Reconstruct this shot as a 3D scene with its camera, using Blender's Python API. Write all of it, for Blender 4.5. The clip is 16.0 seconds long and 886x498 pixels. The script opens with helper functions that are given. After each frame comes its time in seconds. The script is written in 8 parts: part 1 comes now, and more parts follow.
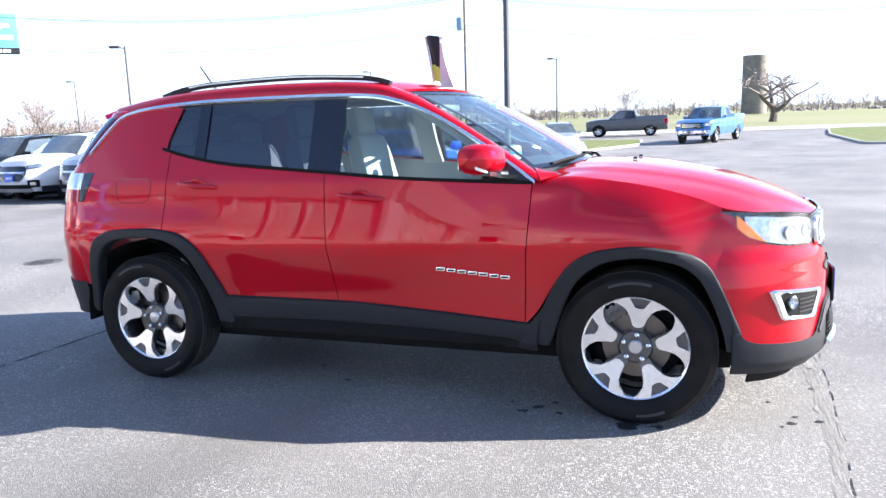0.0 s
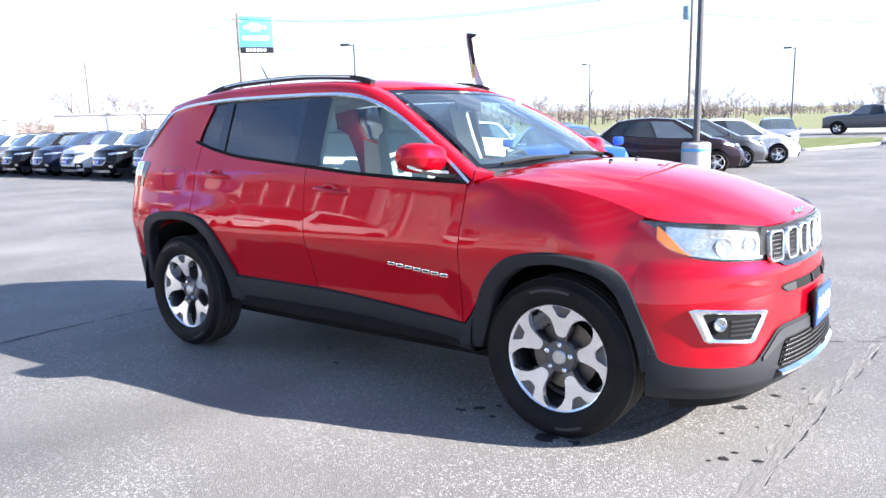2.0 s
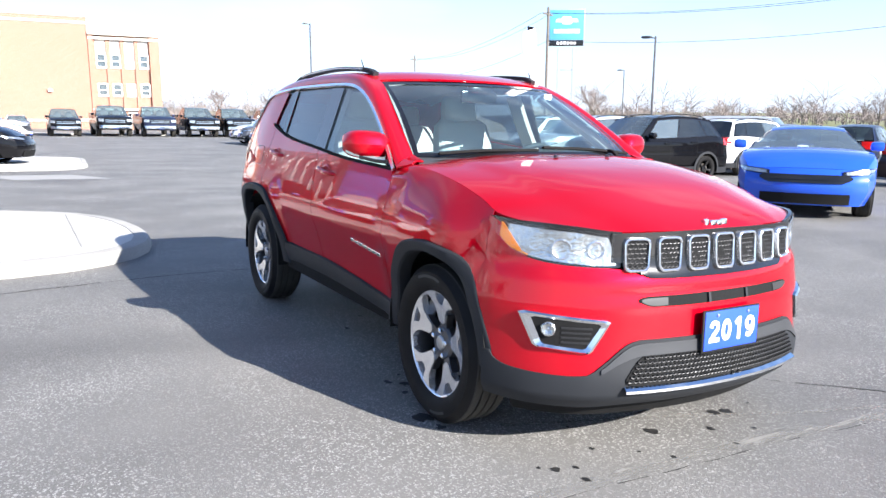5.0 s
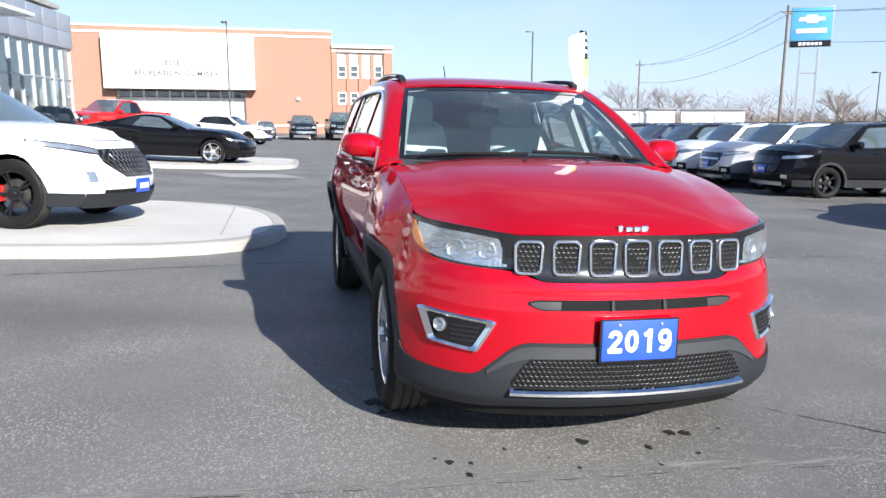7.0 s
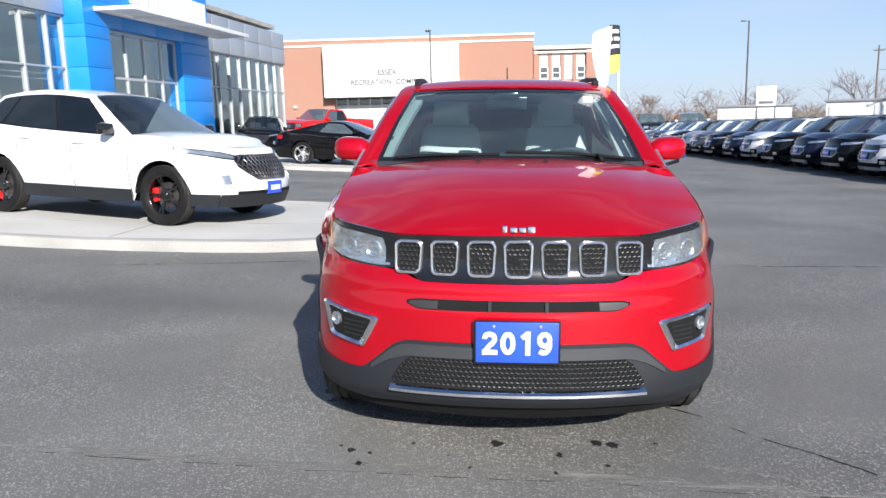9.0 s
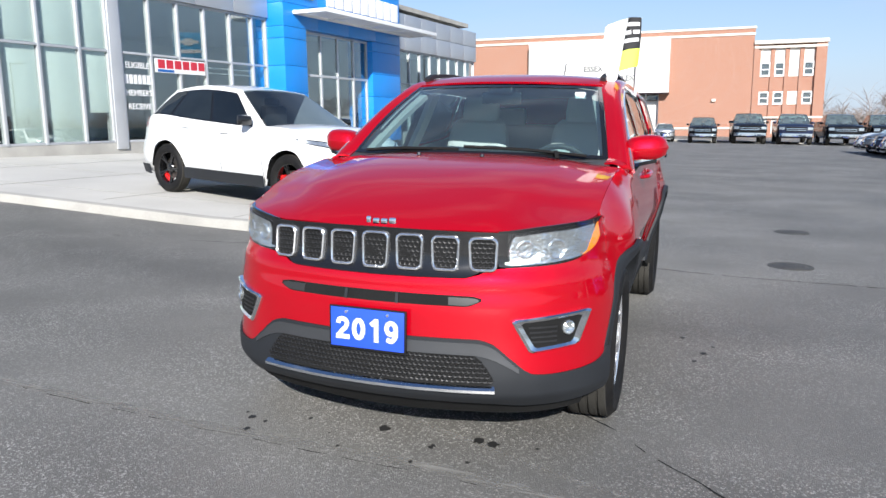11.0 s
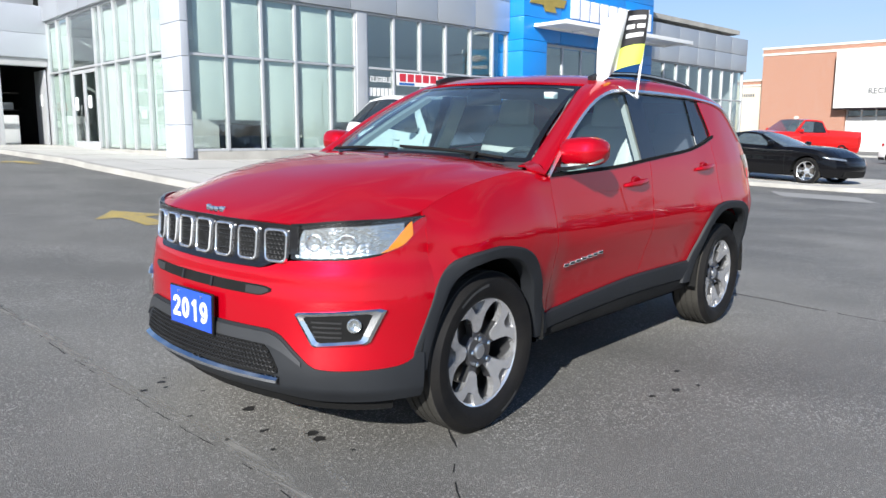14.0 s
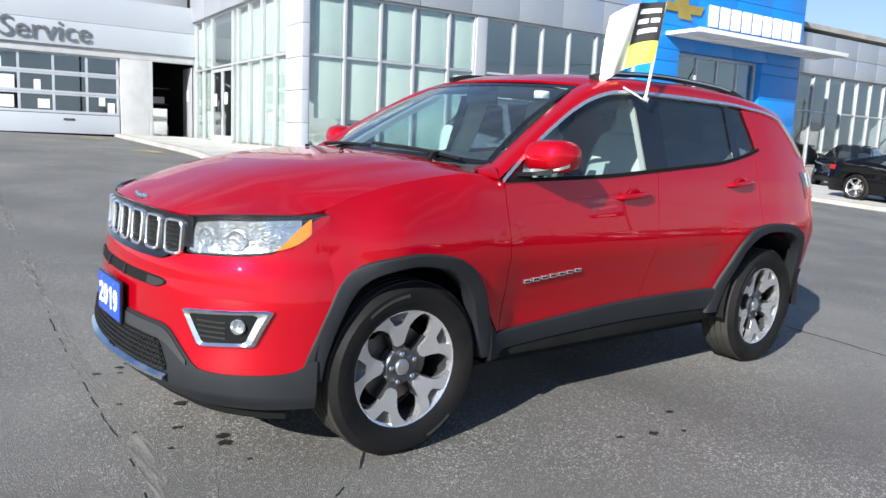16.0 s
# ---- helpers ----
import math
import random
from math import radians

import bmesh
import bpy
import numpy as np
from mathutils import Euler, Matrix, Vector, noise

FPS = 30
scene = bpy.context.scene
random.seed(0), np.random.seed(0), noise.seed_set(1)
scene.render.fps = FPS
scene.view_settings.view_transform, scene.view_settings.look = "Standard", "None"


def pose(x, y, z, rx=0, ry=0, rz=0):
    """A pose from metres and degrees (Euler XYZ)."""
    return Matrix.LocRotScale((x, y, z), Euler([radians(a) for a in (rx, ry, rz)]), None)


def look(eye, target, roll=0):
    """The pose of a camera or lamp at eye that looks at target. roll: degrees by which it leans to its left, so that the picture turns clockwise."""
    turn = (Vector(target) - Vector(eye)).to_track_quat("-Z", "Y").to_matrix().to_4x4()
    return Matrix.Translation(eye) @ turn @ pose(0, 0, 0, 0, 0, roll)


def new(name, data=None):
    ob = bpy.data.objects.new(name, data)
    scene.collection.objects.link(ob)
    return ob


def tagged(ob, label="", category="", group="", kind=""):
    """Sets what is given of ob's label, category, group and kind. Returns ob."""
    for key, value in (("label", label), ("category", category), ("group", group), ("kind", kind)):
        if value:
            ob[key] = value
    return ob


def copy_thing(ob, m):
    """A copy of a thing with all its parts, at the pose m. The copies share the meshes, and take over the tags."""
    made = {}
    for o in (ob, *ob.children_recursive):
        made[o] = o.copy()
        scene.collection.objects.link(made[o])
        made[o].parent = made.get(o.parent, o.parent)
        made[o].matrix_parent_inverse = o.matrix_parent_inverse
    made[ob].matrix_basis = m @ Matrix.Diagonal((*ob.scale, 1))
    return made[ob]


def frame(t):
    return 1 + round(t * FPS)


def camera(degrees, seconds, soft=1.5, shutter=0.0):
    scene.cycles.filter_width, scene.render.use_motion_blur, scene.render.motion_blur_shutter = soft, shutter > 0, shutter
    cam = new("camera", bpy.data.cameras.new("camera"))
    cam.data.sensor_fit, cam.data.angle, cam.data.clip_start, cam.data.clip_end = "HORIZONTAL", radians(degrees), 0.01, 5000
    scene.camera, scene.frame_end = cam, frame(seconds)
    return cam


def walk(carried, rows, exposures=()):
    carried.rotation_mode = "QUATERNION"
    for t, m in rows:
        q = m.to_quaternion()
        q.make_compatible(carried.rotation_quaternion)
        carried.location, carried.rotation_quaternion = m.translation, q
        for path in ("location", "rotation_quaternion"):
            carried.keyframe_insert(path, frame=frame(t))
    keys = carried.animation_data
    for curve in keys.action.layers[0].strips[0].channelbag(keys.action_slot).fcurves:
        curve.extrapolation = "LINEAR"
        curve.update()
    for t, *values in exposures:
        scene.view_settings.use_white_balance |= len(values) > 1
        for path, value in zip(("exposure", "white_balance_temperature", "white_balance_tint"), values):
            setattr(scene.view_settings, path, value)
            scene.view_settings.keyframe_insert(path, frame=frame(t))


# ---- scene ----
# ---- camera ----
cam = camera(61.9, 16.0)
# seconds, eye x, y, z, yaw, pitch, roll
PATH = [
    (0.0, 1.622, -4.028, 1.420, 19.94, -10.29, -1.79),
    (0.5, 1.950, -3.950, 1.429, 24.06, -10.40, -1.64),
    (1.0, 2.193, -3.776, 1.398, 27.90, -10.31, -1.33),
    (1.5, 2.457, -3.617, 1.396, 31.86, -10.21, -1.31),
    (2.0, 2.768, -3.485, 1.411, 36.97, -10.33, -1.48),
    (2.5, 2.989, -3.296, 1.386, 41.00, -10.25, -1.27),
    (3.0, 3.220, -3.124, 1.379, 44.70, -10.23, -0.83),
    (3.5, 3.508, -2.966, 1.390, 48.98, -10.13, -0.48),
    (6.0, 4.372, -1.801, 1.377, 68.81, -10.60, 0.63),
    (6.5, 4.564, -1.537, 1.387, 73.73, -10.29, 0.70),
    (7.0, 4.627, -1.269, 1.372, 77.39, -10.16, 0.29),
    (7.5, 4.654, -0.984, 1.367, 80.83, -10.43, 0.62),
    (8.0, 4.771, -0.652, 1.376, 85.58, -10.75, -0.39),
    (8.5, 4.824, -0.374, 1.371, 89.64, -10.33, -1.12),
    (11.0, 4.654, 1.185, 1.329, 109.28, -9.84, -0.56),
    (11.5, 4.552, 1.437, 1.304, 113.15, -9.90, -0.11),
    (12.0, 4.377, 1.679, 1.296, 116.77, -9.69, 0.26),
    (12.5, 4.261, 1.988, 1.286, 120.14, -9.55, 0.26),
    (13.0, 4.126, 2.236, 1.274, 123.93, -9.55, 0.62),
    (13.5, 3.920, 2.452, 1.265, 127.33, -9.36, 0.80),
    (14.0, 3.749, 2.703, 1.253, 130.83, -8.75, 0.16),
    (14.5, 3.582, 2.919, 1.260, 134.28, -8.62, 0.74),
    (15.0, 3.364, 3.017, 1.242, 136.97, -8.35, 1.65),
    (15.5, 3.166, 3.070, 1.238, 139.81, -7.94, 2.08),
    (16.0, 2.970, 3.092, 1.229, 141.38, -8.43, 2.55),
]
EXPOSURES = [(0.0, 2.16, 6200, 15), (2.0, 2.12, 6200, 15), (3.5, 1.85, 6200, 14), (6.0, 1.42, 6200, 12), (6.5, 1.18, 6200, 12), (7.0, 1.12, 6200, 11), (8.0, 1.06, 6200, 11), (8.5, 0.88, 6200, 11), (11.0, 0.78, 6200, 10), (14.5, 0.78, 6200, 9), (15.5, 0.83, 6200, 9), (16.0, 0.88, 6200, 9)]
walk(cam, [(t, pose(x, y, z, 0, 0, yaw) @ pose(0, 0, 0, 90 + pitch, 0, 0) @ pose(0, 0, 0, 0, 0, roll)) for t, x, y, z, yaw, pitch, roll in PATH], EXPOSURES)

# ---- world and sun ----
SUN_FROM = Vector((2.0, 0.74, 1.12)).normalized()  # towards the sun
world = bpy.data.worlds.new("sky")
scene.world = world
world.use_nodes = True
wt = world.node_tree
sky = wt.nodes.new("ShaderNodeTexSky")
sky.sky_type, sky.sun_disc = "NISHITA", False
sky.sun_elevation = math.asin(SUN_FROM.z)
sky.sun_rotation = math.atan2(SUN_FROM.x, SUN_FROM.y)
sky.air_density, sky.dust_density, sky.ozone_density = 1.0, 0.2, 1.5
wt.nodes["Background"].inputs["Strength"].default_value = 0.068
tone = wt.nodes.new("ShaderNodeMix")
tone.data_type, tone.blend_type = "RGBA", "MULTIPLY"
tone.inputs["Factor"].default_value, tone.inputs["B"].default_value = 1.0, (0.88, 0.96, 1.14, 1)
wt.links.new(sky.outputs[0], tone.inputs["A"])
# thin high cloud, thicker towards the horizon
where, chart, cloud, veil, white = (wt.nodes.new(k) for k in ("ShaderNodeTexCoord", "ShaderNodeMapping", "ShaderNodeTexNoise", "ShaderNodeMapRange", "ShaderNodeMix"))
chart.inputs["Scale"].default_value = (1.0, 1.0, 4.5)
cloud.inputs["Scale"].default_value, cloud.inputs["Detail"].default_value = 2.2, 7
veil.inputs["From Min"].default_value, veil.inputs["From Max"].default_value, veil.inputs["To Max"].default_value = 0.50, 0.78, 0.55
white.data_type = "RGBA"
white.inputs["B"].default_value = (6.2, 6.8, 7.6, 1)
wt.links.new(where.outputs["Generated"], chart.inputs["Vector"])
wt.links.new(chart.outputs["Vector"], cloud.inputs["Vector"])
wt.links.new(cloud.outputs["Fac"], veil.inputs["Value"])
wt.links.new(veil.outputs["Result"], white.inputs["Factor"])
wt.links.new(tone.outputs["Result"], white.inputs["A"])
# pale haze along the horizon
parts, low_sky, haze = (wt.nodes.new(k) for k in ("ShaderNodeSeparateXYZ", "ShaderNodeMapRange", "ShaderNodeMix"))
low_sky.inputs["From Min"].default_value, low_sky.inputs["From Max"].default_value = 0.0, 0.30
low_sky.inputs["To Min"].default_value, low_sky.inputs["To Max"].default_value = 0.75, 0.0
haze.data_type = "RGBA"
haze.inputs["B"].default_value = (4.7, 5.7, 7.3, 1)
wt.links.new(where.outputs["Generated"], parts.inputs[0])
wt.links.new(parts.outputs["Z"], low_sky.inputs["Value"])
wt.links.new(low_sky.outputs["Result"], haze.inputs["Factor"])
wt.links.new(white.outputs["Result"], haze.inputs["A"])
wt.links.new(haze.outputs["Result"], wt.nodes["Background"].inputs["Color"])
sun = new("sun", bpy.data.lights.new("sun", "SUN"))
sun.data.energy, sun.data.angle, sun.data.color = 5.0, radians(0.53), (1.0, 0.95, 0.87)
sun.matrix_world = look(SUN_FROM * 200, (0, 0, 0))

# ---- materials ----
def surf(name, base, rough=0.5, metal=0.0, coat=0.0, vary=0.12, scale=3.0, fine=90.0, bump=0.05, spec=0.5, dist=0.004, tint=None):
    """A surface with variation at two scales: broad stains and fine grain, in colour, roughness and relief."""
    m = bpy.data.materials.new(name)
    m.use_nodes = True
    nt, bs = m.node_tree, m.node_tree.nodes["Principled BSDF"]
    co = nt.nodes.new("ShaderNodeTexCoord")
    def noise_at(s, detail):
        n = nt.nodes.new("ShaderNodeTexNoise")
        n.inputs["Scale"].default_value, n.inputs["Detail"].default_value = s, detail
        nt.links.new(co.outputs["Object"], n.inputs["Vector"])
        return n
    broad, grain = noise_at(scale, 4), noise_at(fine, 3)
    ramp = nt.nodes.new("ShaderNodeMapRange")
    ramp.inputs["From Min"].default_value, ramp.inputs["From Max"].default_value = 0.3, 0.7
    nt.links.new(broad.outputs["Fac"], ramp.inputs["Value"])
    mix = nt.nodes.new("ShaderNodeMix")
    mix.data_type = "RGBA"
    other = tint or tuple(c * (1 - 2 * vary) for c in base)
    mix.inputs["A"].default_value, mix.inputs["B"].default_value = (*other, 1), (*base, 1)
    nt.links.new(ramp.outputs["Result"], mix.inputs["Factor"])
    mix2 = nt.nodes.new("ShaderNodeMix")
    mix2.data_type, mix2.blend_type = "RGBA", "MULTIPLY"
    mix2.inputs["Factor"].default_value = min(1.0, vary * 3)
    gr = nt.nodes.new("ShaderNodeMapRange")
    gr.inputs["From Min"].default_value, gr.inputs["From Max"].default_value, gr.inputs["To Min"].default_value = 0.35, 0.65, 0.7
    nt.links.new(grain.outputs["Fac"], gr.inputs["Value"])
    nt.links.new(mix.outputs["Result"], mix2.inputs["A"])
    nt.links.new(gr.outputs["Result"], mix2.inputs["B"])
    nt.links.new(mix2.outputs["Result"], bs.inputs["Base Color"])
    rr = nt.nodes.new("ShaderNodeMapRange")
    rr.inputs["To Min"].default_value, rr.inputs["To Max"].default_value = max(0.02, rough * 0.85), min(1, rough * 1.15)
    nt.links.new(broad.outputs["Fac"], rr.inputs["Value"])
    nt.links.new(rr.outputs["Result"], bs.inputs["Roughness"])
    bs.inputs["Metallic"].default_value, bs.inputs["Specular IOR Level"].default_value = metal, spec
    bs.inputs["Coat Weight"].default_value, bs.inputs["Coat Roughness"].default_value = coat, 0.03
    if bump:
        b = nt.nodes.new("ShaderNodeBump")
        b.inputs["Strength"].default_value, b.inputs["Distance"].default_value = bump, dist
        nt.links.new(grain.outputs["Fac"], b.inputs["Height"])
        nt.links.new(b.outputs["Normal"], bs.inputs["Normal"])
    return m


def glass(name, tint, gloss=1.0, ior=1.52, film=0.0):
    """A thin pane: tinted see-through with a mirror sheen that grows at grazing angles, and a pale teal film: road dust
    plus sky reflection put into colour.
    """
    m = bpy.data.materials.new(name)
    m.use_nodes = True
    nt = m.node_tree
    nt.nodes.remove(nt.nodes["Principled BSDF"])
    tr, gl, fr, mx, pw, ma = (nt.nodes.new(k) for k in ("ShaderNodeBsdfTransparent", "ShaderNodeBsdfGlossy", "ShaderNodeLayerWeight", "ShaderNodeMixShader", "ShaderNodeMath", "ShaderNodeMath"))
    tr.inputs["Color"].default_value = (*tint, 1)
    gl.inputs["Roughness"].default_value, gl.inputs["Color"].default_value = 0.01, (gloss, gloss, gloss, 1)
    f0 = ((ior - 1) / (ior + 1)) ** 2
    fr.inputs["Blend"].default_value = 0.5
    pw.operation, pw.inputs[1].default_value = "POWER", 5.0
    ma.operation, ma.inputs[1].default_value, ma.inputs[2].default_value = "MULTIPLY_ADD", 1 - f0, f0
    nt.links.new(fr.outputs["Facing"], pw.inputs[0])
    nt.links.new(pw.outputs[0], ma.inputs[0])
    nt.links.new(ma.outputs[0], mx.inputs["Fac"])
    nt.links.new(tr.outputs[0], mx.inputs[1])
    nt.links.new(gl.outputs[0], mx.inputs[2])
    top = mx
    if film:
        pale_film, top = nt.nodes.new("ShaderNodeBsdfDiffuse"), nt.nodes.new("ShaderNodeMixShader")
        pale_film.inputs["Color"].default_value = (0.46, 0.58, 0.62, 1)
        specks, amount = nt.nodes.new("ShaderNodeTexNoise"), nt.nodes.new("ShaderNodeMapRange")
        specks.inputs["Scale"].default_value, specks.inputs["Detail"].default_value = 3.0, 6
        amount.inputs["To Min"].default_value, amount.inputs["To Max"].default_value = film * 0.5, film * 1.5
        nt.links.new(specks.outputs["Fac"], amount.inputs["Value"])
        nt.links.new(amount.outputs["Result"], top.inputs["Fac"])
        nt.links.new(mx.outputs[0], top.inputs[1])
        nt.links.new(pale_film.outputs[0], top.inputs[2])
    nt.links.new(top.outputs[0], nt.nodes["Material Output"].inputs["Surface"])
    return m


def paint(name, base, metal=0.0, rough=0.35):
    m = surf(name, base, rough, metal, 1.0, 0.015, 2.0, 700, 0.0, 0.08)
    return m


RED = paint("red_car_paint", (0.50, 0.0015, 0.012), 0.45, 0.40)
for socket, value in (("Specular IOR Level", 0.03), ("Specular Tint", (1.0, 0.03, 0.06, 1)), ("Coat IOR", 1.49), ("Coat Weight", 1.0), ("Coat Roughness", 0.006)):
    RED.node_tree.nodes["Principled BSDF"].inputs[socket].default_value = value
WHITE_PAINT, BLACK_PAINT = paint("white_car_paint", (0.78, 0.78, 0.77)), paint("black_car_paint", (0.004, 0.004, 0.005))
SILVER_PAINT, GREY_PAINT = paint("silver_car_paint", (0.42, 0.43, 0.45), 0.6), paint("grey_car_paint", (0.13, 0.135, 0.145), 0.5)
BLUE_PAINT, NAVY_PAINT = paint("blue_car_paint", (0.02, 0.09, 0.55)), paint("navy_car_paint", (0.015, 0.02, 0.045), 0.3)
F_BLUE, MAROON_PAINT = paint("light_blue_car_paint", (0.06, 0.20, 0.48), 0.4), paint("plum_car_paint", (0.030, 0.020, 0.024), 0.4)
for dark in (BLACK_PAINT, NAVY_PAINT, MAROON_PAINT, GREY_PAINT):
    for socket, value in (("Coat Weight", 0.6), ("Coat IOR", 1.45), ("Specular IOR Level", 0.02)):
        dark.node_tree.nodes["Principled BSDF"].inputs[socket].default_value = value
BRIGHT_RED = paint("bright_red_paint", (0.55, 0.012, 0.012))
CLAD = surf("grained_dark_plastic", (0.018, 0.020, 0.0235), 0.62, 0, 0, 0.1, 4, 420, 0.25, 0.32, 0.0008)
BLACK_TRIM = surf("gloss_black_trim", (0.010, 0.010, 0.011), 0.18, 0, 0.3, 0.1, 5, 300, 0.02, 0.5, 0.0004)
BLACK_MATTE = surf("matt_black_liner", (0.012, 0.012, 0.012), 0.9, 0, 0, 0.2, 6, 120, 0.3, 0.2)
TREAD = surf("dusty_tread_rubber", (0.052, 0.049, 0.043), 0.85, 0, 0, 0.2, 7, 120, 0.4, 0.2, 0.002)
RUBBER = surf("tyre_rubber", (0.010, 0.010, 0.011), 0.55, 0, 0, 0.2, 7, 160, 0.3, 0.12, 0.002, (0.017, 0.016, 0.015))
CHROME_SOFT = surf("soft_chrome", (0.90, 0.91, 0.92), 0.19, 0.90, 0, 0.02, 5, 200, 0.02)
CHROME = surf("bright_chrome", (0.86, 0.87, 0.88), 0.07, 1.0, 0, 0.02, 5, 200, 0.01)
SATIN = surf("satin_silver", (0.60, 0.61, 0.62), 0.3, 0.9, 0, 0.04, 5, 300, 0.03)
MACHINED = surf("machined_alloy", (0.88, 0.88, 0.89), 0.24, 0.82, 0.5, 0.05, 9, 500, 0.03, 0.5, 0.0004)
RIM_DARK = surf("dark_alloy_pocket", (0.13, 0.13, 0.135), 0.36, 0.75, 0.2, 0.1, 8, 300, 0.05, 0.5, 0.0006)
STEEL = surf("brake_steel", (0.20, 0.18, 0.16), 0.4, 0.9, 0, 0.15, 9, 200, 0.1)
BLACK_RIM = surf("black_alloy", (0.012, 0.012, 0.013), 0.2, 0.3, 0.5, 0.1, 8, 300, 0.02)
RED_PLASTIC = surf("red_lamp_lens", (0.45, 0.01, 0.012), 0.12, 0, 0.6, 0.05, 8, 200, 0.03)
AMBER = surf("amber_lens", (0.85, 0.24, 0.015), 0.12, 0, 0.6, 0.05, 30, 200, 0.1)
LAMP_IN = surf("lamp_reflector", (0.66, 0.69, 0.69), 0.20, 0.85, 0, 0.12, 14, 40, 0.08, 0.5, 0.004)
LAMP_FACETS = surf("faceted_lamp_chrome", (0.80, 0.82, 0.82), 0.13, 0.9, 0, 0.10, 14, 85, 0.75, 0.5, 0.006)
LEATHER = surf("light_grey_leather", (0.50, 0.505, 0.485), 0.5, 0, 0, 0.06, 6, 260, 0.15, 0.4, 0.0012)
DASH = surf("dark_dashboard", (0.055, 0.056, 0.060), 0.6, 0, 0, 0.1, 5, 300, 0.2, 0.4, 0.001)
TRIM_LIGHT = surf("light_cabin_trim", (0.38, 0.38, 0.365), 0.65, 0, 0, 0.06, 4, 220, 0.1)
PLATE_BLUE = surf("blue_plate_enamel", (0.025, 0.085, 0.62), 0.35, 0, 0.2, 0.05, 10, 200, 0.05)
WHITE_ENAMEL = surf("white_enamel", (0.80, 0.80, 0.80), 0.4, 0, 0, 0.03, 6, 200, 0.05)
# the film paints some reflected sky into these panes, most in CAR_GLASS
WINDSCREEN = glass("green_windscreen_glass", (0.68, 0.86, 0.86), 1.0, 2.15, 0.036)
SIDE_GLASS = glass("clear_side_glass", (0.72, 0.86, 0.85), 1.0, 1.6, 0.045)
# privacy tint and film lean blue for the sky they reflect
PRIVACY = glass("privacy_glass", (0.10, 0.125, 0.16), 1.0, 1.8, 0.024)
CAR_GLASS = glass("tinted_car_glass", (0.42, 0.55, 0.57), 1.0, 2.3, 0.12)
# darker car glass; the blue sky it reflects is put into its tint
DEEP_GLASS = glass("deep_blue_car_glass", (0.22, 0.30, 0.36), 1.0, 1.75, 0.012)
LENS = glass("clear_lens", (0.93, 0.95, 0.96))
MIRROR = surf("mirror_glass", (0.85, 0.87, 0.88), 0.02, 1.0, 0, 0.01, 3, 80, 0.0)


# ---- geometry helpers ----
def part(name, bm, material, parent=None, label="", angle=32):
    """Links a bmesh as one mesh object under a thing or part."""
    me = bpy.data.meshes.new(name)
    bm.to_mesh(me)
    bm.free()
    return put(name, me, material, parent, label, angle)


def put(name, me, material, parent=None, label="", angle=32):
    for m in material if isinstance(material, (list, tuple)) else (material,):
        me.materials.append(m)
    if angle:
        me.polygons.foreach_set("use_smooth", [True] * len(me.polygons))
        me.set_sharp_from_angle(angle=radians(angle))
    ob = new(name, me)
    ob.parent = parent
    if label:
        ob["label"] = label
    return ob


def thing(name, m, label, category, group="", kind=""):
    """The empty at the base of a thing that carries its parts."""
    ob = new(name)
    ob.empty_display_size = 0.2
    ob.matrix_basis = m
    return tagged(ob, label, category, group, kind)


def hermite(pts):
    """A smooth curve through points (a, b): b as a function of a."""
    a, b = (np.array(c, float) for c in zip(*sorted(tuple(map(float, q)) for q in pts)))
    d = np.diff(b) / np.diff(a)
    k = np.r_[d[0], np.where(d[:-1] * d[1:] > 0, 2 * d[:-1] * d[1:] / (d[:-1] + d[1:] + 1e-12), 0), d[-1]]
    def at(x):
        x = np.clip(np.asarray(x, float), a[0], a[-1])
        i = np.clip(np.searchsorted(a, x) - 1, 0, len(a) - 2)
        h = a[i + 1] - a[i]
        t = (x - a[i]) / h
        return (2 * t**3 - 3 * t**2 + 1) * b[i] + (t**3 - 2 * t**2 + t) * h * k[i] + (3 * t**2 - 2 * t**3) * b[i + 1] + (t**3 - t**2) * h * k[i + 1]
    return at


def smooth_path(pts, n):
    """n points along a smooth line through the given ones, evenly by length."""
    p = np.array(pts, float)
    s = np.r_[0, np.cumsum(np.linalg.norm(np.diff(p, axis=0), axis=1))]
    q = np.linspace(0, s[-1], n)
    return np.stack([hermite(list(zip(s, p[:, c])))(q) for c in range(p.shape[1])], 1)


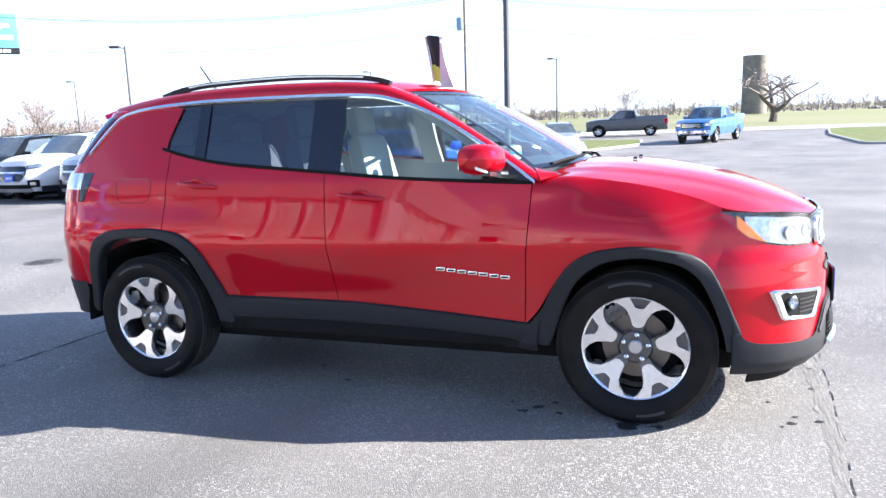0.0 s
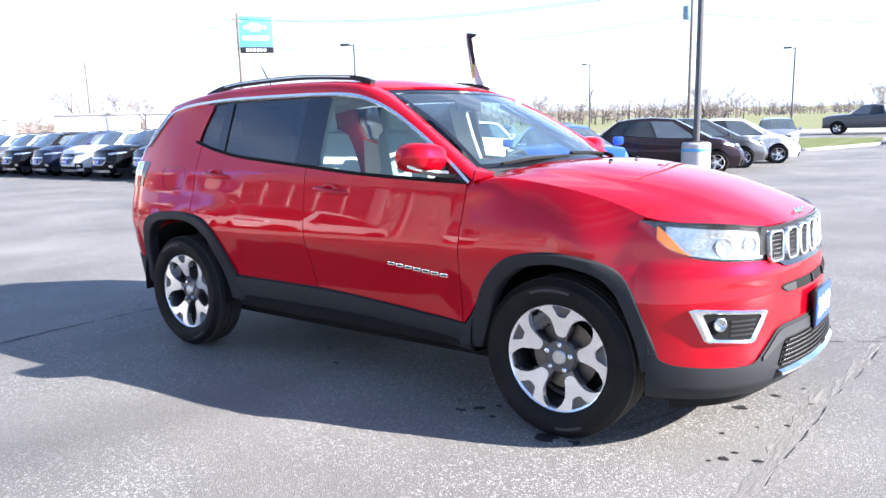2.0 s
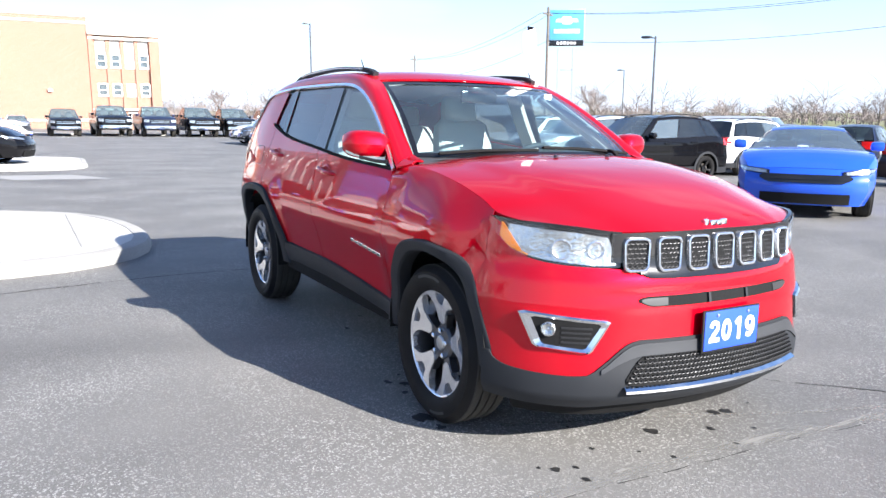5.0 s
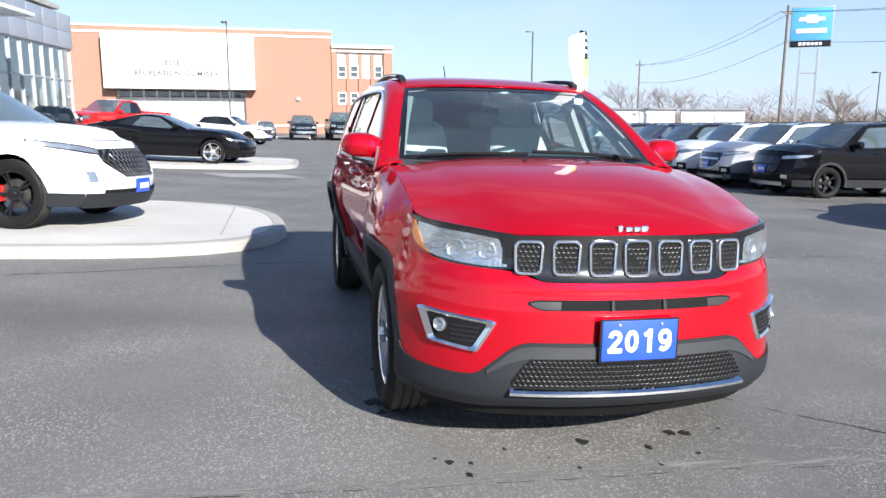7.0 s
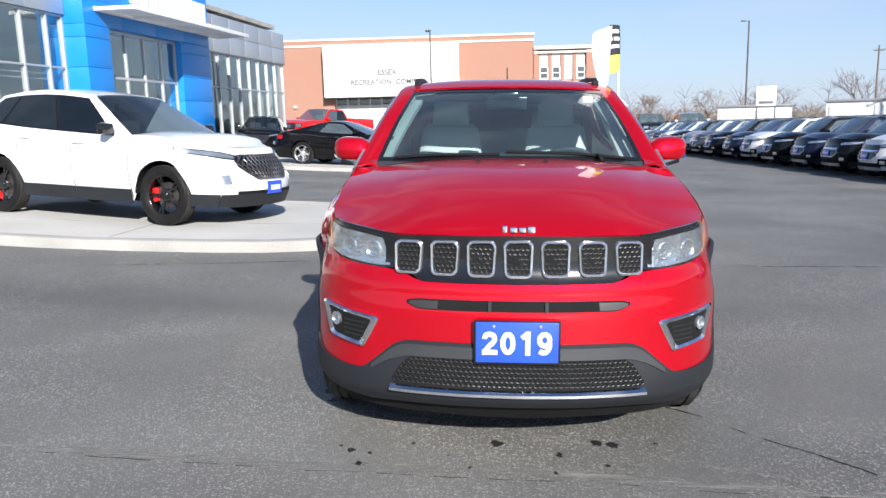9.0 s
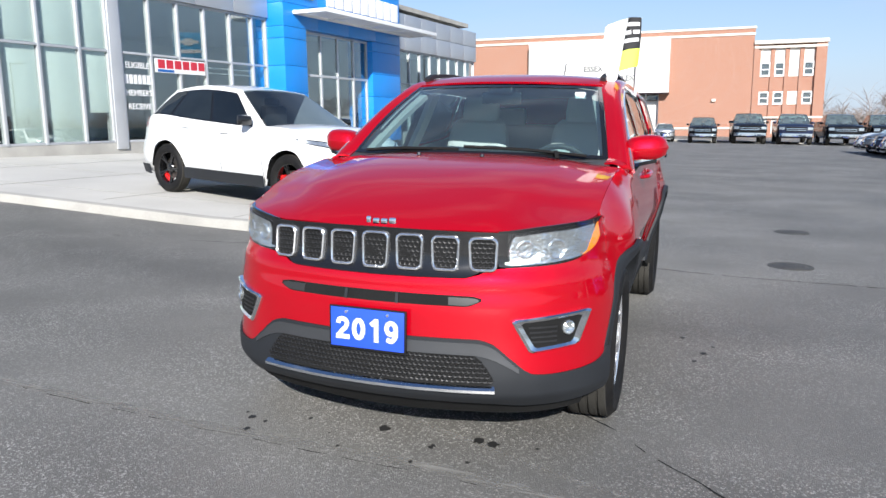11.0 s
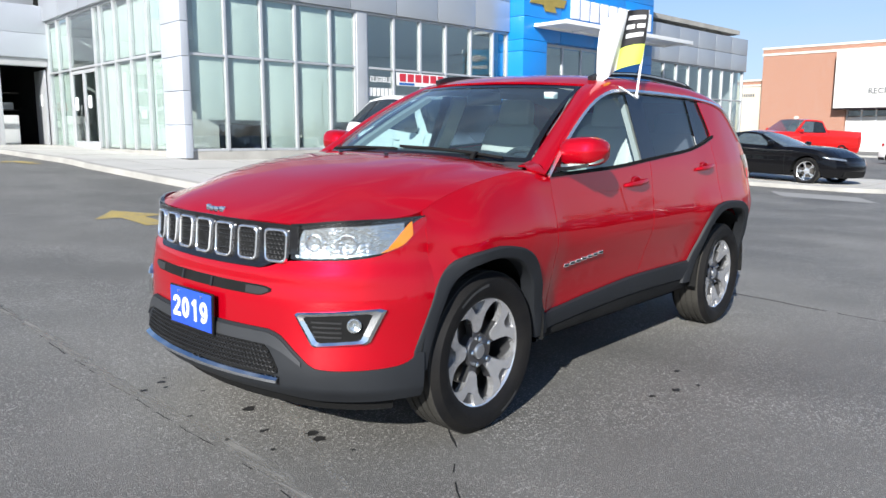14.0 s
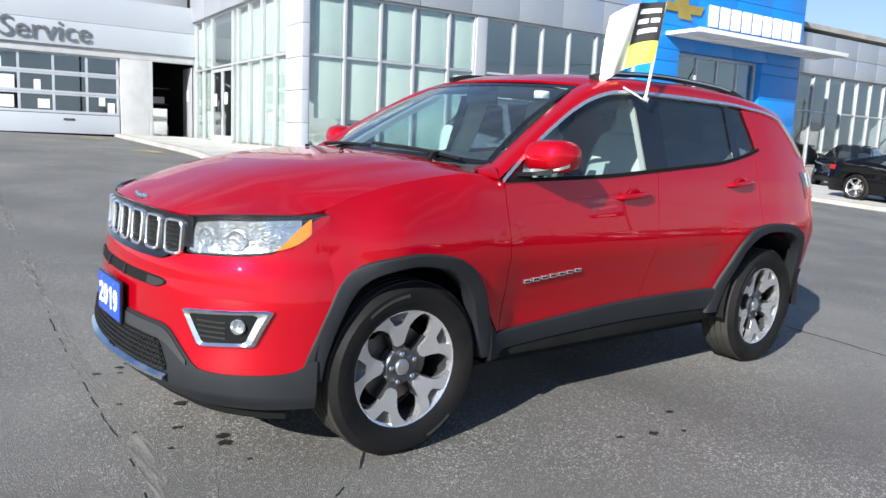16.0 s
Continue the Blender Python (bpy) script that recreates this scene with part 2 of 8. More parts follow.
class Geo:
    """Vertices and faces gathered for one mesh."""
    def __init__(self):
        self.v, self.f, self.m = [], [], []

    def add(self, verts, faces, mat=0):
        o = len(self.v)
        self.v += [tuple(map(float, p)) for p in verts]
        self.f += [tuple(i + o for i in f) for f in faces]
        self.m += [mat] * len(faces)
        return self

    def grid(self, p, flip=False, thick=0.0, mat=0):
        """A sheet through an array n x m x 3; thick closes it to a plate, grown against its normal."""
        p = np.asarray(p, float)
        n, m = p.shape[:2]
        idx = np.arange(n * m).reshape(n, m)
        quads = np.stack([idx[:-1, :-1], idx[1:, :-1], idx[1:, 1:], idx[:-1, 1:]], -1).reshape(-1, 4)
        if flip:
            quads = quads[:, ::-1]
        if not thick:
            return self.add(p.reshape(-1, 3), quads.tolist(), mat)
        du, dv = np.gradient(p, axis=0), np.gradient(p, axis=1)
        nrm = np.cross(du, dv)
        nrm /= np.linalg.norm(nrm, axis=-1, keepdims=True) + 1e-9
        back = p - nrm * thick * (-1 if flip else 1)
        ring = np.r_[idx[:, 0], idx[-1, 1:], idx[-2::-1, -1], idx[0, -2:0:-1]]
        rim = [(int(a), int(b), int(b) + n * m, int(a) + n * m) for a, b in zip(ring, np.roll(ring, -1))]
        if flip:
            rim = [r[::-1] for r in rim]
        return self.add(np.r_[p.reshape(-1, 3), back.reshape(-1, 3)], quads.tolist() + (quads[:, ::-1] + n * m).tolist() + [r[::-1] for r in rim], mat)

    def tube(self, pts, r, seg=8, mat=0, caps=True):
        p = np.array(pts, float)
        r = np.broadcast_to(np.asarray(r, float), (len(p),))
        t = np.gradient(p, axis=0)
        t /= np.linalg.norm(t, axis=1, keepdims=True) + 1e-9
        ref = np.array((0, 0, 1.0)) if abs(t[:, 2]).mean() < 0.8 else np.array((1.0, 0, 0))
        a = np.cross(t, ref)
        a /= np.linalg.norm(a, axis=1, keepdims=True) + 1e-9
        b = np.cross(t, a)
        w = np.linspace(0, 2 * np.pi, seg, endpoint=False)
        ring = p[:, None] + r[:, None, None] * (np.cos(w)[None, :, None] * a[:, None] + np.sin(w)[None, :, None] * b[:, None])
        faces = [(i * seg + j, i * seg + (j + 1) % seg, (i + 1) * seg + (j + 1) % seg, (i + 1) * seg + j) for i in range(len(p) - 1) for j in range(seg)]
        if caps:
            faces += [tuple(range(seg))[::-1], tuple((len(p) - 1) * seg + j for j in range(seg))]
        return self.add(ring.reshape(-1, 3), faces, mat)

    def ribbon(self, pts, side, w, h, mat=0):
        """A bar of w x h along a line; side points across it."""
        p, s = np.array(pts, float), np.array(side, float)
        s = np.broadcast_to(s, p.shape) / np.linalg.norm(np.broadcast_to(s, p.shape), axis=1, keepdims=True)
        t = np.gradient(p, axis=0)
        n = np.cross(t, s)
        n /= np.linalg.norm(n, axis=1, keepdims=True) + 1e-9
        ring = np.stack([p + s * w / 2 + n * h / 2, p - s * w / 2 + n * h / 2, p - s * w / 2 - n * h / 2, p + s * w / 2 - n * h / 2], 1)
        k = len(p)
        faces = [(i * 4 + j, i * 4 + (j + 1) % 4, i * 4 + 4 + (j + 1) % 4, i * 4 + 4 + j) for i in range(k - 1) for j in range(4)]
        return self.add(ring.reshape(-1, 3), faces + [(3, 2, 1, 0), tuple(4 * k - 4 + j for j in range(4))], mat)

    def box(self, x, y, z, sx, sy, sz, bev=0.0, mat=0, m=None):
        """A box by centre and size with bevelled edges, turned and moved by m."""
        bm = bmesh.new()
        bmesh.ops.create_cube(bm, size=1, matrix=Matrix.Translation((x, y, z)) @ Matrix.Diagonal((sx, sy, sz, 1)))
        if bev:
            bmesh.ops.bevel(bm, geom=bm.edges[:], offset=min(bev, 0.45 * min(sx, sy, sz)), segments=2, affect="EDGES", profile=0.6)
        if m:
            bm.transform(m)
        bm.verts.index_update()
        self.add([v.co for v in bm.verts], [[v.index for v in f.verts] for f in bm.faces], mat)
        bm.free()
        return self

    def lathe(self, profile, seg=32, m=None, mat=0):
        """Turns (radius, along) round the y axis."""
        w = np.linspace(0, 2 * np.pi, seg, endpoint=False)
        v = np.array([[(r * np.cos(a), y, r * np.sin(a)) for a in w] for r, y in profile]).reshape(-1, 3)
        if m is not None:
            v = np.array([m @ Vector(p) for p in v])
        f = [(i * seg + j, (i + 1) * seg + j, (i + 1) * seg + (j + 1) % seg, i * seg + (j + 1) % seg) for i in range(len(profile) - 1) for j in range(seg)]
        return self.add(v, f, mat)

    def prism(self, poly, lift, mat=0):
        """A flat outline (3D points) raised by the vector lift."""
        n = len(poly)
        p = np.array(poly, float)
        f = [tuple(range(n))[::-1], tuple(range(n, 2 * n))] + [(i, (i + 1) % n, n + (i + 1) % n, n + i) for i in range(n)]
        return self.add(np.r_[p, p + np.array(lift, float)], f, mat)

    def mirrored(self):
        g = Geo()
        g.v, g.f, g.m = [(x, -y, z) for x, y, z in self.v], [f[::-1] for f in self.f], self.m[:]
        return g

    def mesh(self, name):
        me = bpy.data.meshes.new(name)
        me.from_pydata(self.v, [], self.f)
        me.polygons.foreach_set("material_index", self.m)
        me.update()
        return me

    def part(self, name, material, parent=None, label="", angle=32):
        return put(name, self.mesh(name), material, parent, label, angle)


def lettering(name, text, size, m, material, parent=None, depth=0.01, align="CENTER", label="", bold=0.0):
    """Raised letters in the built-in font, as a mesh."""
    cu = bpy.data.curves.new(name, "FONT")
    cu.body, cu.size, cu.extrude, cu.align_x, cu.align_y, cu.offset = text, size, depth, align, "CENTER", bold
    cu.resolution_u = 3
    tmp = bpy.data.objects.new(name, cu)
    scene.collection.objects.link(tmp)
    me = bpy.data.meshes.new_from_object(tmp.evaluated_get(bpy.context.evaluated_depsgraph_get()))
    bpy.data.objects.remove(tmp)
    me.transform(m)
    me.name = name
    me.materials.clear()
    return put(name, me, material, parent, label, 0)

# ---- ground ----
def ground_z(x, y):
    """The height of the lot: a shallow fall under the car, rising towards the dealership."""
    x, y = np.asarray(x, float), np.asarray(y, float)
    rise = 0.033 * np.clip(-y - 4.5, 0, 10) * np.clip((x + 70) / 30, 0, 1)
    rise = rise + 0.012 * (np.clip(x, -130, -38) + 38) * np.clip((30 - y) / 14, 0, 1)
    return 0.012 * np.clip(x, -38, 14) - 0.022 * np.clip(y, -24, 38) + rise


def asphalt_material():
    m = surf("worn_asphalt", (0.184, 0.177, 0.162), 0.68, 0, 0, 0.20, 0.35, 170, 0.75, 0.5, 0.006)
    nt, bs = m.node_tree, m.node_tree.nodes["Principled BSDF"]
    co = nt.nodes.new("ShaderNodeTexCoord")
    old = bs.inputs["Base Color"].links[0].from_socket
    vo = nt.nodes.new("ShaderNodeTexVoronoi")
    vo.inputs["Scale"].default_value = 150
    nt.links.new(co.outputs["Object"], vo.inputs["Vector"])
    mr = nt.nodes.new("ShaderNodeMapRange")
    mr.inputs["From Min"].default_value, mr.inputs["From Max"].default_value = 0.72, 0.95
    sep = nt.nodes.new("ShaderNodeSeparateColor")
    nt.links.new(vo.outputs["Color"], sep.inputs[0])
    nt.links.new(sep.outputs[0], mr.inputs["Value"])
    mx = nt.nodes.new("ShaderNodeMix")
    mx.data_type = "RGBA"
    mx.inputs["B"].default_value = (0.43, 0.42, 0.39, 1)
    sc = nt.nodes.new("ShaderNodeMath")
    sc.operation = "MULTIPLY"
    worn = nt.nodes.new("ShaderNodeTexNoise")
    worn.inputs["Scale"].default_value, worn.inputs["Detail"].default_value = 0.9, 5
    nt.links.new(co.outputs["Object"], worn.inputs["Vector"])
    bare = nt.nodes.new("ShaderNodeMapRange")
    bare.inputs["From Min"].default_value, bare.inputs["From Max"].default_value, bare.inputs["To Min"].default_value, bare.inputs["To Max"].default_value = 0.38, 0.62, 0.22, 0.85
    nt.links.new(worn.outputs["Fac"], bare.inputs["Value"])
    nt.links.new(bare.outputs["Result"], sc.inputs[1])
    nt.links.new(mr.outputs["Result"], sc.inputs[0])
    nt.links.new(sc.outputs[0], mx.inputs["Factor"])
    st = nt.nodes.new("ShaderNodeTexNoise")
    mp = nt.nodes.new("ShaderNodeMapping")
    mp.inputs["Scale"].default_value = (0.7, 0.5, 1)
    st.inputs["Scale"].default_value, st.inputs["Detail"].default_value = 1.0, 6
    nt.links.new(co.outputs["Object"], mp.inputs["Vector"])
    nt.links.new(mp.outputs["Vector"], st.inputs["Vector"])
    m2 = nt.nodes.new("ShaderNodeMix")
    m2.data_type, m2.blend_type = "RGBA", "MULTIPLY"
    m2.inputs["Factor"].default_value = 0.42
    r2 = nt.nodes.new("ShaderNodeMapRange")
    r2.inputs["From Min"].default_value, r2.inputs["From Max"].default_value, r2.inputs["To Min"].default_value, r2.inputs["To Max"].default_value = 0.33, 0.66, 0.60, 1.40
    nt.links.new(st.outputs["Fac"], r2.inputs["Value"])
    nt.links.new(old, m2.inputs["A"])
    nt.links.new(r2.outputs["Result"], m2.inputs["B"])
    nt.links.new(m2.outputs["Result"], mx.inputs["A"])
    nt.links.new(mx.outputs["Result"], bs.inputs["Base Color"])
    return m


ASPHALT = asphalt_material()
CONCRETE = surf("pale_concrete", (0.56, 0.54, 0.50), 0.85, 0, 0, 0.08, 0.8, 60, 0.3, 0.3, 0.004)
KERB = surf("kerb_concrete", (0.42, 0.405, 0.37), 0.85, 0, 0, 0.14, 1.5, 70, 0.35, 0.3, 0.004)
GRASS = surf("spring_grass", (0.11, 0.17, 0.035), 0.95, 0, 0, 0.22, 0.05, 8, 0.5, 0.2, 0.05, (0.15, 0.15, 0.06))
FIELD = surf("pale_field", (0.25, 0.235, 0.14), 0.95, 0, 0, 0.2, 0.012, 1.5, 0.4, 0.2, 0.05, (0.17, 0.20, 0.08))
CRACK_MAT = surf("crack_tar", (0.030, 0.030, 0.031), 0.9, 0, 0, 0.2, 3, 60, 0.3, 0.2)
SEAM_MAT = surf("worn_seam", (0.33, 0.32, 0.295), 0.95, 0, 0, 0.15, 6, 110, 0.4, 0.2)
bits = SEAM_MAT.node_tree.nodes.new("ShaderNodeTexNoise")
bits.inputs["Scale"].default_value, bits.inputs["Detail"].default_value = 60, 8
cut_off = SEAM_MAT.node_tree.nodes.new("ShaderNodeMapRange")
cut_off.inputs["From Min"].default_value, cut_off.inputs["From Max"].default_value, cut_off.inputs["To Max"].default_value = 0.40, 0.62, 0.82
SEAM_MAT.node_tree.links.new(bits.outputs["Fac"], cut_off.inputs["Value"])
SEAM_MAT.node_tree.links.new(cut_off.outputs["Result"], SEAM_MAT.node_tree.nodes["Principled BSDF"].inputs["Alpha"])
OIL = surf("oil_stain", (0.030, 0.029, 0.028), 0.6, 0, 0, 0.25, 8, 60, 0.2, 0.4)
YELLOW = surf("road_yellow", (0.52, 0.38, 0.10), 0.85, 0, 0, 0.2, 5, 40, 0.3, 0.3, 0.003, (0.30, 0.26, 0.16))
ROAD_MAT = surf("pale_road", (0.34, 0.335, 0.32), 0.9, 0, 0, 0.08, 0.2, 30, 0.2, 0.3)
IRON = surf("cast_iron", (0.11, 0.107, 0.10), 0.7, 0.4, 0, 0.2, 9, 80, 0.4)


def sheet(name, xs, ys, lift, material, kind="structure", **tags):
    x, y = np.meshgrid(xs, ys, indexing="ij")
    if name == "ground":
        lift = np.where((x > -129) & (x < 39) & (y > -39) & (y < 65), -1.0, lift)
    return tagged(Geo().grid(np.stack([x, y, ground_z(x, y) + lift], -1)).part(name, material, angle=60), kind=kind, **tags)


far_steps = [-2400, -1200, -600, -300, -150]
sheet("ground", far_steps + list(range(-100, 101, 10)) + [150, 300, 600, 1200, 2400], far_steps + list(range(-100, 101, 10)) + [150, 300, 600, 1200, 2400], -0.07, FIELD)
sheet("parking_lot", np.arange(-131, 40.1, 1.0), np.arange(-40, 66.1, 1.0), 0.0, ASPHALT, label="grey worn asphalt car lot with cracks and patches", category="asphalt")
sheet("road", np.arange(-200, 201, 10.0), np.arange(67, 79.1, 2.0), 0.0, ROAD_MAT, label="pale sunlit country road beside the lot", category="road")


def inside(poly, x, y):
    c, n = False, len(poly)
    for i in range(n):
        (ax, ay), (bx, by) = poly[i], poly[(i + 1) % n]
        if (ay > y) != (by > y) and x < (bx - ax) * (y - ay) / (by - ay) + ax:
            c = not c
    return c


def slab(name, outline, height, top, edge, kerb_w=0.17, joint=2.4, **tags):
    """A raised island: a kerb ring with a rounded edge, and a top cut into bays by shallow joints."""
    root = thing(name, pose(0, 0, 0), kind="structure", **tags)
    o = np.array([(ax + (bx - ax) * t, ay + (by - ay) * t) for (ax, ay), (bx, by) in zip(outline, outline[1:] + outline[:1]) for t in np.arange(0, 1, min(1, 0.7 / max(0.01, math.hypot(bx - ax, by - ay))))])
    c = np.roll(o, -1, 0) - np.roll(o, 1, 0)
    nrm = np.stack([c[:, 1], -c[:, 0]], 1)
    nrm /= np.linalg.norm(nrm, axis=1, keepdims=True)
    area = 0.5 * np.sum(o[:, 0] * np.roll(o[:, 1], -1) - np.roll(o[:, 0], -1) * o[:, 1])
    nrm *= 1 if area > 0 else -1
    rows = []
    for inset, h in ((0.0, -0.08), (0.012, height * 0.6), (0.03, height * 0.92), (0.06, height), (kerb_w, height), (kerb_w, height - 0.012)):
        p = o - nrm * inset
        rows.append(np.c_[p, ground_z(p[:, 0], p[:, 1]) + h])
    rows = np.array(rows)
    rows = np.concatenate([rows, rows[:, :1]], 1)
    Geo().grid(rows, flip=area < 0).part("kerb", edge, root)
    inner = o - nrm * kerb_w
    pts = [(x, y, float(ground_z(x, y)) + height - 0.006) for x, y in inner]
    bm = bmesh.new()
    f = bm.faces.new([bm.verts.new(p) for p in pts])
    if f.normal.z < 0 or area < 0:
        f.normal_flip()
    bmesh.ops.triangulate(bm, faces=bm.faces[:])
    for ax in (0, 1):
        lo, hi = inner[:, ax].min(), inner[:, ax].max()
        for k in np.arange(lo + joint / 2, hi, joint):
            no = (1, 0, 0) if ax == 0 else (0, 1, 0)
            bmesh.ops.bisect_plane(bm, geom=bm.verts[:] + bm.edges[:] + bm.faces[:], plane_co=[k if ax == 0 else 0, k if ax == 1 else 0, 0], plane_no=no)
    for v in bm.verts:
        v.co.z = float(ground_z(v.co.x, v.co.y)) + height - 0.006
    bmesh.ops.recalc_face_normals(bm, faces=bm.faces[:])
    part("paving", bm, top, root, angle=0)
    g = Geo()
    for ax in (0, 1):
        lo, hi = inner[:, ax].min(), inner[:, ax].max()
        for k in np.arange(lo + joint / 2, hi, joint):
            a = np.arange(inner[:, 1 - ax].min(), inner[:, 1 - ax].max(), 0.4)
            q = [(k, t) if ax == 0 else (t, k) for t in a]
            q = [p for p in q if inside(inner.tolist(), *p)]
            if len(q) > 2:
                pp = [(x, y, float(ground_z(x, y)) + height - 0.003) for x, y in q]
                g.ribbon(pp, (1, 0, 0) if ax == 0 else (0, 1, 0), 0.018, 0.004)
    if g.v:
        g.part("joint_line", KERB, root, angle=0)
    return root


def rounded(pts, n=6):
    """Cuts the corners of an outline into arcs; each point carries its radius."""
    out = []
    k = len(pts)
    for i, (x, y, r) in enumerate(pts):
        p, a, b = np.array((x, y)), np.array(pts[i - 1][:2]), np.array(pts[(i + 1) % k][:2])
        if r <= 0:
            out.append((x, y))
            continue
        da, db = (a - p) / np.linalg.norm(a - p), (b - p) / np.linalg.norm(b - p)
        for t in np.linspace(0, 1, n):
            out.append(tuple((1 - t) ** 2 * (p + da * r) + 2 * t * (1 - t) * p + t**2 * (p + db * r)))
    return out


APRON = rounded([(-2.72, -1.05, 1.9), (-7.0, -1.35, 2.1), (-8.6, -10.2, 1.5), (-17.0, -9.3, 0), (-17.6, -13.2, 0), (-6.6, -14.3, 0), (-7.0, -24.6, 0), (-4.2, -24.7, 0), (-3.16, -13.2, 0), (-3.12, -8.0, 0), (-2.78, -3.2, 0)], 8)
slab("display_apron", APRON, 0.12, CONCRETE, KERB, label="pale concrete display apron with a rounded kerbed nose", category="concrete island")
TONGUE = rounded([(-17.3, -0.75, 1.8), (-23.2, -0.45, 1.8), (-24.6, -11.9, 0), (-17.9, -12.6, 0)], 8)
slab("display_tongue", TONGUE, 0.12, CONCRETE, KERB, label="pale concrete display island with rounded kerb", category="concrete island")
slab("pavement", [(-75.2, -33), (-70.6, -33), (-70.6, 22.5), (-75.2, 22.5)], 0.13, CONCRETE, KERB, label="concrete pavement along the brick building", category="pavement")
slab("verge", rounded([(-5.0, 38.0, 0.8), (-2.4, 44.5, 1.2), (-3.0, 52.0, 1.5), (-30.0, 54.0, 1.0), (-30.0, 41.5, 1.0)], 5), 0.13, GRASS, KERB, label="green grass verge with a concrete kerb", category="grass verge")
slab("verge", rounded([(9.1, 52.0, 1.2), (9.0, 39.0, 1.2), (34.0, 36.0, 1.0), (34.0, 63.0, 1.0), (10.6, 64.0, 1.5)], 5), 0.13, GRASS, KERB, label="green grass verge with a pale concrete kerb", category="grass verge")

GROUND_MARKS = random.Random(4)


def crack(name, pts, width, material, wander=0.03, branches=0, gaps=0.0, **tags):
    """A wandering crack or seam laid a hair over the asphalt."""
    g = Geo()
    def run(line, w):
        p = smooth_path(line, max(6, int(np.linalg.norm(np.array(line[-1]) - np.array(line[0])) / 0.07)))
        off = np.cumsum([GROUND_MARKS.uniform(-1, 1) for _ in p]) * wander * 0.3
        off -= np.linspace(off[0], off[-1], len(off))
        t = np.gradient(p, axis=0)
        t /= np.linalg.norm(t, axis=1, keepdims=True)
        q = p + np.c_[-t[:, 1], t[:, 0]] * off[:, None]
        ww = np.array([w * GROUND_MARKS.uniform(0.35, 1.3) for _ in q])
        e = np.stack([q + np.c_[-t[:, 1], t[:, 0]] * ww[:, None] / 2, q - np.c_[-t[:, 1], t[:, 0]] * ww[:, None] / 2], 1)
        v = np.concatenate([e, (ground_z(e[..., 0], e[..., 1]) + 0.0025)[..., None]], -1)
        n = len(v)
        g.add(v.reshape(-1, 3), [(2 * i, 2 * i + 1, 2 * i + 3, 2 * i + 2) for i in range(n - 1) if GROUND_MARKS.random() > gaps])
        return q
    q = run(pts, width)
    for _ in range(branches):
        a = q[GROUND_MARKS.randrange(len(q))]
        d = np.array((GROUND_MARKS.uniform(-1, 1), GROUND_MARKS.uniform(-1, 1))) * 0.4
        run([tuple(a), tuple(a + d * 0.5), tuple(a + d)], width * 0.6)
    for i, f in enumerate(g.f):
        g.f[i] = f[::-1]
    return tagged(g.part(name, material, angle=0), kind="structure", **tags)


crack("crack", [(1.40, -9.5), (1.80, -5.2), (2.06, -1.8), (2.14, -0.8), (2.17, 0.1), (2.24, 0.8), (2.28, 1.3), (2.36, 3.5), (2.5, 8.0)], 0.005, CRACK_MAT, 0.02, 2, 0.5)
crack("worn_seam", [(1.42, -9.5), (1.82, -5.2), (2.08, -1.8), (2.16, -0.8), (2.19, 0.1), (2.26, 0.8), (2.30, 1.3), (2.38, 3.5), (2.55, 8.0)], 0.075, SEAM_MAT, 0.015, 0, 0.0)
crack("worn_seam", [(1.55, -0.6), (1.78, 0.05), (2.06, 0.72), (2.22, 1.2)], 0.035, SEAM_MAT, 0.015, 0, 0.0)
crack("crack", [(-1.85, -5.0), (-2.1, -3.0), (-2.38, -0.9), (-2.40, 0.0), (-2.37, 0.7), (-2.25, 1.5), (-2.2, 2.6), (-2.3, 7.0)], 0.018, CRACK_MAT, 0.03, 2, 0.1)
crack("crack", [(1.42, 0.72), (1.57, 0.90), (1.78, 1.06), (2.05, 1.32), (2.5, 1.62)], 0.010, CRACK_MAT, 0.03, 2, 0.15)


def stain(pts, material, name, label, category):
    g = Geo()
    for x, y, r in pts:
        k = 11
        p = []
        for i in range(k):
            a = 2 * math.pi * i / k
            q = 0.78 * r * GROUND_MARKS.uniform(0.45, 1.15)
            p.append((x + q * math.cos(a), y + 0.75 * q * math.sin(a)))
        g.add([(a, b, float(ground_z(a, b)) + 0.003) for a, b in p], [tuple(range(k))])
    return tagged(g.part(name, material, angle=0), label, category, kind="stuff")


spots = [(0.888, -0.733, 0.05), (0.95, -0.66, 0.03), (0.83, -0.80, 0.04), (1.0, -0.79, 0.03), (0.75, -0.7, 0.022), (1.32, -0.86, 0.075), (1.45, -0.84, 0.045),
         (2.0, -0.65, 0.035), (2.02, -0.57, 0.024), (2.12, -0.60, 0.028), (1.96, -0.70, 0.018), (1.91, -0.05, 0.052), (1.88, 0.36, 0.050), (1.89, 0.43, 0.046), (2.0, 0.20, 0.030), (2.13, -0.16, 0.020), (2.16, 0.17, 0.020),
         (1.92, -0.40, 0.018), (2.09, 0.38, 0.020), (1.87, 0.61, 0.020), (2.03, -0.25, 0.014), (-0.2, -0.6, 0.035), (-0.45, -0.4, 0.03), (0.25, 1.25, 0.04), (0.1, 1.3, 0.03), (0.42, 1.2, 0.035), (-0.05, 1.12, 0.03), (1.7, -0.35, 0.02)]
stain(spots, OIL, "oil_stain", "scattered dark oil drips on the asphalt", "stain")
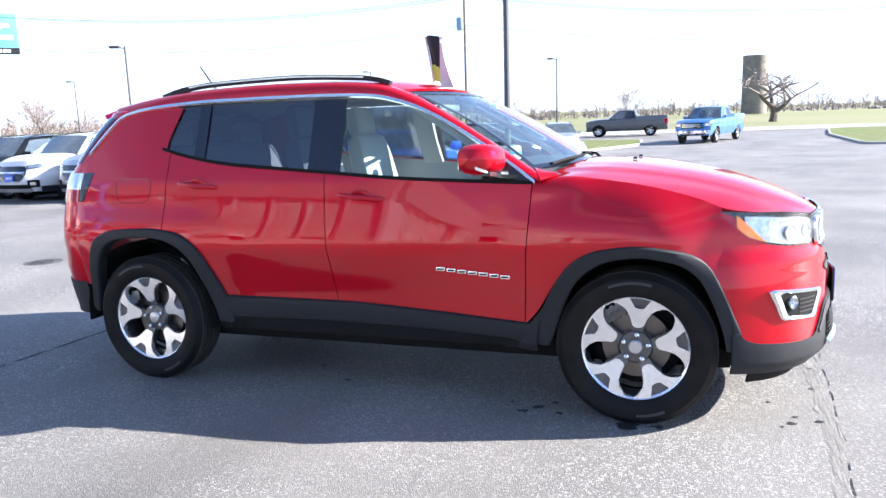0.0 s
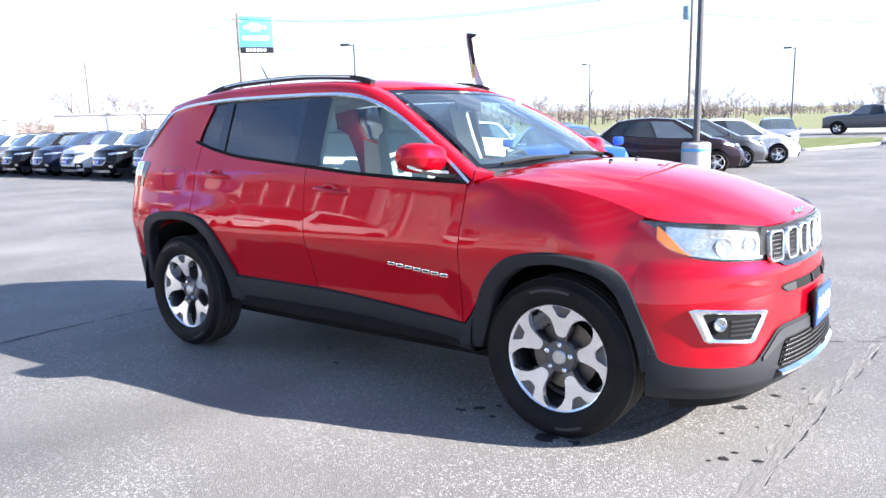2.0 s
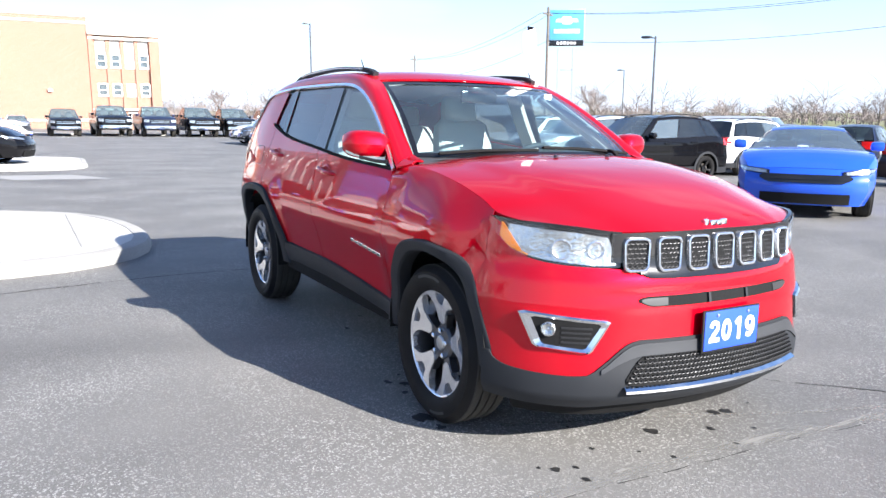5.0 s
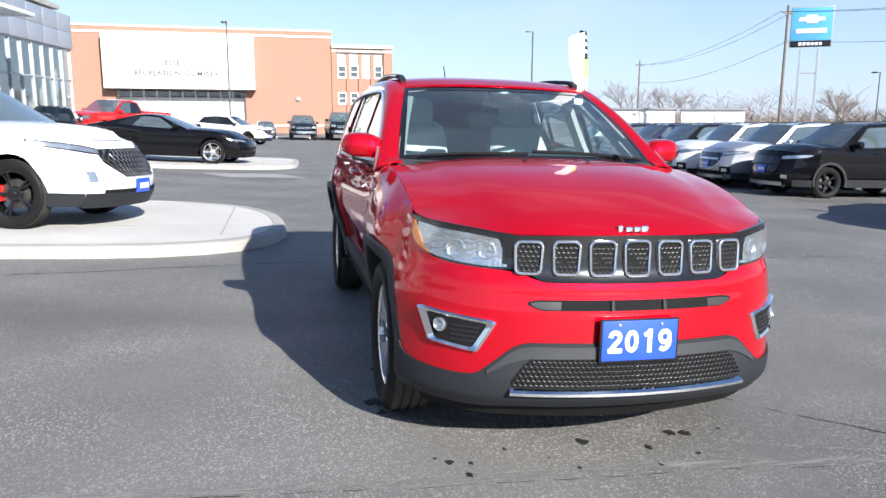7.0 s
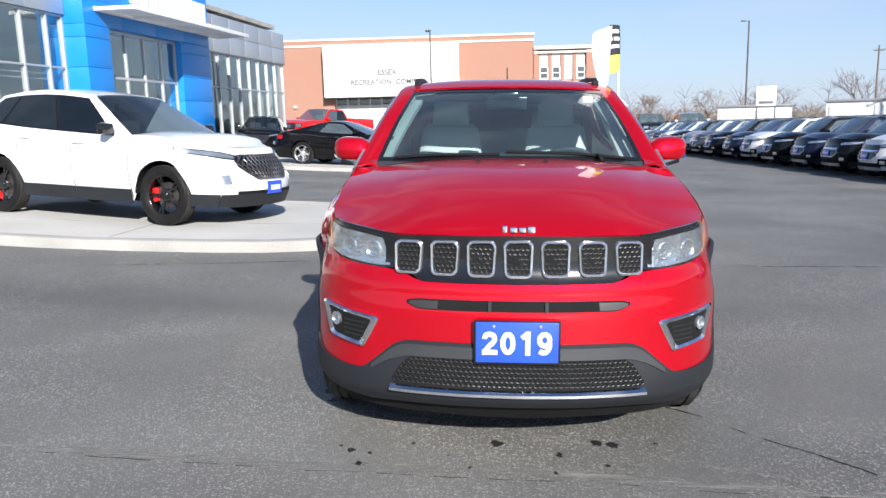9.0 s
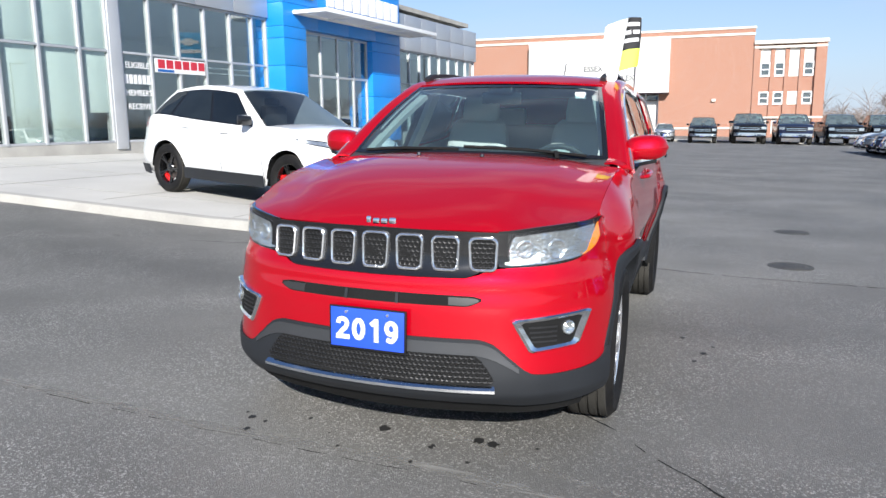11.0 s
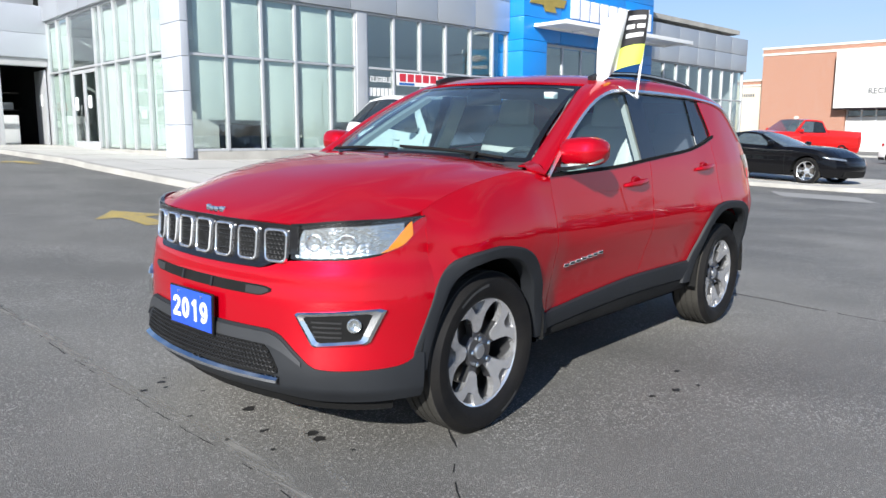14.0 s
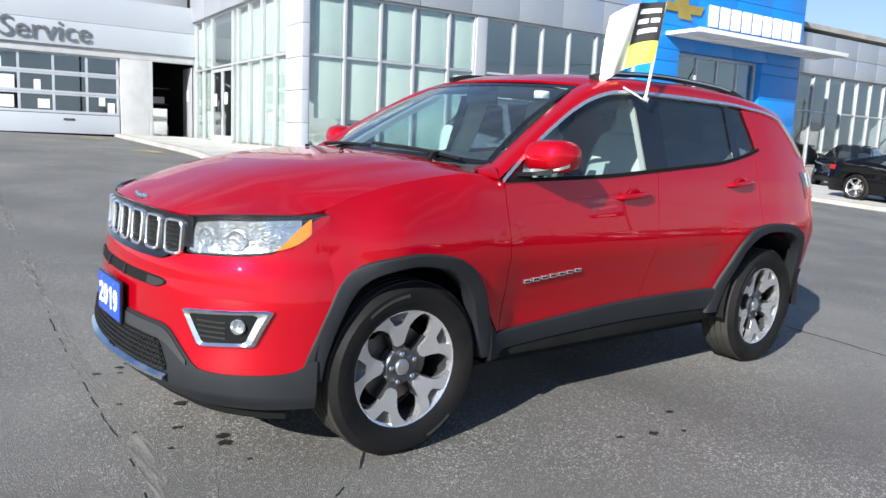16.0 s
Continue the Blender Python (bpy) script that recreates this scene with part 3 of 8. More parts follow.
for mx, my in ((-3.0, 2.03), (-5.6, 2.3)):
    root = thing("manhole_cover", pose(mx, my, float(ground_z(mx, my)), rx=90), "round cast iron cover set flush in the asphalt", "manhole")
    g = Geo().lathe([(0.0, 0.006), (0.17, 0.006), (0.178, 0.003), (0.183, 0.007), (0.205, 0.006), (0.215, -0.004)], 28)
    g.part("cover", IRON, root)
    for k in range(-3, 4):
        Geo().box(0, 0.007, k * 0.04, 0.27 - abs(k) * 0.035, 0.004, 0.012).part("rib", IRON, root)


def arrow(x, y, turn):
    g = Geo()
    shape = [(-0.70, -0.15), (0.0, -0.15), (0.0, -0.48), (0.66, 0.0), (0.0, 0.48), (0.0, 0.15), (-0.70, 0.15)]
    m = pose(x, y, 0, 0, 0, turn)
    pts = [m @ Vector((a, b, 0)) for a, b in shape]
    pts = [(p.x, p.y, float(ground_z(p.x, p.y)) + 0.006) for p in pts]
    g.add(pts, [(0, 1, 5, 6), (1, 2, 3), (1, 3, 5), (3, 4, 5)])
    return tagged(g.part("lane_arrow", YELLOW, angle=0), "worn yellow painted arrow on the asphalt", "road marking", "lane arrows", "structure")


arrow(-0.80, -6.5, -93)
arrow(-2.6, -15.2, -84)
arrow(-3.0, -22.2, -84)
patch = Geo()
xs, ys = np.linspace(-15.7, -14.2, 7), np.linspace(-3.0, -0.8, 7)
px, py = np.meshgrid(xs, ys, indexing="ij")
py = py + (px + 15) * 0.55
patch.grid(np.stack([px, py * 0.9 - 0.2, ground_z(px, py) + 0.005], -1)).part("concrete_patch", ROAD_MAT, angle=0)
tagged(bpy.data.objects["concrete_patch"], "pale concrete repair patch in the asphalt", "patch", kind="structure")

# ---- dealership ----
ACM = surf("silver_cladding_panel", (0.46, 0.48, 0.51), 0.38, 0.5, 0, 0.03, 0.6, 200, 0.02)
ACM_WHITE = surf("white_cladding_panel", (0.45, 0.475, 0.52), 0.45, 0.0, 0, 0.03, 0.6, 200, 0.02)
BLUE_PANEL = surf("blue_cladding_panel", (0.012, 0.22, 0.66), 0.35, 0, 0.15, 0.03, 0.5, 200, 0.02)
ALU = surf("anodised_mullion", (0.52, 0.53, 0.545), 0.4, 0.35, 0, 0.04, 2, 200, 0.04)
SHADE = surf("roller_shade_cloth", (0.68, 0.73, 0.70), 0.9, 0, 0, 0.03, 1.2, 300, 0.1)
INNER_WALL = surf("showroom_wall", (0.76, 0.78, 0.78), 0.8, 0, 0, 0.1, 0.7, 100, 0.1)
INNER_FLOOR = surf("showroom_floor", (0.48, 0.48, 0.47), 0.3, 0, 0, 0.08, 1.5, 100, 0.05)
# unlit workshop: the shade inside is put into its near-black colour
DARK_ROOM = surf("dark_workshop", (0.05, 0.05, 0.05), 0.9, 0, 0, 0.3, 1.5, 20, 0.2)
BLOCK = surf("painted_block", (0.50, 0.50, 0.51), 0.8, 0, 0, 0.08, 2.0, 60, 0.3)
PANE = glass("facade_glass", (0.79, 0.85, 0.83), 1.0, 2.25)
SIGN_GREY = surf("sign_letter_grey", (0.16, 0.17, 0.18), 0.5, 0.3, 0, 0.05, 3, 100, 0.05)
SIGN_WHITE = surf("sign_letter_white", (0.80, 0.80, 0.80), 0.4, 0, 0, 0.03, 3, 100, 0.05)
GOLD = surf("gold_emblem", (0.60, 0.42, 0.10), 0.3, 0.6, 0, 0.1, 3, 100, 0.05)
DECAL_RED = surf("red_window_decal", (0.55, 0.03, 0.05), 0.5, 0, 0, 0.05, 4, 100, 0.02)
DECAL_BLUE = surf("blue_window_decal", (0.02, 0.12, 0.40), 0.5, 0, 0, 0.05, 4, 100, 0.02)

dealer = thing("dealership", pose(-5.9, -13.78, 0, 0, 0, -5.71), "white and glass car dealership with a bright blue entrance portal", "building", kind="structure")
BASE = 0.68  # floor line of the building


def boxpart(name, x0, x1, y0, y1, z0, z1, material, parent, bev=0.008, label=""):
    return Geo().box((x0 + x1) / 2, (y0 + y1) / 2, (z0 + z1) / 2, abs(x1 - x0), abs(y1 - y0), abs(z1 - z0), bev).part(name, material, parent, label)


def pane(x0, x1, y0, y1, z0, z1, parent):
    """A sheet of glazing 12 mm thick, facing along the thinner side."""
    ob = boxpart("pane", x0, x1, y0, y1, z0, z1, PANE, parent, 0)
    ob.visible_shadow = False
    return ob


def bays(us, z0, z_mid, z1, parent, d=0.0, shades=(), lift=1.62):
    """A glazed front along local -x: posts at us, a sill, a transom and a head, two panes a bay, shades behind some."""
    for u in us:
        boxpart("mullion", -u - 0.035, -u + 0.035, d - 0.09, d + 0.06, z0, z1, ALU, parent, 0.006)
    for z in (z0 + 0.03, z_mid, z1 - 0.03):
        boxpart("transom", -us[-1], -us[0], d - 0.07, d + 0.045, z - 0.03, z + 0.03, ALU, parent, 0.005)
    for i, (a, b) in enumerate(zip(us[:-1], us[1:])):
        pane(-b + 0.036, -a - 0.036, d - 0.02, d - 0.008, z0 + 0.06, z_mid - 0.032, parent)
        pane(-b + 0.036, -a - 0.036, d - 0.02, d - 0.008, z_mid + 0.032, z1 - 0.06, parent)
        if i in shades:
            q = lift + (0.0, -0.72, -0.75, -0.72, 0.3)[i % 5] if shades[i] > 0.5 else lift
            boxpart("roller_shade", -b + 0.05, -a - 0.20, d - 0.055, d - 0.043, q, z_mid - 0.02, SHADE, parent, 0.002)
            boxpart("roller_shade", -b + 0.05, -a - 0.20, d - 0.055, d - 0.043, z_mid + 0.05, z1, SHADE, parent, 0.002)


# main showroom front and its corner
boxpart("plinth", -11.45, 0.05, -0.35, 0.04, -0.2, BASE + 0.17, KERB, dealer, 0.01)
bays([0.06, 1.04, 2.05, 3.05, 4.16, 5.02], BASE + 0.17, 3.17, 4.70, dealer, 0, {0: 0, 1: 0, 2: 1, 3: 1, 4: 0})
boxpart("post", -5.40, -5.04, -0.25, 0.09, BASE + 0.0, 4.70, ALU, dealer, 0.012)
bays([5.42, 6.43, 7.48, 8.55, 9.67, 10.72, 11.42], BASE + 0.17, 3.17, 4.70, dealer)
for k, z in enumerate((2.86, 3.02)):
    boxpart("rail", -11.4, -8.4, -0.55, -0.51, z - 0.02, z + 0.02, ALU, dealer, 0.004)
# corner column of white panels
for k in range(5):
    z0 = BASE + k * 0.805
    boxpart("panel", -0.05, 0.14, -1.0, 0.12, z0 + 0.006, z0 + 0.799, ACM_WHITE, dealer, 0.012)
# fascia panels in two rows
for row in range(2):
    for k in range(7):
        a, b = -11.45 + k * 1.66, -11.45 + (k + 1) * 1.66
        boxpart("fascia_panel", a + 0.008, min(b, 0.14) - 0.008, -0.3, 0.14, 4.70 + row * 1.0 + 0.008, 5.70 + row * 1.0 - 0.008, ACM, dealer, 0.012)
for row in range(2):
    for k in range(5):
        a, b = -10.6 + k * 1.94, -10.6 + (k + 1) * 1.94
        boxpart("fascia_panel", -0.2, 0.16, a + 0.008, b - 0.008, 4.95 + row * 0.9 + 0.008, 5.85 + row * 0.9 - 0.008, ACM, dealer, 0.012)
# return wall: glass along local y, with a double door
posts = [-1.02, -2.1, -3.2, -4.3, -5.4, -5.9, -8.2, -9.3, -10.36]
for y in posts:
    boxpart("mullion", -0.06, 0.06, y - 0.035, y + 0.035, BASE + 0.1, 4.95, ALU, dealer, 0.006)
for z in (BASE + 0.13, 3.27, 4.92):
    boxpart("transom", -0.05, 0.045, -10.36, -1.0, z - 0.03, z + 0.03, ALU, dealer, 0.005)
for a, b in zip(posts[1:], posts[:-1]):
    if abs(a - b) < 2:
        pane(-0.012, 0.0, a + 0.036, b - 0.036, BASE + 0.16, 3.24, dealer)
    pane(-0.012, 0.0, a + 0.036, b - 0.036, 3.30, 4.89, dealer)
    if abs(a - b) < 2 and b < -1:
        for k in range(4):
            w = (b - a) / 4
            boxpart("blind", -0.11, -0.09, a + k * w + 0.004, a + (k + 1) * w - 0.014, BASE + 0.2, 3.2, SHADE, dealer, 0.002)
            boxpart("blind", -0.11, -0.09, a + k * w + 0.004, a + (k + 1) * w - 0.014, 3.36, 4.74, SHADE, dealer, 0.002)
boxpart("plinth", -0.2, 0.07, -5.9, -1.0, 0.0, BASE + 0.16, KERB, dealer, 0.01)
boxpart("plinth", -0.2, 0.07, -10.4, -8.2, 0.0, BASE + 0.16, KERB, dealer, 0.01)
for y0, y1, s in ((-7.05, -5.95, 1), (-8.17, -7.07, -1)):
    leaf = boxpart("door_leaf", -0.03, 0.03, y0, y0 + 0.09, BASE + 0.16, 3.2, ALU, dealer, 0.005)
    boxpart("stile", -0.03, 0.03, y1 - 0.09, y1, BASE + 0.16, 3.2, ALU, leaf, 0.005)
    boxpart("rail", -0.03, 0.03, y0 + 0.09, y1 - 0.09, BASE + 0.16, BASE + 0.36, ALU, leaf, 0.005)
    boxpart("rail", -0.03, 0.03, y0 + 0.09, y1 - 0.09, 3.1, 3.2, ALU, leaf, 0.005)
    pane(-0.006, 0.006, y0 + 0.09, y1 - 0.09, BASE + 0.36, 3.1, leaf)
    yy = y0 + 0.16 if s > 0 else y1 - 0.16
    Geo().tube([(0.03, yy, 1.62), (0.09, yy, 1.62), (0.09, yy, 2.12), (0.03, yy, 2.12)], 0.016, 8).part("pull_handle", SATIN, leaf, "satin steel pull handle")
boxpart("notice", 0.012, 0.018, -6.8, -6.5, 2.05, 2.42, WHITE_ENAMEL, dealer, 0.0, "white paper notice, some on the garage door painted reflections")
boxpart("notice", 0.012, 0.018, -8.0, -7.7, 2.0, 2.4, WHITE_ENAMEL, dealer, 0.0, "white paper notice, some on the garage door painted reflections")

# service wing
SV = -10.45
boxpart("fascia_panel", -0.02, 7.8, SV - 0.4, SV + 0.12, 3.76, 4.55, ACM_WHITE, dealer, 0.015)
boxpart("fascia_panel", -0.02, 7.8, SV - 0.4, SV + 0.10, 4.56, 5.46, ACM_WHITE, dealer, 0.015)
boxpart("pier", 1.62, 2.56, SV - 0.3, SV + 0.02, 0.6, 3.76, BLOCK, dealer, 0.02)
boxpart("door_frame", -0.02, 0.06, SV - 0.2, SV + 0.02, 0.8, 3.5, ALU, dealer, 0.008)
boxpart("door_frame", 1.50, 1.62, SV - 0.2, SV + 0.02, 0.8, 3.5, ALU, dealer, 0.008)
boxpart("lintel", -0.02, 7.8, SV - 0.3, SV + 0.03, 3.5, 3.76, BLOCK, dealer, 0.01)
boxpart("pier", 6.66, 7.8, SV - 0.3, SV + 0.02, 0.6, 3.5, BLOCK, dealer, 0.02)
boxpart("open_door", 0.10, 0.16, SV - 1.25, SV - 0.1, 0.9, 3.4, ALU, dealer, 0.008, "dark glazed door standing open")
boxpart("notice", 0.165, 0.17, SV - 0.8, SV - 0.4, 2.2, 2.6, WHITE_ENAMEL, dealer, 0.0, "white paper notice, some on the garage door painted reflections")
gate = thing("garage_door", pose(0, 0, 0), "grey sectional garage door with windows", "")
gate.parent = dealer
for r in range(4):
    z0, z1 = 0.88 + r * 0.655, 0.88 + (r + 1) * 0.655
    sec = boxpart("section", 2.6, 6.64, SV - 0.10, SV - 0.06, z0 + 0.004, z0 + (0.64 if r == 0 else 0.09), ACM_WHITE, gate, 0.006)
    if r:
        boxpart("rail", 2.6, 6.64, SV - 0.10, SV - 0.06, z1 - 0.06, z1 - 0.004, ACM_WHITE, sec, 0.006)
        for k in range(5):
            x = 2.6 + k * 1.01
            boxpart("stile", x - (0 if k == 0 else 0.04), x + (0 if k == 4 else 0.04) + (0.04 if k == 0 else 0), SV - 0.098, SV - 0.062, z0 + 0.09, z1 - 0.06, ACM_WHITE, sec, 0.005)
            if k < 4:
                pane(x + 0.045, x + 0.965, SV - 0.086, SV - 0.076, z0 + 0.09, z1 - 0.06, sec)
    else:
        boxpart("vent", 4.0, 4.35, SV - 0.058, SV - 0.045, z0 + 0.42, z0 + 0.50, IRON, sec, 0.005)
boxpart("notice", 3.05, 3.25, SV - 0.074, SV - 0.070, 1.85, 2.15, WHITE_ENAMEL, gate, 0.0, "white paper notice, some on the garage door painted reflections")
# white sheets: papers, and bright pane reflections painted as flat white
for x, z, w, h in ((5.75, 2.28, 0.62, 0.42), (5.78, 1.66, 0.60, 0.40), (4.75, 1.68, 0.35, 0.30), (2.75, 1.62, 0.22, 0.34), (6.1, 2.9, 0.3, 0.36)):
    boxpart("notice", x, x + w, SV - 0.074, SV - 0.070, z, z + h, WHITE_ENAMEL, gate, 0.0, "white paper notice, some on the garage door painted reflections")
boxpart("notice", 5.0, 5.2, SV - 0.074, SV - 0.070, 2.25, 2.6, WHITE_ENAMEL, gate, 0.0, "white paper notice, some on the garage door painted reflections")
lettering("service_sign", "Service", 0.93, Matrix.Translation((4.80, SV + 0.14, 4.18)) @ pose(0, 0, 0, 90, 0, 180), SIGN_GREY, dealer, 0.03, label="grey raised Service lettering")
boxpart("upper_wall", -0.2, 4.4, SV - 2.2, SV - 2.0, 5.4, 8.0, ACM_WHITE, dealer, 0.01)
# things just inside the service entrance
rack = boxpart("parts_rack", 0.3, 1.5, SV - 3.2, SV - 2.8, 0.9, 0.98, STEEL, dealer, 0.01, "grey steel parts rack with cartons")
for z in (1.5, 2.1, 2.7):
    boxpart("shelf", 0.3, 1.5, SV - 3.2, SV - 2.8, z, z + 0.04, STEEL, rack, 0.005)
for k, (x, z, w, h, mt) in enumerate(((0.5, 1.0, 0.3, 0.3, WHITE_ENAMEL), (0.95, 1.0, 0.35, 0.36, KERB), (0.55, 1.54, 0.22, 0.3, DECAL_BLUE), (0.9, 1.54, 0.25, 0.22, WHITE_ENAMEL), (1.25, 1.54, 0.2, 0.34, KERB), (0.7, 2.14, 0.4, 0.25, WHITE_ENAMEL), (1.2, 2.14, 0.25, 0.3, DECAL_RED))):
    boxpart("carton", x - w / 2, x + w / 2, SV - 3.15, SV - 2.8, z, z + h, mt, rack, 0.008)
boxpart("service_desk", 0.75, 1.45, SV - 1.8, SV - 1.2, 0.86, 1.9, INNER_WALL, dealer, 0.02)
# rooms behind the fronts
boxpart("showroom_floor", -29.2, -0.3, -9.6, -0.36, 0.3, BASE + 0.1, INNER_FLOOR, dealer, 0)
boxpart("inner_wall", -29.2, -0.3, -9.9, -9.65, 0.3, 4.9, INNER_WALL, dealer, 0)
boxpart("showroom_ceiling", -29.2, -0.3, -9.6, -0.36, 4.75, 4.9, INNER_WALL, dealer, 0)
boxpart("room_divider", -18.6, -18.4, -9.6, -0.4, BASE, 4.74, INNER_WALL, dealer, 0)
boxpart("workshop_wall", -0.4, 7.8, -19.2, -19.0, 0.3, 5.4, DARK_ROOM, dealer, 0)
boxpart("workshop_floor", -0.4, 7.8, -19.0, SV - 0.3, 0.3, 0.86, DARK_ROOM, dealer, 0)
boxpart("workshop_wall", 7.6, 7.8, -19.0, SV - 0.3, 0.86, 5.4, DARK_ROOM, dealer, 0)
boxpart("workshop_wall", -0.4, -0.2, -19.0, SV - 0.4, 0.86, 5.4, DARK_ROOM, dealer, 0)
boxpart("roof", -29.4, 0.1, -19.2, -0.32, 6.3, 6.5, KERB, dealer, 0)
boxpart("roof", 0.1, 7.8, -19.2, SV - 0.4, 5.2, 5.4, KERB, dealer, 0)
boxpart("counter", -8.2, -6.2, -5.2, -4.5, BASE + 0.1, BASE + 1.15, INNER_WALL, dealer, 0.02)
boxpart("desk", -3.2, -1.6, -1.6, -0.9, BASE + 0.1, BASE + 0.85, DASH, dealer, 0.02)
# blue portal
BZ = 7.6
for k in range(8):
    z0, z1 = 0.55 + k * 0.88, min(0.55 + (k + 1) * 0.88, BZ)
    if z0 < 4.4:
        boxpart("blue_panel", -12.70, -11.45, -0.4, 0.75, z0 + 0.005, min(z1, 4.45) - 0.005, BLUE_PANEL, dealer, 0.01)
        boxpart("blue_panel", -19.45, -17.15, -0.4, 0.75, z0 + 0.005, min(z1, 4.45) - 0.005, BLUE_PANEL, dealer, 0.01)
for k in range(4):
    a, b = -19.45 + k * 2.0, -19.45 + (k + 1) * 2.0
    for z0, z1 in ((4.45, 5.2), (5.2, 6.4), (6.4, BZ)):
        boxpart("blue_panel", a + 0.005, b - 0.005, -0.4, 0.75, z0 + 0.005, z1 - 0.005, BLUE_PANEL, dealer, 0.01)
for u in (12.8, 13.9, 15.0, 16.1, 17.1):
    boxpart("mullion", -u - 0.04, -u + 0.04, 0.42, 0.52, BASE, 4.45, ALU, dealer, 0.006)
for z in (BASE + 0.05, 2.95, 4.4):
    boxpart("transom", -17.1, -12.8, 0.43, 0.51, z - 0.04, z + 0.04, ALU, dealer, 0.006)
for a, b in ((12.8, 13.9), (13.9, 15.0), (15.0, 16.1), (16.1, 17.1)):
    pane(-b + 0.04, -a - 0.04, 0.464, 0.476, BASE + 0.1, 2.9, dealer)
    pane(-b + 0.04, -a - 0.04, 0.464, 0.476, 3.0, 4.35, dealer)
canopy = thing("entrance_canopy", pose(0, 0, 0), "white slatted metal canopy", "")
canopy.parent = dealer
for y in (0.80, 2.05):
    boxpart("beam", -20.3, -12.0, y - 0.04, y + 0.04, 4.86, 5.0, WHITE_ENAMEL, canopy, 0.01)
for k in range(9):
    y = 0.92 + k * 0.125
    boxpart("slat", -20.28, -12.02, y - 0.057, y + 0.057, 4.93, 4.965, WHITE_ENAMEL, canopy, 0.006)
for x in (-20.3, -18.2, -16.1, -14.0, -12.0):
    boxpart("arm", x - 0.03, x + 0.03, 0.75, 2.05, 4.87, 4.98, WHITE_ENAMEL, canopy, 0.008)
# emblem and name as plain shapes
ex, ez = -12.72, 5.78
Geo().prism([(ex + u, 0.76, ez + v) for u, v in ((-0.80, -0.14), (-0.28, -0.14), (-0.40, -0.34), (0.18, -0.34), (0.30, -0.14), (1.0, -0.14), (0.85, 0.14), (0.40, 0.14), (0.48, 0.34), (-0.12, 0.34), (-0.20, 0.14), (-0.95, 0.14))], (0, 0.05, 0)).part("emblem", GOLD, dealer, "gold emblem shape")
for k in range(9):
    x = -13.95 - k * 0.595
    boxpart("name_block", x - 0.47, x, 0.76, 0.84, 5.36, 6.06, SIGN_WHITE, dealer, 0.03, "white raised block of the name sign")
# far wing
boxpart("plinth", -29.3, -19.45, -0.35, 0.03, -0.2, BASE + 0.12, KERB, dealer, 0.01)
bays([19.5 + k * 1.085 for k in range(10)], BASE + 0.12, 3.0, 4.45, dealer)
for row in range(2):
    for k in range(6):
        a = -29.4 + k * 1.66
        boxpart("fascia_panel", a + 0.006, a + 1.654, -0.3, 0.14, 4.45 + row * 0.78 + 0.006, 5.23 + row * 0.78 - 0.006, ACM, dealer, 0.012)
boxpart("side_wall", -29.45, -29.2, -19.0, -0.3, -0.3, 6.0, ACM, dealer, 0.01)
# window lettering and decals
for text, z, size in (("ELIGIBLE", 2.86, 0.215), ("MEMBERS", 2.14, 0.215), ("RECEIVE", 1.78, 0.215)):
    lettering("window_lettering", text, size, Matrix.Translation((-5.95, 0.004, z)) @ pose(0, 0, 0, 90, 0, 180), SIGN_WHITE, dealer, 0.002, label="white hand-painted window lettering", bold=0.004)
for k in range(6):
    boxpart("decal_block", -5.62 - k * 0.15, -5.50 - k * 0.15, 0.002, 0.006, 2.38, 2.62, SIGN_WHITE, dealer, 0)
decal = boxpart("window_decal", -8.45, -6.5, 0.066, 0.072, 2.72, 3.10, SIGN_WHITE, dealer, 0, "white window decal with red and blue shapes")
for k in range(6):
    boxpart("decal_block", -6.62 - k * 0.31, -6.87 + 0.25 - k * 0.31 - 0.25, 0.073, 0.077, 2.84, 3.07, DECAL_RED, decal, 0)
boxpart("decal_block", -7.2, -6.6, 0.073, 0.077, 2.74, 2.81, DECAL_BLUE, decal, 0)


# ---- recreation complex ----
def brick_material():
    m = surf("red_brick", (0.41, 0.205, 0.135), 0.9, 0, 0, 0.08, 0.5, 40, 0.2)
    nt, bs = m.node_tree, m.node_tree.nodes["Principled BSDF"]
    co, sep, com, br = (nt.nodes.new(k) for k in ("ShaderNodeTexCoord", "ShaderNodeSeparateXYZ", "ShaderNodeCombineXYZ", "ShaderNodeTexBrick"))
    ad = nt.nodes.new("ShaderNodeMath")
    nt.links.new(co.outputs["Object"], sep.inputs[0])
    nt.links.new(sep.outputs["X"], ad.inputs[0])
    nt.links.new(sep.outputs["Y"], ad.inputs[1])
    nt.links.new(ad.outputs[0], com.inputs["X"])
    nt.links.new(sep.outputs["Z"], com.inputs["Y"])
    nt.links.new(com.outputs[0], br.inputs["Vector"])
    br.inputs["Color1"].default_value, br.inputs["Color2"].default_value, br.inputs["Mortar"].default_value = (0.345, 0.170, 0.112, 1), (0.295, 0.140, 0.092, 1), (0.40, 0.31, 0.26, 1)
    br.inputs["Scale"].default_value, br.inputs["Mortar Size"].default_value = 8.0, 0.018
    br.inputs["Brick Width"].default_value, br.inputs["Row Height"].default_value = 0.95, 0.33
    nt.links.new(br.outputs["Color"], bs.inputs["Base Color"])
    return m


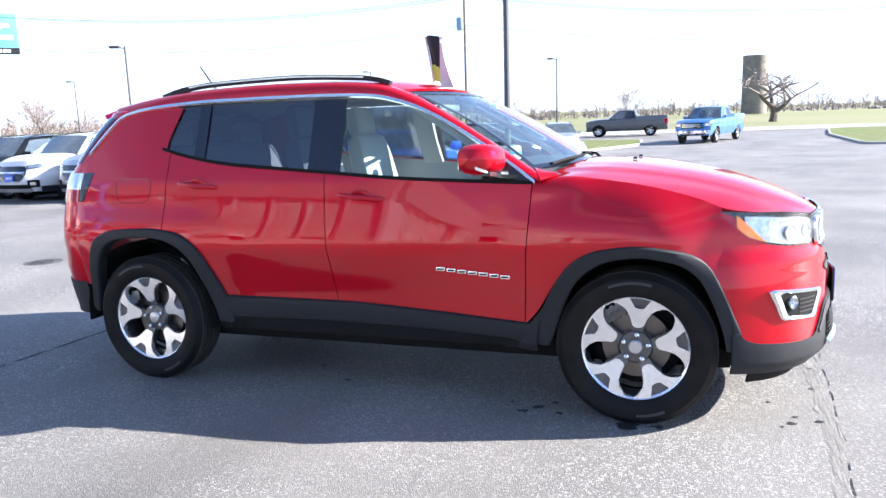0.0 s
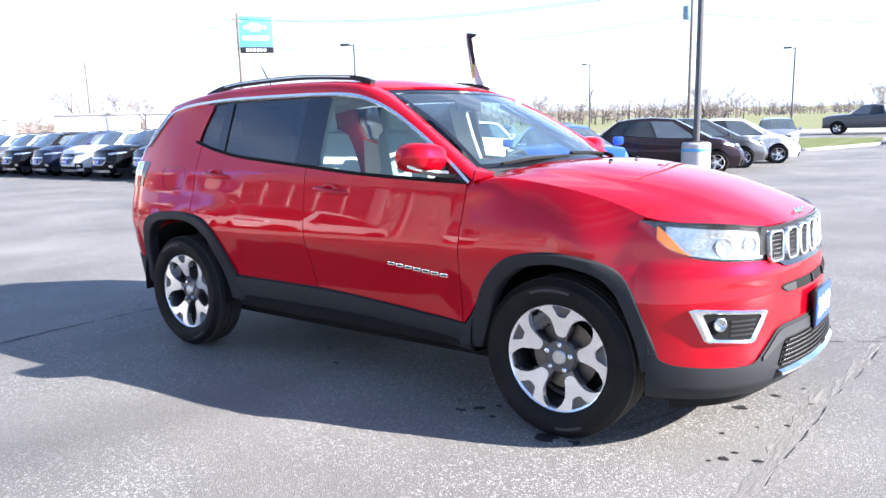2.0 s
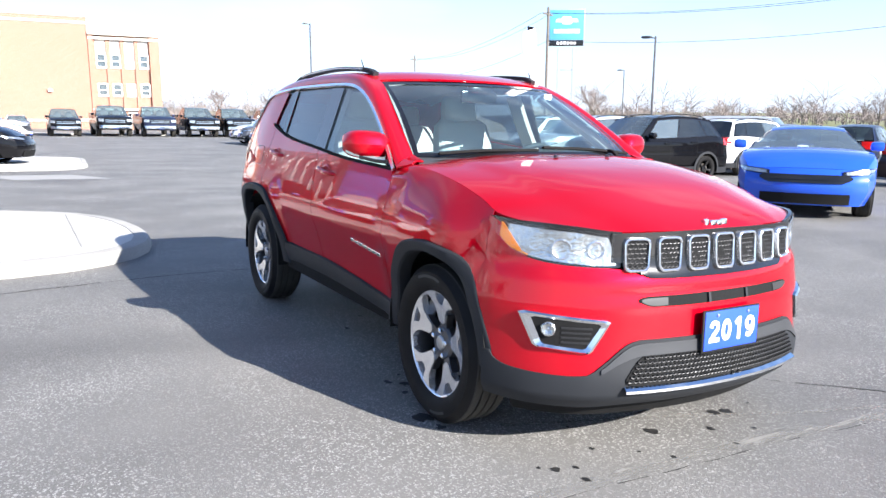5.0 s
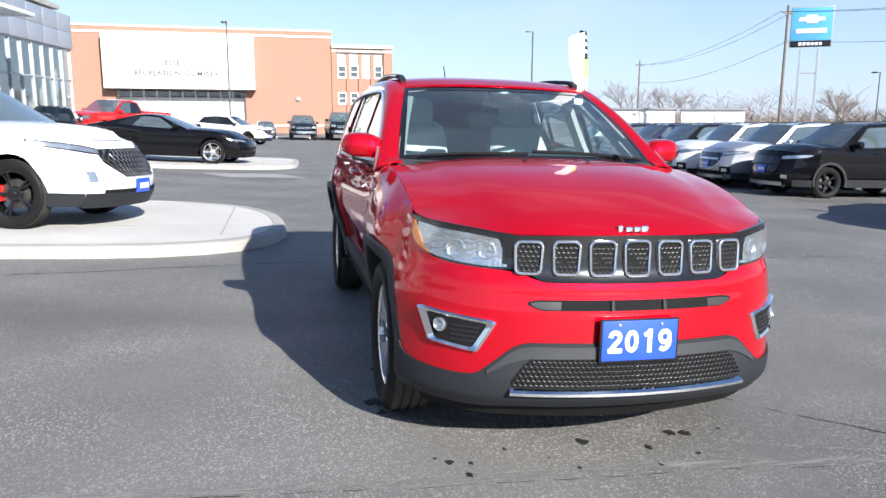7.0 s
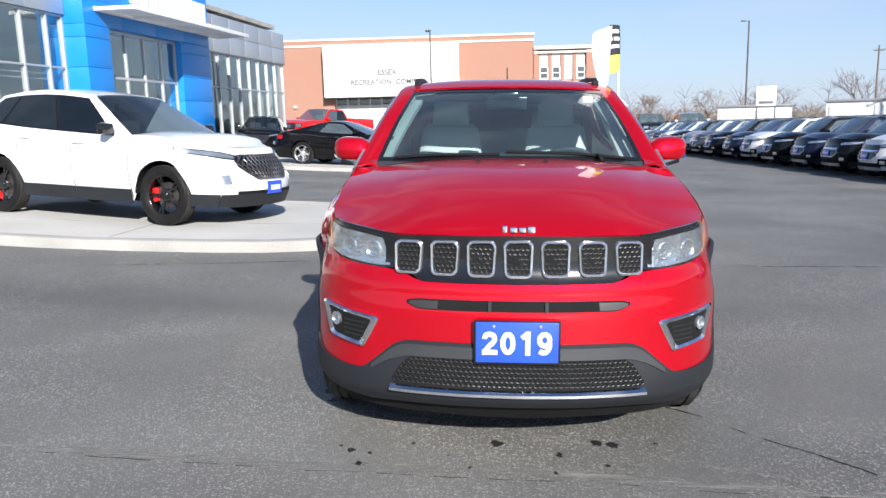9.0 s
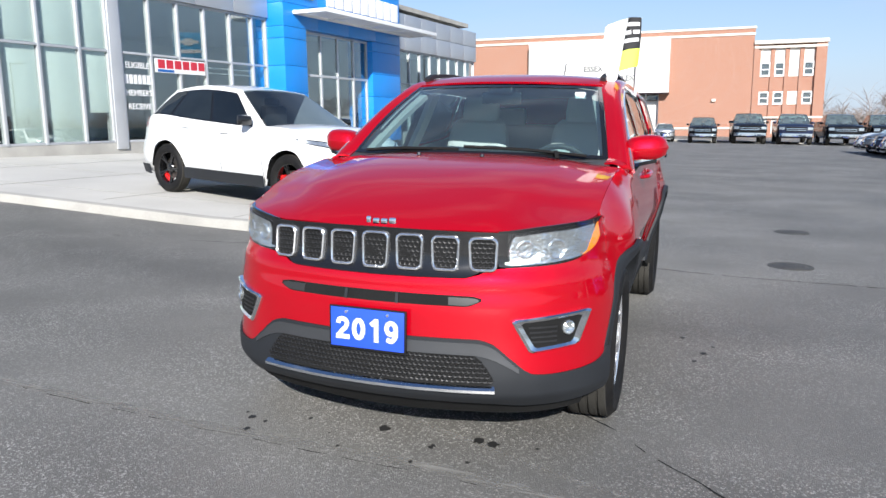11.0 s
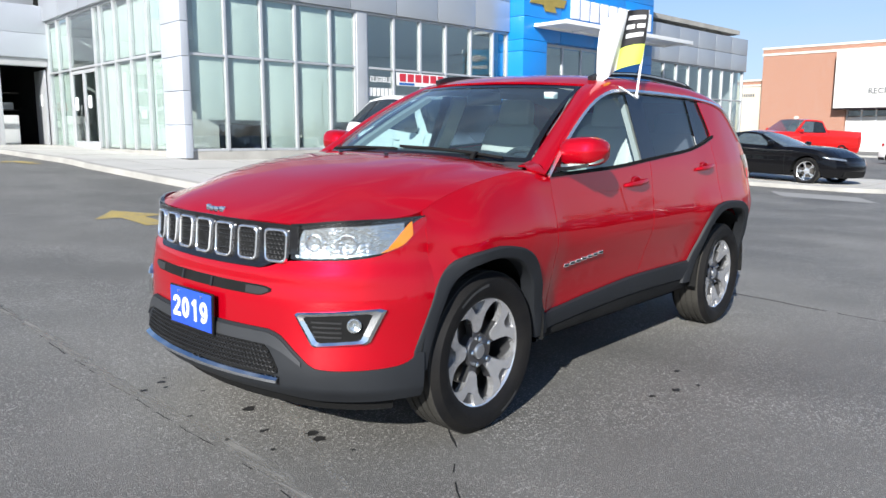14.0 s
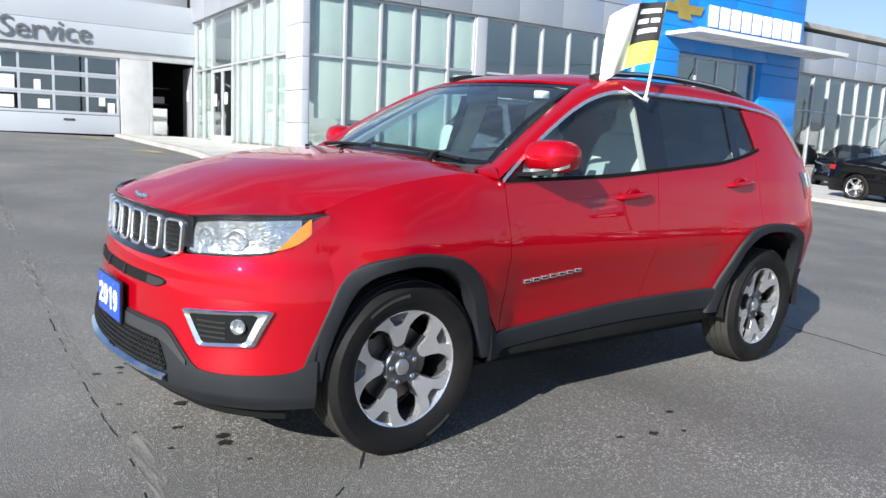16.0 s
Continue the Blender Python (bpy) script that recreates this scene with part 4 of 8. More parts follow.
BRICK = brick_material()
COPING = surf("pale_stone", (0.66, 0.62, 0.55), 0.8, 0, 0, 0.08, 1.0, 60, 0.1)
BEIGE = surf("beige_stucco", (0.60, 0.53, 0.42), 0.9, 0, 0, 0.06, 0.4, 60, 0.1)
PANEL_WHITE = surf("white_stucco", (0.74, 0.72, 0.68), 0.85, 0, 0, 0.04, 0.4, 80, 0.1)
DARK_PANE = glass("dark_window_glass", (0.40, 0.44, 0.47), 1.0, 2.0, 0.12)
RX = -64.0
FAR = Matrix.Translation((-4.0, 0.81, -1.42)) @ Matrix.Scale(1.85, 4)  # the complex stands far behind the lot
rec = thing("recreation_complex", FAR @ pose(RX, 0, 0), "red brick recreation complex with a large white sign panel", "building", kind="structure")
boxpart("wall", -22, -1.0, -21.1, -14.4, -0.8, 8.55, BRICK, rec, 0)
boxpart("wall", -1.0, 0, -21.1, -14.35, -0.8, 8.55, BRICK, rec, 0)
boxpart("wall", -1.0, 0, -3.65, 3.9, -0.8, 8.55, BRICK, rec, 0)
boxpart("wall", -22, -3.0, -14.4, 3.9, -0.8, 8.5, BRICK, rec, 0)
boxpart("wall", -3.0, 0, -14.35, -3.65, 3.62, 8.5, BRICK, rec, 0)
boxpart("coping", -22.1, 0.10, -21.2, 4.0, 8.82, 9.0, COPING, rec, 0.02)
boxpart("frieze", -22.0, 0.03, -21.13, 3.93, 8.52, 8.82, BRICK, rec, 0)
boxpart("band", -1.0, 0.07, -21.17, 3.95, 8.30, 8.50, COPING, rec, 0.01)
# lower stucco wing
boxpart("low_wing", -22, -1.2, -40, -21.12, -0.8, 5.85, BEIGE, rec, 0, "beige stucco wing of the brick complex")
boxpart("band", -2.0, -1.13, -40, -21.14, 5.85, 6.0, COPING, rec, 0.01)
boxpart("frieze", -22, -1.17, -40, -21.15, 6.0, 6.28, BRICK, rec, 0)
boxpart("coping", -22, -1.08, -40.1, -21.16, 6.28, 6.44, COPING, rec, 0.01)
for k in range(7):
    boxpart("sign_bar", -1.2, -1.15, -23.4 + k * 0.2, -23.27 + k * 0.2, 4.95, 5.2, SIGN_GREY, rec, 0)
boxpart("sign_panel", 0.0, 1.0, -15.05, -2.8, 3.72, 8.28, PANEL_WHITE, rec, 0.02, "large white sign panel over the entrance")
boxpart("soffit_edge", 0.0, 1.02, -15.07, -2.78, 3.60, 3.72, MAROON_PAINT, rec, 0.01, "dark red panel edge")
lettering("sign_lettering", "ESSEX", 0.66, Matrix.Translation((1.03, -9.25, 5.85)) @ pose(0, 0, 0, 90, 0, 90), SIGN_GREY, rec, 0.04, label="dark raised lettering on the white panel", bold=0.008)
lettering("sign_lettering", "RECREATION  COMPLEX", 0.62, Matrix.Translation((1.03, -9.15, 5.0)) @ pose(0, 0, 0, 90, 0, 90), SIGN_GREY, rec, 0.04, label="dark raised lettering on the white panel", bold=0.008)
for k in range(11):
    y = -14.3 + k * 1.06
    boxpart("entrance_post", -0.7, -0.55, y - 0.06, y + 0.06, -0.5, 3.6, WHITE_ENAMEL, rec, 0.01)
    if k < 10:
        boxpart("entrance_panel", -0.66, -0.6, y + 0.06, y + 1.0, -0.5, 3.05, PANEL_WHITE, rec, 0.01)
        boxpart("entrance_pane", -0.64, -0.62, y + 0.06, y + 1.0, 3.1, 3.55, DARK_PANE, rec, 0)
for y, z in ((-18.0, 3.0), (0.9, 3.0)):
    boxpart("wall_lamp", 0.0, 0.22, y - 0.17, y + 0.17, z - 0.12, z + 0.12, COPING, rec, 0.03)
# windowed wing
boxpart("wing_wall", -16, -0.3, 3.9, 9.4, -0.8, 7.5, BRICK, rec, 0)
boxpart("wing_pier", -0.3, 0.12, 3.91, 4.25, -0.8, 7.5, BRICK, rec, 0)
boxpart("wing_pier", -0.3, 0.12, 8.6, 9.4, -0.8, 7.5, BRICK, rec, 0)
boxpart("coping", -16, 0.25, 3.9, 9.5, 7.5, 7.8, COPING, rec, 0.02)
boxpart("band", -0.3, 0.14, 3.92, 9.42, 7.15, 7.35, COPING, rec, 0.01)
for k, y in enumerate((4.45, 5.55, 6.65, 7.75)):
    boxpart("brick_pier", -0.3, -0.06, y + 0.78, y + 1.1 if k < 3 else 8.6, -0.8, 7.15, BRICK, rec, 0)
    for z0, z1, solid in ((-0.5, 0.15, 2), (0.15, 1.35, 0), (1.35, 2.55, 2), (2.55, 3.65, 0), (3.65, 4.85, 2), (4.85, 6.05, 0), (6.05, 7.15, 1)):
        glazed = not solid and k != 2 and (z0 > 1 or k > 1)
        w = boxpart("window_panel", -0.28, -0.2, y, y + 0.78, z0 + 0.01, z1 - 0.01, DARK_PANE if glazed else (BRICK if solid == 2 else PANEL_WHITE), rec, 0)
        if glazed:
            for f0, f1 in ((z0 + 0.01, z0 + 0.16), ((z0 + z1) / 2 - 0.04, (z0 + z1) / 2 + 0.04), (z1 - 0.12, z1 - 0.01)):
                boxpart("frame", -0.19, -0.11, y, y + 0.78, f0, f1, WHITE_ENAMEL, w, 0)
            for g0, g1 in ((y, y + 0.10), (y + 0.68, y + 0.78)):
                boxpart("frame", -0.19, -0.11, g0, g1, z0 + 0.16, z1 - 0.12, WHITE_ENAMEL, w, 0)
boxpart("brick_pier", -0.3, -0.06, 4.25, 4.45, -0.8, 7.15, BRICK, rec, 0)
boxpart("stone_course", 0.0, 0.09, -3.6, 3.9, 0.55, 0.72, COPING, rec, 0.01)
boxpart("stone_course", -0.06, 0.13, 3.93, 9.38, 1.42, 1.58, COPING, rec, 0.01)


# ---- wheels ----
SIDEWALL = surf("sidewall_marks", (0.05, 0.05, 0.05), 0.7, 0, 0, 0.2, 9, 200, 0.1)

def tyre_geo(r, rim, w):
    s = (r - rim)
    prof = [(rim - 0.012, -w * 0.38), (rim + 0.004, -w * 0.44), (rim + s * 0.35, -w * 0.5), (rim + s * 0.7, -w * 0.49), (r - 0.018, -w * 0.43), (r - 0.004, -w * 0.37)]
    groove = []
    for k in range(4):
        a = -w * 0.33 + k * w * 0.185
        groove += [(r, a), (r, a + w * 0.13), (r - 0.008, a + w * 0.135), (r - 0.008, a + w * 0.175)]
    tail = [(q, -a) for q, a in prof[::-1]]
    return Geo().lathe(prof, 56), Geo().lathe(prof[-1:] + groove[:-2] + tail[:1], 56), Geo().lathe(tail, 56)


def polar(r, deg, y):
    a = radians(deg)
    return (r * math.cos(a), y, r * math.sin(a))


def wheel(parent, x, y, r, rim, w, face_mat, pocket_mat, style="fork", spokes=5, turn=0.0, caliper=None, name="wheel", side=1):
    """A wheel at (x, y) with its outside towards +y * side: tyre, rim, spokes, hub, nuts, brake."""
    root = new(name)
    root.parent = parent
    root.matrix_basis = pose(x, y, r - 0.004) @ (pose(0, 0, 0) if side > 0 else pose(0, 0, 0, 0, 0, 180)) @ pose(0, 0, 0, 0, turn, 0)
    back, tread, front = tyre_geo(r, rim, w)
    tyre = front.part("tyre", RUBBER, root)
    tread.part("tread", TREAD, tyre, "dusty grooved tread")
    back.part("inner_sidewall", RUBBER, tyre)
    if style == "fork":
        for a0, n in ((62, 36), (238, 24)):
            ra, rb = rim + (r - rim) * 0.46, rim + (r - rim) * 0.58
            Geo().grid(np.array([[polar(q, d, w * 0.5 + 0.0015) for d in np.linspace(a0, a0 + n, 12)] for q in (ra, (ra + rb) / 2, rb)]), True).part("sidewall_bar", SIDEWALL, tyre, "faint grey raised bar")
    yo = w * 0.36
    g = Geo().lathe([(rim - 0.002, -w * 0.40), (rim - 0.015, -w * 0.2), (rim - 0.03, yo - 0.055), (rim - 0.022, yo - 0.02)], 48)
    g.part("barrel", pocket_mat, root)
    Geo().lathe([(rim * 0.905, yo - 0.03), (rim * 0.915, yo - 0.004), (rim * 0.95, yo + 0.004), (rim - 0.004, yo + 0.008), (rim + 0.006, yo + 0.004), (rim + 0.008, yo - 0.02)], 56).part("rim_lip", face_mat, root)
    Geo().lathe([(0.0, -0.02), (rim * 0.62, -0.02), (rim * 0.62, 0.0), (0.0, 0.0)], 32).part("brake_disc", STEEL, root)
    if style == "fork":
        Geo().lathe([(rim * 0.80, -0.05), (0.0, -0.05)], 24).part("backing_plate", BLACK_MATTE, root)
    cal = Geo()
    a0 = 20 - turn
    for k in range(5):
        p = polar(rim * 0.72, a0 + k * 9, 0.0)
        cal.box(p[0], 0.005, p[2], 0.06, 0.075, 0.06, 0.012)
    cal.part("brake_caliper", caliper or RIM_DARK, root)
    hub = Geo().lathe([(rim * 0.32, yo - 0.075), (rim * 0.32, yo - 0.04), (rim * 0.28, yo - 0.028), (rim * 0.14, yo - 0.026), (rim * 0.13, yo - 0.032)], 30)
    hub.part("hub", pocket_mat if style == "fork" else face_mat, root)
    Geo().lathe([(rim * 0.135, yo - 0.04), (rim * 0.135, yo - 0.022), (rim * 0.11, yo - 0.016), (0.0, yo - 0.014)], 24).part("centre_cap", SATIN if style == "fork" else face_mat, root)
    for k in range(5 if style == "fork" else 0):
        p = polar(rim * 0.235, 360 / 5 * k + 18, 0)
        Geo().lathe([(0.012, yo - 0.045), (0.012, yo - 0.012), (0.007, yo - 0.008), (0.0, yo - 0.008)], 6, Matrix.Translation((p[0], 0, p[2]))).part("lug_nut", CHROME, root)
    for k in range(spokes):
        c = 360 / spokes * k + 90
        if style == "fork":
            arm = [polar(rim * 0.29, c - 19, yo - 0.034), polar(rim * 0.45, c - 15.5, yo - 0.026), polar(rim * 0.62, c - 18, yo - 0.018), polar(rim * 0.62, c + 18, yo - 0.018), polar(rim * 0.45, c + 15.5, yo - 0.026), polar(rim * 0.29, c + 19, yo - 0.034)]
            Geo().prism(arm, (0, -0.035, 0)).part("spoke_arm", pocket_mat, root)
            q = [(0.37, -7), (0.42, -14), (0.55, -15), (0.70, -17.5), (0.80, -22), (0.88, -27), (0.935, -33), (0.95, -24), (0.95, -11.5), (0.90, -11), (0.82, -8.5), (0.75, -6.5), (0.73, -3), (0.73, 3), (0.75, 6.5), (0.82, 8.5), (0.90, 11), (0.95, 11.5), (0.95, 24), (0.935, 33), (0.88, 27), (0.80, 22), (0.70, 17.5), (0.55, 15), (0.42, 14), (0.37, 7)]
            face = [polar(rim * a, c + b, yo - 0.022 + 0.022 * max(0, min(1, (a - 0.38) / 0.5))) for a, b in q]
            Geo().prism(face, (0, -0.032, 0)).part("spoke", face_mat, root, angle=25)
            edge = [polar(rim * a, c + b, yo - 0.038 + 0.022 * max(0, min(1, (a - 0.38) / 0.5))) for a, b in [(0.72, 0), (0.76, 7), (0.93, 12), (0.935, 0), (0.93, -12), (0.76, -7)]]
            Geo().prism(edge, (0, -0.03, 0)).part("fork_web", pocket_mat, root)
        else:
            h = {"twin": (9, 6), "slim": (5, 4), "star": (13, 8)}[style]
            q = [(0.2, -h[0] * 1.7), (0.55, -h[0] * 0.75), (0.94, -h[1]), (0.94, h[1]), (0.55, h[0] * 0.75), (0.2, h[0] * 1.7)]
            for off in ((-7, 7) if style == "twin" else (0,)):
                face = [polar(rim * a, c + b * (0.5 if style == "twin" else 1) + off * a, yo - 0.035 + 0.03 * a) for a, b in q]
                Geo().prism(face, (0, -0.03, 0)).part("spoke", face_mat, root, angle=25)
    return root


def lr(geo, name, material, parent, label="", angle=32):
    """The part on the left of a car and its twin on the right."""
    return geo.part(name, material, parent, label, angle), geo.mirrored().part(name, material, parent, label, angle)


# ---- the red car ----
TILT = Matrix(((0.99993, 0.00026, -0.01199), (0.0, 0.99976, 0.02199), (0.012, -0.02199, 0.99969)))
suv = thing("suv", TILT.to_4x4() @ Matrix.Translation((0, 0.015, 0)), "glossy red compact SUV with black cladding and a blue front plate", "car")

half_w = hermite([(-1.85, 0.812), (-1.7, 0.853), (-1.5, 0.872), (-1.318, 0.878), (-1.1, 0.872), (-0.8, 0.866), (0, 0.866), (0.6, 0.866), (0.9, 0.868), (1.15, 0.878), (1.4, 0.880), (1.58, 0.866), (1.68, 0.848), (1.80, 0.812)])
bulge = hermite([(0.25, -0.090), (0.42, -0.078), (0.48, -0.074), (0.54, -0.063), (0.62, -0.042), (0.70, -0.018), (0.755, -0.002), (0.785, 0.001), (0.82, -0.001), (0.88, -0.009), (0.94, -0.019), (1.02, -0.033), (1.10, -0.048)])


def ramp01(t):
    t = np.clip(np.asarray(t, float), 0, 1)
    return t * t * (3 - 2 * t)


nose_b, nose_l = hermite([(1.66, 0.855), (1.74, 0.838), (1.82, 0.806)]), hermite([(1.66, 0.812), (1.74, 0.792), (1.82, 0.760)])


def side_y(x, z):
    z = np.asarray(z, float)
    back = np.maximum(1.66 - np.asarray(x, float), 0)
    y = half_w(x) + np.where(z < 1.1, bulge(np.minimum(z, 1.1)), -0.048 - 0.355 * (z - 1.1))
    w, k = ramp01((np.asarray(x) - 1.40) / 0.27), ramp01((z - 0.60) / 0.24)
    ledge = np.maximum(ramp01((0.60 - np.abs(np.asarray(x) + 1.30)) / 0.26), ramp01((0.56 - np.abs(np.asarray(x) - 1.30)) / 0.26))
    y = y + ledge * (0.016 * ramp01((1.0 - z) / 0.14) + 0.020 * ramp01((0.76 - z) / 0.18))
    return y * (1 - w) + ((nose_b(x) + 0.19 * back) * (1 - k) + (nose_l(x) + 0.23 * back) * k) * w


belt = hermite([(-1.201, 1.300), (-1.015, 1.250), (-0.752, 1.203), (-0.407, 1.172), (-0.146, 1.150), (0.224, 1.119), (0.512, 1.104), (0.887, 1.090)])
dlo_top = hermite([(-1.80, 1.15), (-1.673, 1.279), (-1.586, 1.371), (-1.451, 1.474), (-1.185, 1.512), (-0.817, 1.526), (-0.467, 1.525), (-0.136, 1.519), (0.053, 1.508), (0.21, 1.475), (0.395, 1.402), (0.575, 1.303), (0.748, 1.195), (0.887, 1.096), (0.95, 1.05)])
REAR_ARCH = [(-1.72, 0.40), (-1.70, 0.50), (-1.682, 0.58), (-1.643, 0.712), (-1.569, 0.809), (-1.445, 0.849), (-1.231, 0.861), (-1.046, 0.841), (-0.926, 0.773), (-0.849, 0.638), (-0.792, 0.487), (-0.768, 0.40), (-0.758, 0.35)]
REAR_IN = [(-1.665, 0.36), (-1.645, 0.46), (-1.62, 0.56), (-1.57, 0.69), (-1.49, 0.770), (-1.40, 0.800), (-1.231, 0.810), (-1.10, 0.79), (-0.995, 0.725), (-0.93, 0.62), (-0.885, 0.48), (-0.862, 0.40), (-0.853, 0.35)]
FRONT_ARCH = [(0.825, 0.335), (0.846, 0.375), (0.865, 0.42), (0.927, 0.50), (1.006, 0.645), (1.082, 0.735), (1.192, 0.789), (1.359, 0.810), (1.52, 0.790), (1.633, 0.737), (1.702, 0.62), (1.752, 0.5), (1.79, 0.41), (1.80, 0.36)]
FRONT_IN = [(0.962, 0.335), (0.975, 0.36), (0.99, 0.40), (1.02, 0.49), (1.065, 0.60), (1.13, 0.680), (1.241, 0.742), (1.37, 0.760), (1.50, 0.738), (1.60, 0.675), (1.655, 0.58), (1.69, 0.49), (1.71, 0.42), (1.72, 0.36)]
low_line = hermite([(-1.86, 0.53), (-1.70, 0.53)] + REAR_ARCH[2:11] + [(-0.775, 0.482), (-0.136, 0.480), (0.392, 0.452), (0.845, 0.422)] + FRONT_ARCH[3:12] + [(1.80, 0.41)])
shut = np.array([(0.90, 0.762, 1.098), (1.04, 0.772, 1.106), (1.16, 0.775, 1.094), (1.40, 0.775, 1.056), (1.606, 0.772, 1.000), (1.70, 0.772, 0.962), (1.78, 0.754, 0.947), (1.86, 0.718, 0.938), (1.93, 0.668, 0.931)])
shut_y, shut_z = hermite(shut[:, [0, 1]]), hermite(shut[:, [0, 2]])
lean = hermite([(-1.9, 0), (-1.3, 0.0), (-1.125, 0.03), (-0.145, -0.05), (0.875, 0.075), (1.3, 0.0), (1.9, 0)])


def lean_x(x, z):
    return x + lean(x) * (z - 0.8)


def side_panel(name, x0, x1, top, steps, rows=22, label="", extra=()):
    """A body panel between the lower line and a top line, from x0 to x1."""
    xs = np.unique(np.r_[np.linspace(x0, x1, steps), [e for e in extra if x0 < e < x1]])
    p = np.zeros((len(xs), rows, 3))
    for i, x in enumerate(xs):
        z = np.linspace(float(low_line(x)) - 0.012, float(top(x)), rows)
        p[i] = np.stack([lean_x(x, z), side_y(x, z), z], 1)
    return lr(Geo().grid(p, True, 0.012), name, RED, suv, label)


ARCH_X = [a for a, _ in REAR_ARCH + FRONT_ARCH]
GAP = 0.0024
def quarter_top(x):
    return dlo_top(x) - 0.004 if x < -1.215 else (belt(-1.2) + (dlo_top(-1.2) - belt(-1.2)) * max(0.0, (-1.168 - x) / 0.047) if x < -1.168 else belt(max(x, -1.2)) - 0.012)


side_panel("rear_quarter", -1.762, -1.125 - GAP, quarter_top, 34, 26, extra=ARCH_X + [-1.216, -1.214, -1.19, -1.169, -1.167])
side_panel("rear_door", -1.125 + GAP, -0.145 - GAP, lambda x: belt(x) - 0.012, 64)
side_panel("front_door", -0.145 + GAP, 0.872 - GAP, lambda x: belt(x) - 0.012, 30)
xs = np.linspace(0.872 + GAP, 1.692, 76)
p = np.zeros((len(xs), 28, 3))
for i, x in enumerate(xs):
    ze, ye = float(shut_z(x)), float(shut_y(x)) + 0.001
    z0 = ze - 0.085
    z = np.linspace(float(low_line(x)) - 0.012, z0, 18)
    yb = float(side_y(x, z0))
    p[i, :18] = np.stack([lean_x(x, z), side_y(x, z), z], 1)
    for j in range(10):
        f = (j + 1) / 10 * math.pi / 2
        zz = z0 + (ze - z0) * math.sin(f)
        p[i, 18 + j] = (lean_x(x, zz), ye + (yb - ye) * math.cos(f) ** 0.8, zz)
    # forward of the pillar the flank rolls over in one sweep from the crest to the bonnet
    w = float(ramp01((x - 0.90) / 0.32))
    zc = max(0.80, float(low_line(x)) + 0.01)
    up = np.clip((p[i, :, 2] - zc) / (ze - zc), 0, 1)
    sweep = side_y(x, np.minimum(p[i, :, 2], zc)) * (1 - up**1.9) + ye * up**1.9
    p[i, :, 1] = p[i, :, 1] * (1 - w) + sweep * w
for _ in range(24):
    p[1:-1, :, 1] = p[1:-1, :, 1] * 0.5 + (p[:-2, :, 1] + p[2:, :, 1]) * 0.25
lr(Geo().grid(p, True, 0.012), "front_fender", RED, suv)

# arches, sills and liners
def arch_band(outer, inner, name):
    o, q = smooth_path(outer, 44), smooth_path(inner, 44)
    rows = []
    for f, lift in ((-0.03, 0.003), (0.02, 0.017), (0.12, 0.022), (0.55, 0.020), (0.88, 0.016), (0.98, 0.008), (1.0, -0.012), (1.0, -0.05)):
        xz = o + (q - o) * f
        near_nose = 1 - 0.75 * ramp01((xz[:, 0] - 1.48) / 0.20)
        rows.append(np.c_[xz[:, 0], side_y(xz[:, 0], np.clip(xz[:, 1], 0.30, 2)) + (lift * near_nose if lift > 0 else lift), xz[:, 1]])
    return lr(Geo().grid(np.array(rows), False), name, CLAD, suv, "grained dark grey plastic")


arch_band(REAR_ARCH, REAR_IN, "rear_arch_trim")
arch_band(FRONT_ARCH, FRONT_IN, "front_arch_trim")
sx = np.linspace(-0.80, 0.90, 24)
sill_low = hermite([(-0.80, 0.305), (-0.15, 0.318), (0.4, 0.312), (0.9, 0.29)])
rows = []
for f, lift in ((0.0, 0.002), (0.05, 0.018), (0.25, 0.022), (0.62, 0.012), (0.66, 0.002), (0.95, -0.006), (1.0, -0.02), (1.02, -0.12)):
    top, bot = low_line(np.clip(sx, -0.785, 0.86)) + 0.012, sill_low(sx)
    z = top + (bot - top) * f
    rows.append(np.c_[sx, side_y(sx, np.maximum(z, 0.3)) + lift, z])
lr(Geo().grid(np.array(rows), True), "sill_trim", CLAD, suv, "grained dark grey plastic")
for wx in (-1.30, 1.335):
    a = np.radians(np.linspace(-6, 186, 28))
    rows = [np.c_[wx + 0.425 * np.cos(a), np.full(28, y), 0.36 + 0.425 * np.sin(a)] for y in (0.845, 0.6, 0.42)]
    rows.append(np.c_[wx + 0.02 * np.cos(a), np.full(28, 0.42), 0.36 + 0.02 * np.sin(a)])
    lr(Geo().grid(np.array(rows)), "wheel_liner", BLACK_MATTE, suv)
under = Geo().box(0, 0, 0.27, 3.5, 1.30, 0.10, 0.03).box(0, 0, 0.36, 1.75, 1.58, 0.12, 0.03)
under.tube([(-1.9, 0.35, 0.29), (-1.0, 0.3, 0.24), (0.9, 0.2, 0.24)], 0.035).tube([(-1.318, -0.68, 0.33), (-1.318, 0.68, 0.33)], 0.04).tube([(1.318, -0.68, 0.33), (1.318, 0.68, 0.33)], 0.04)
under.part("underbody", BLACK_MATTE, suv)

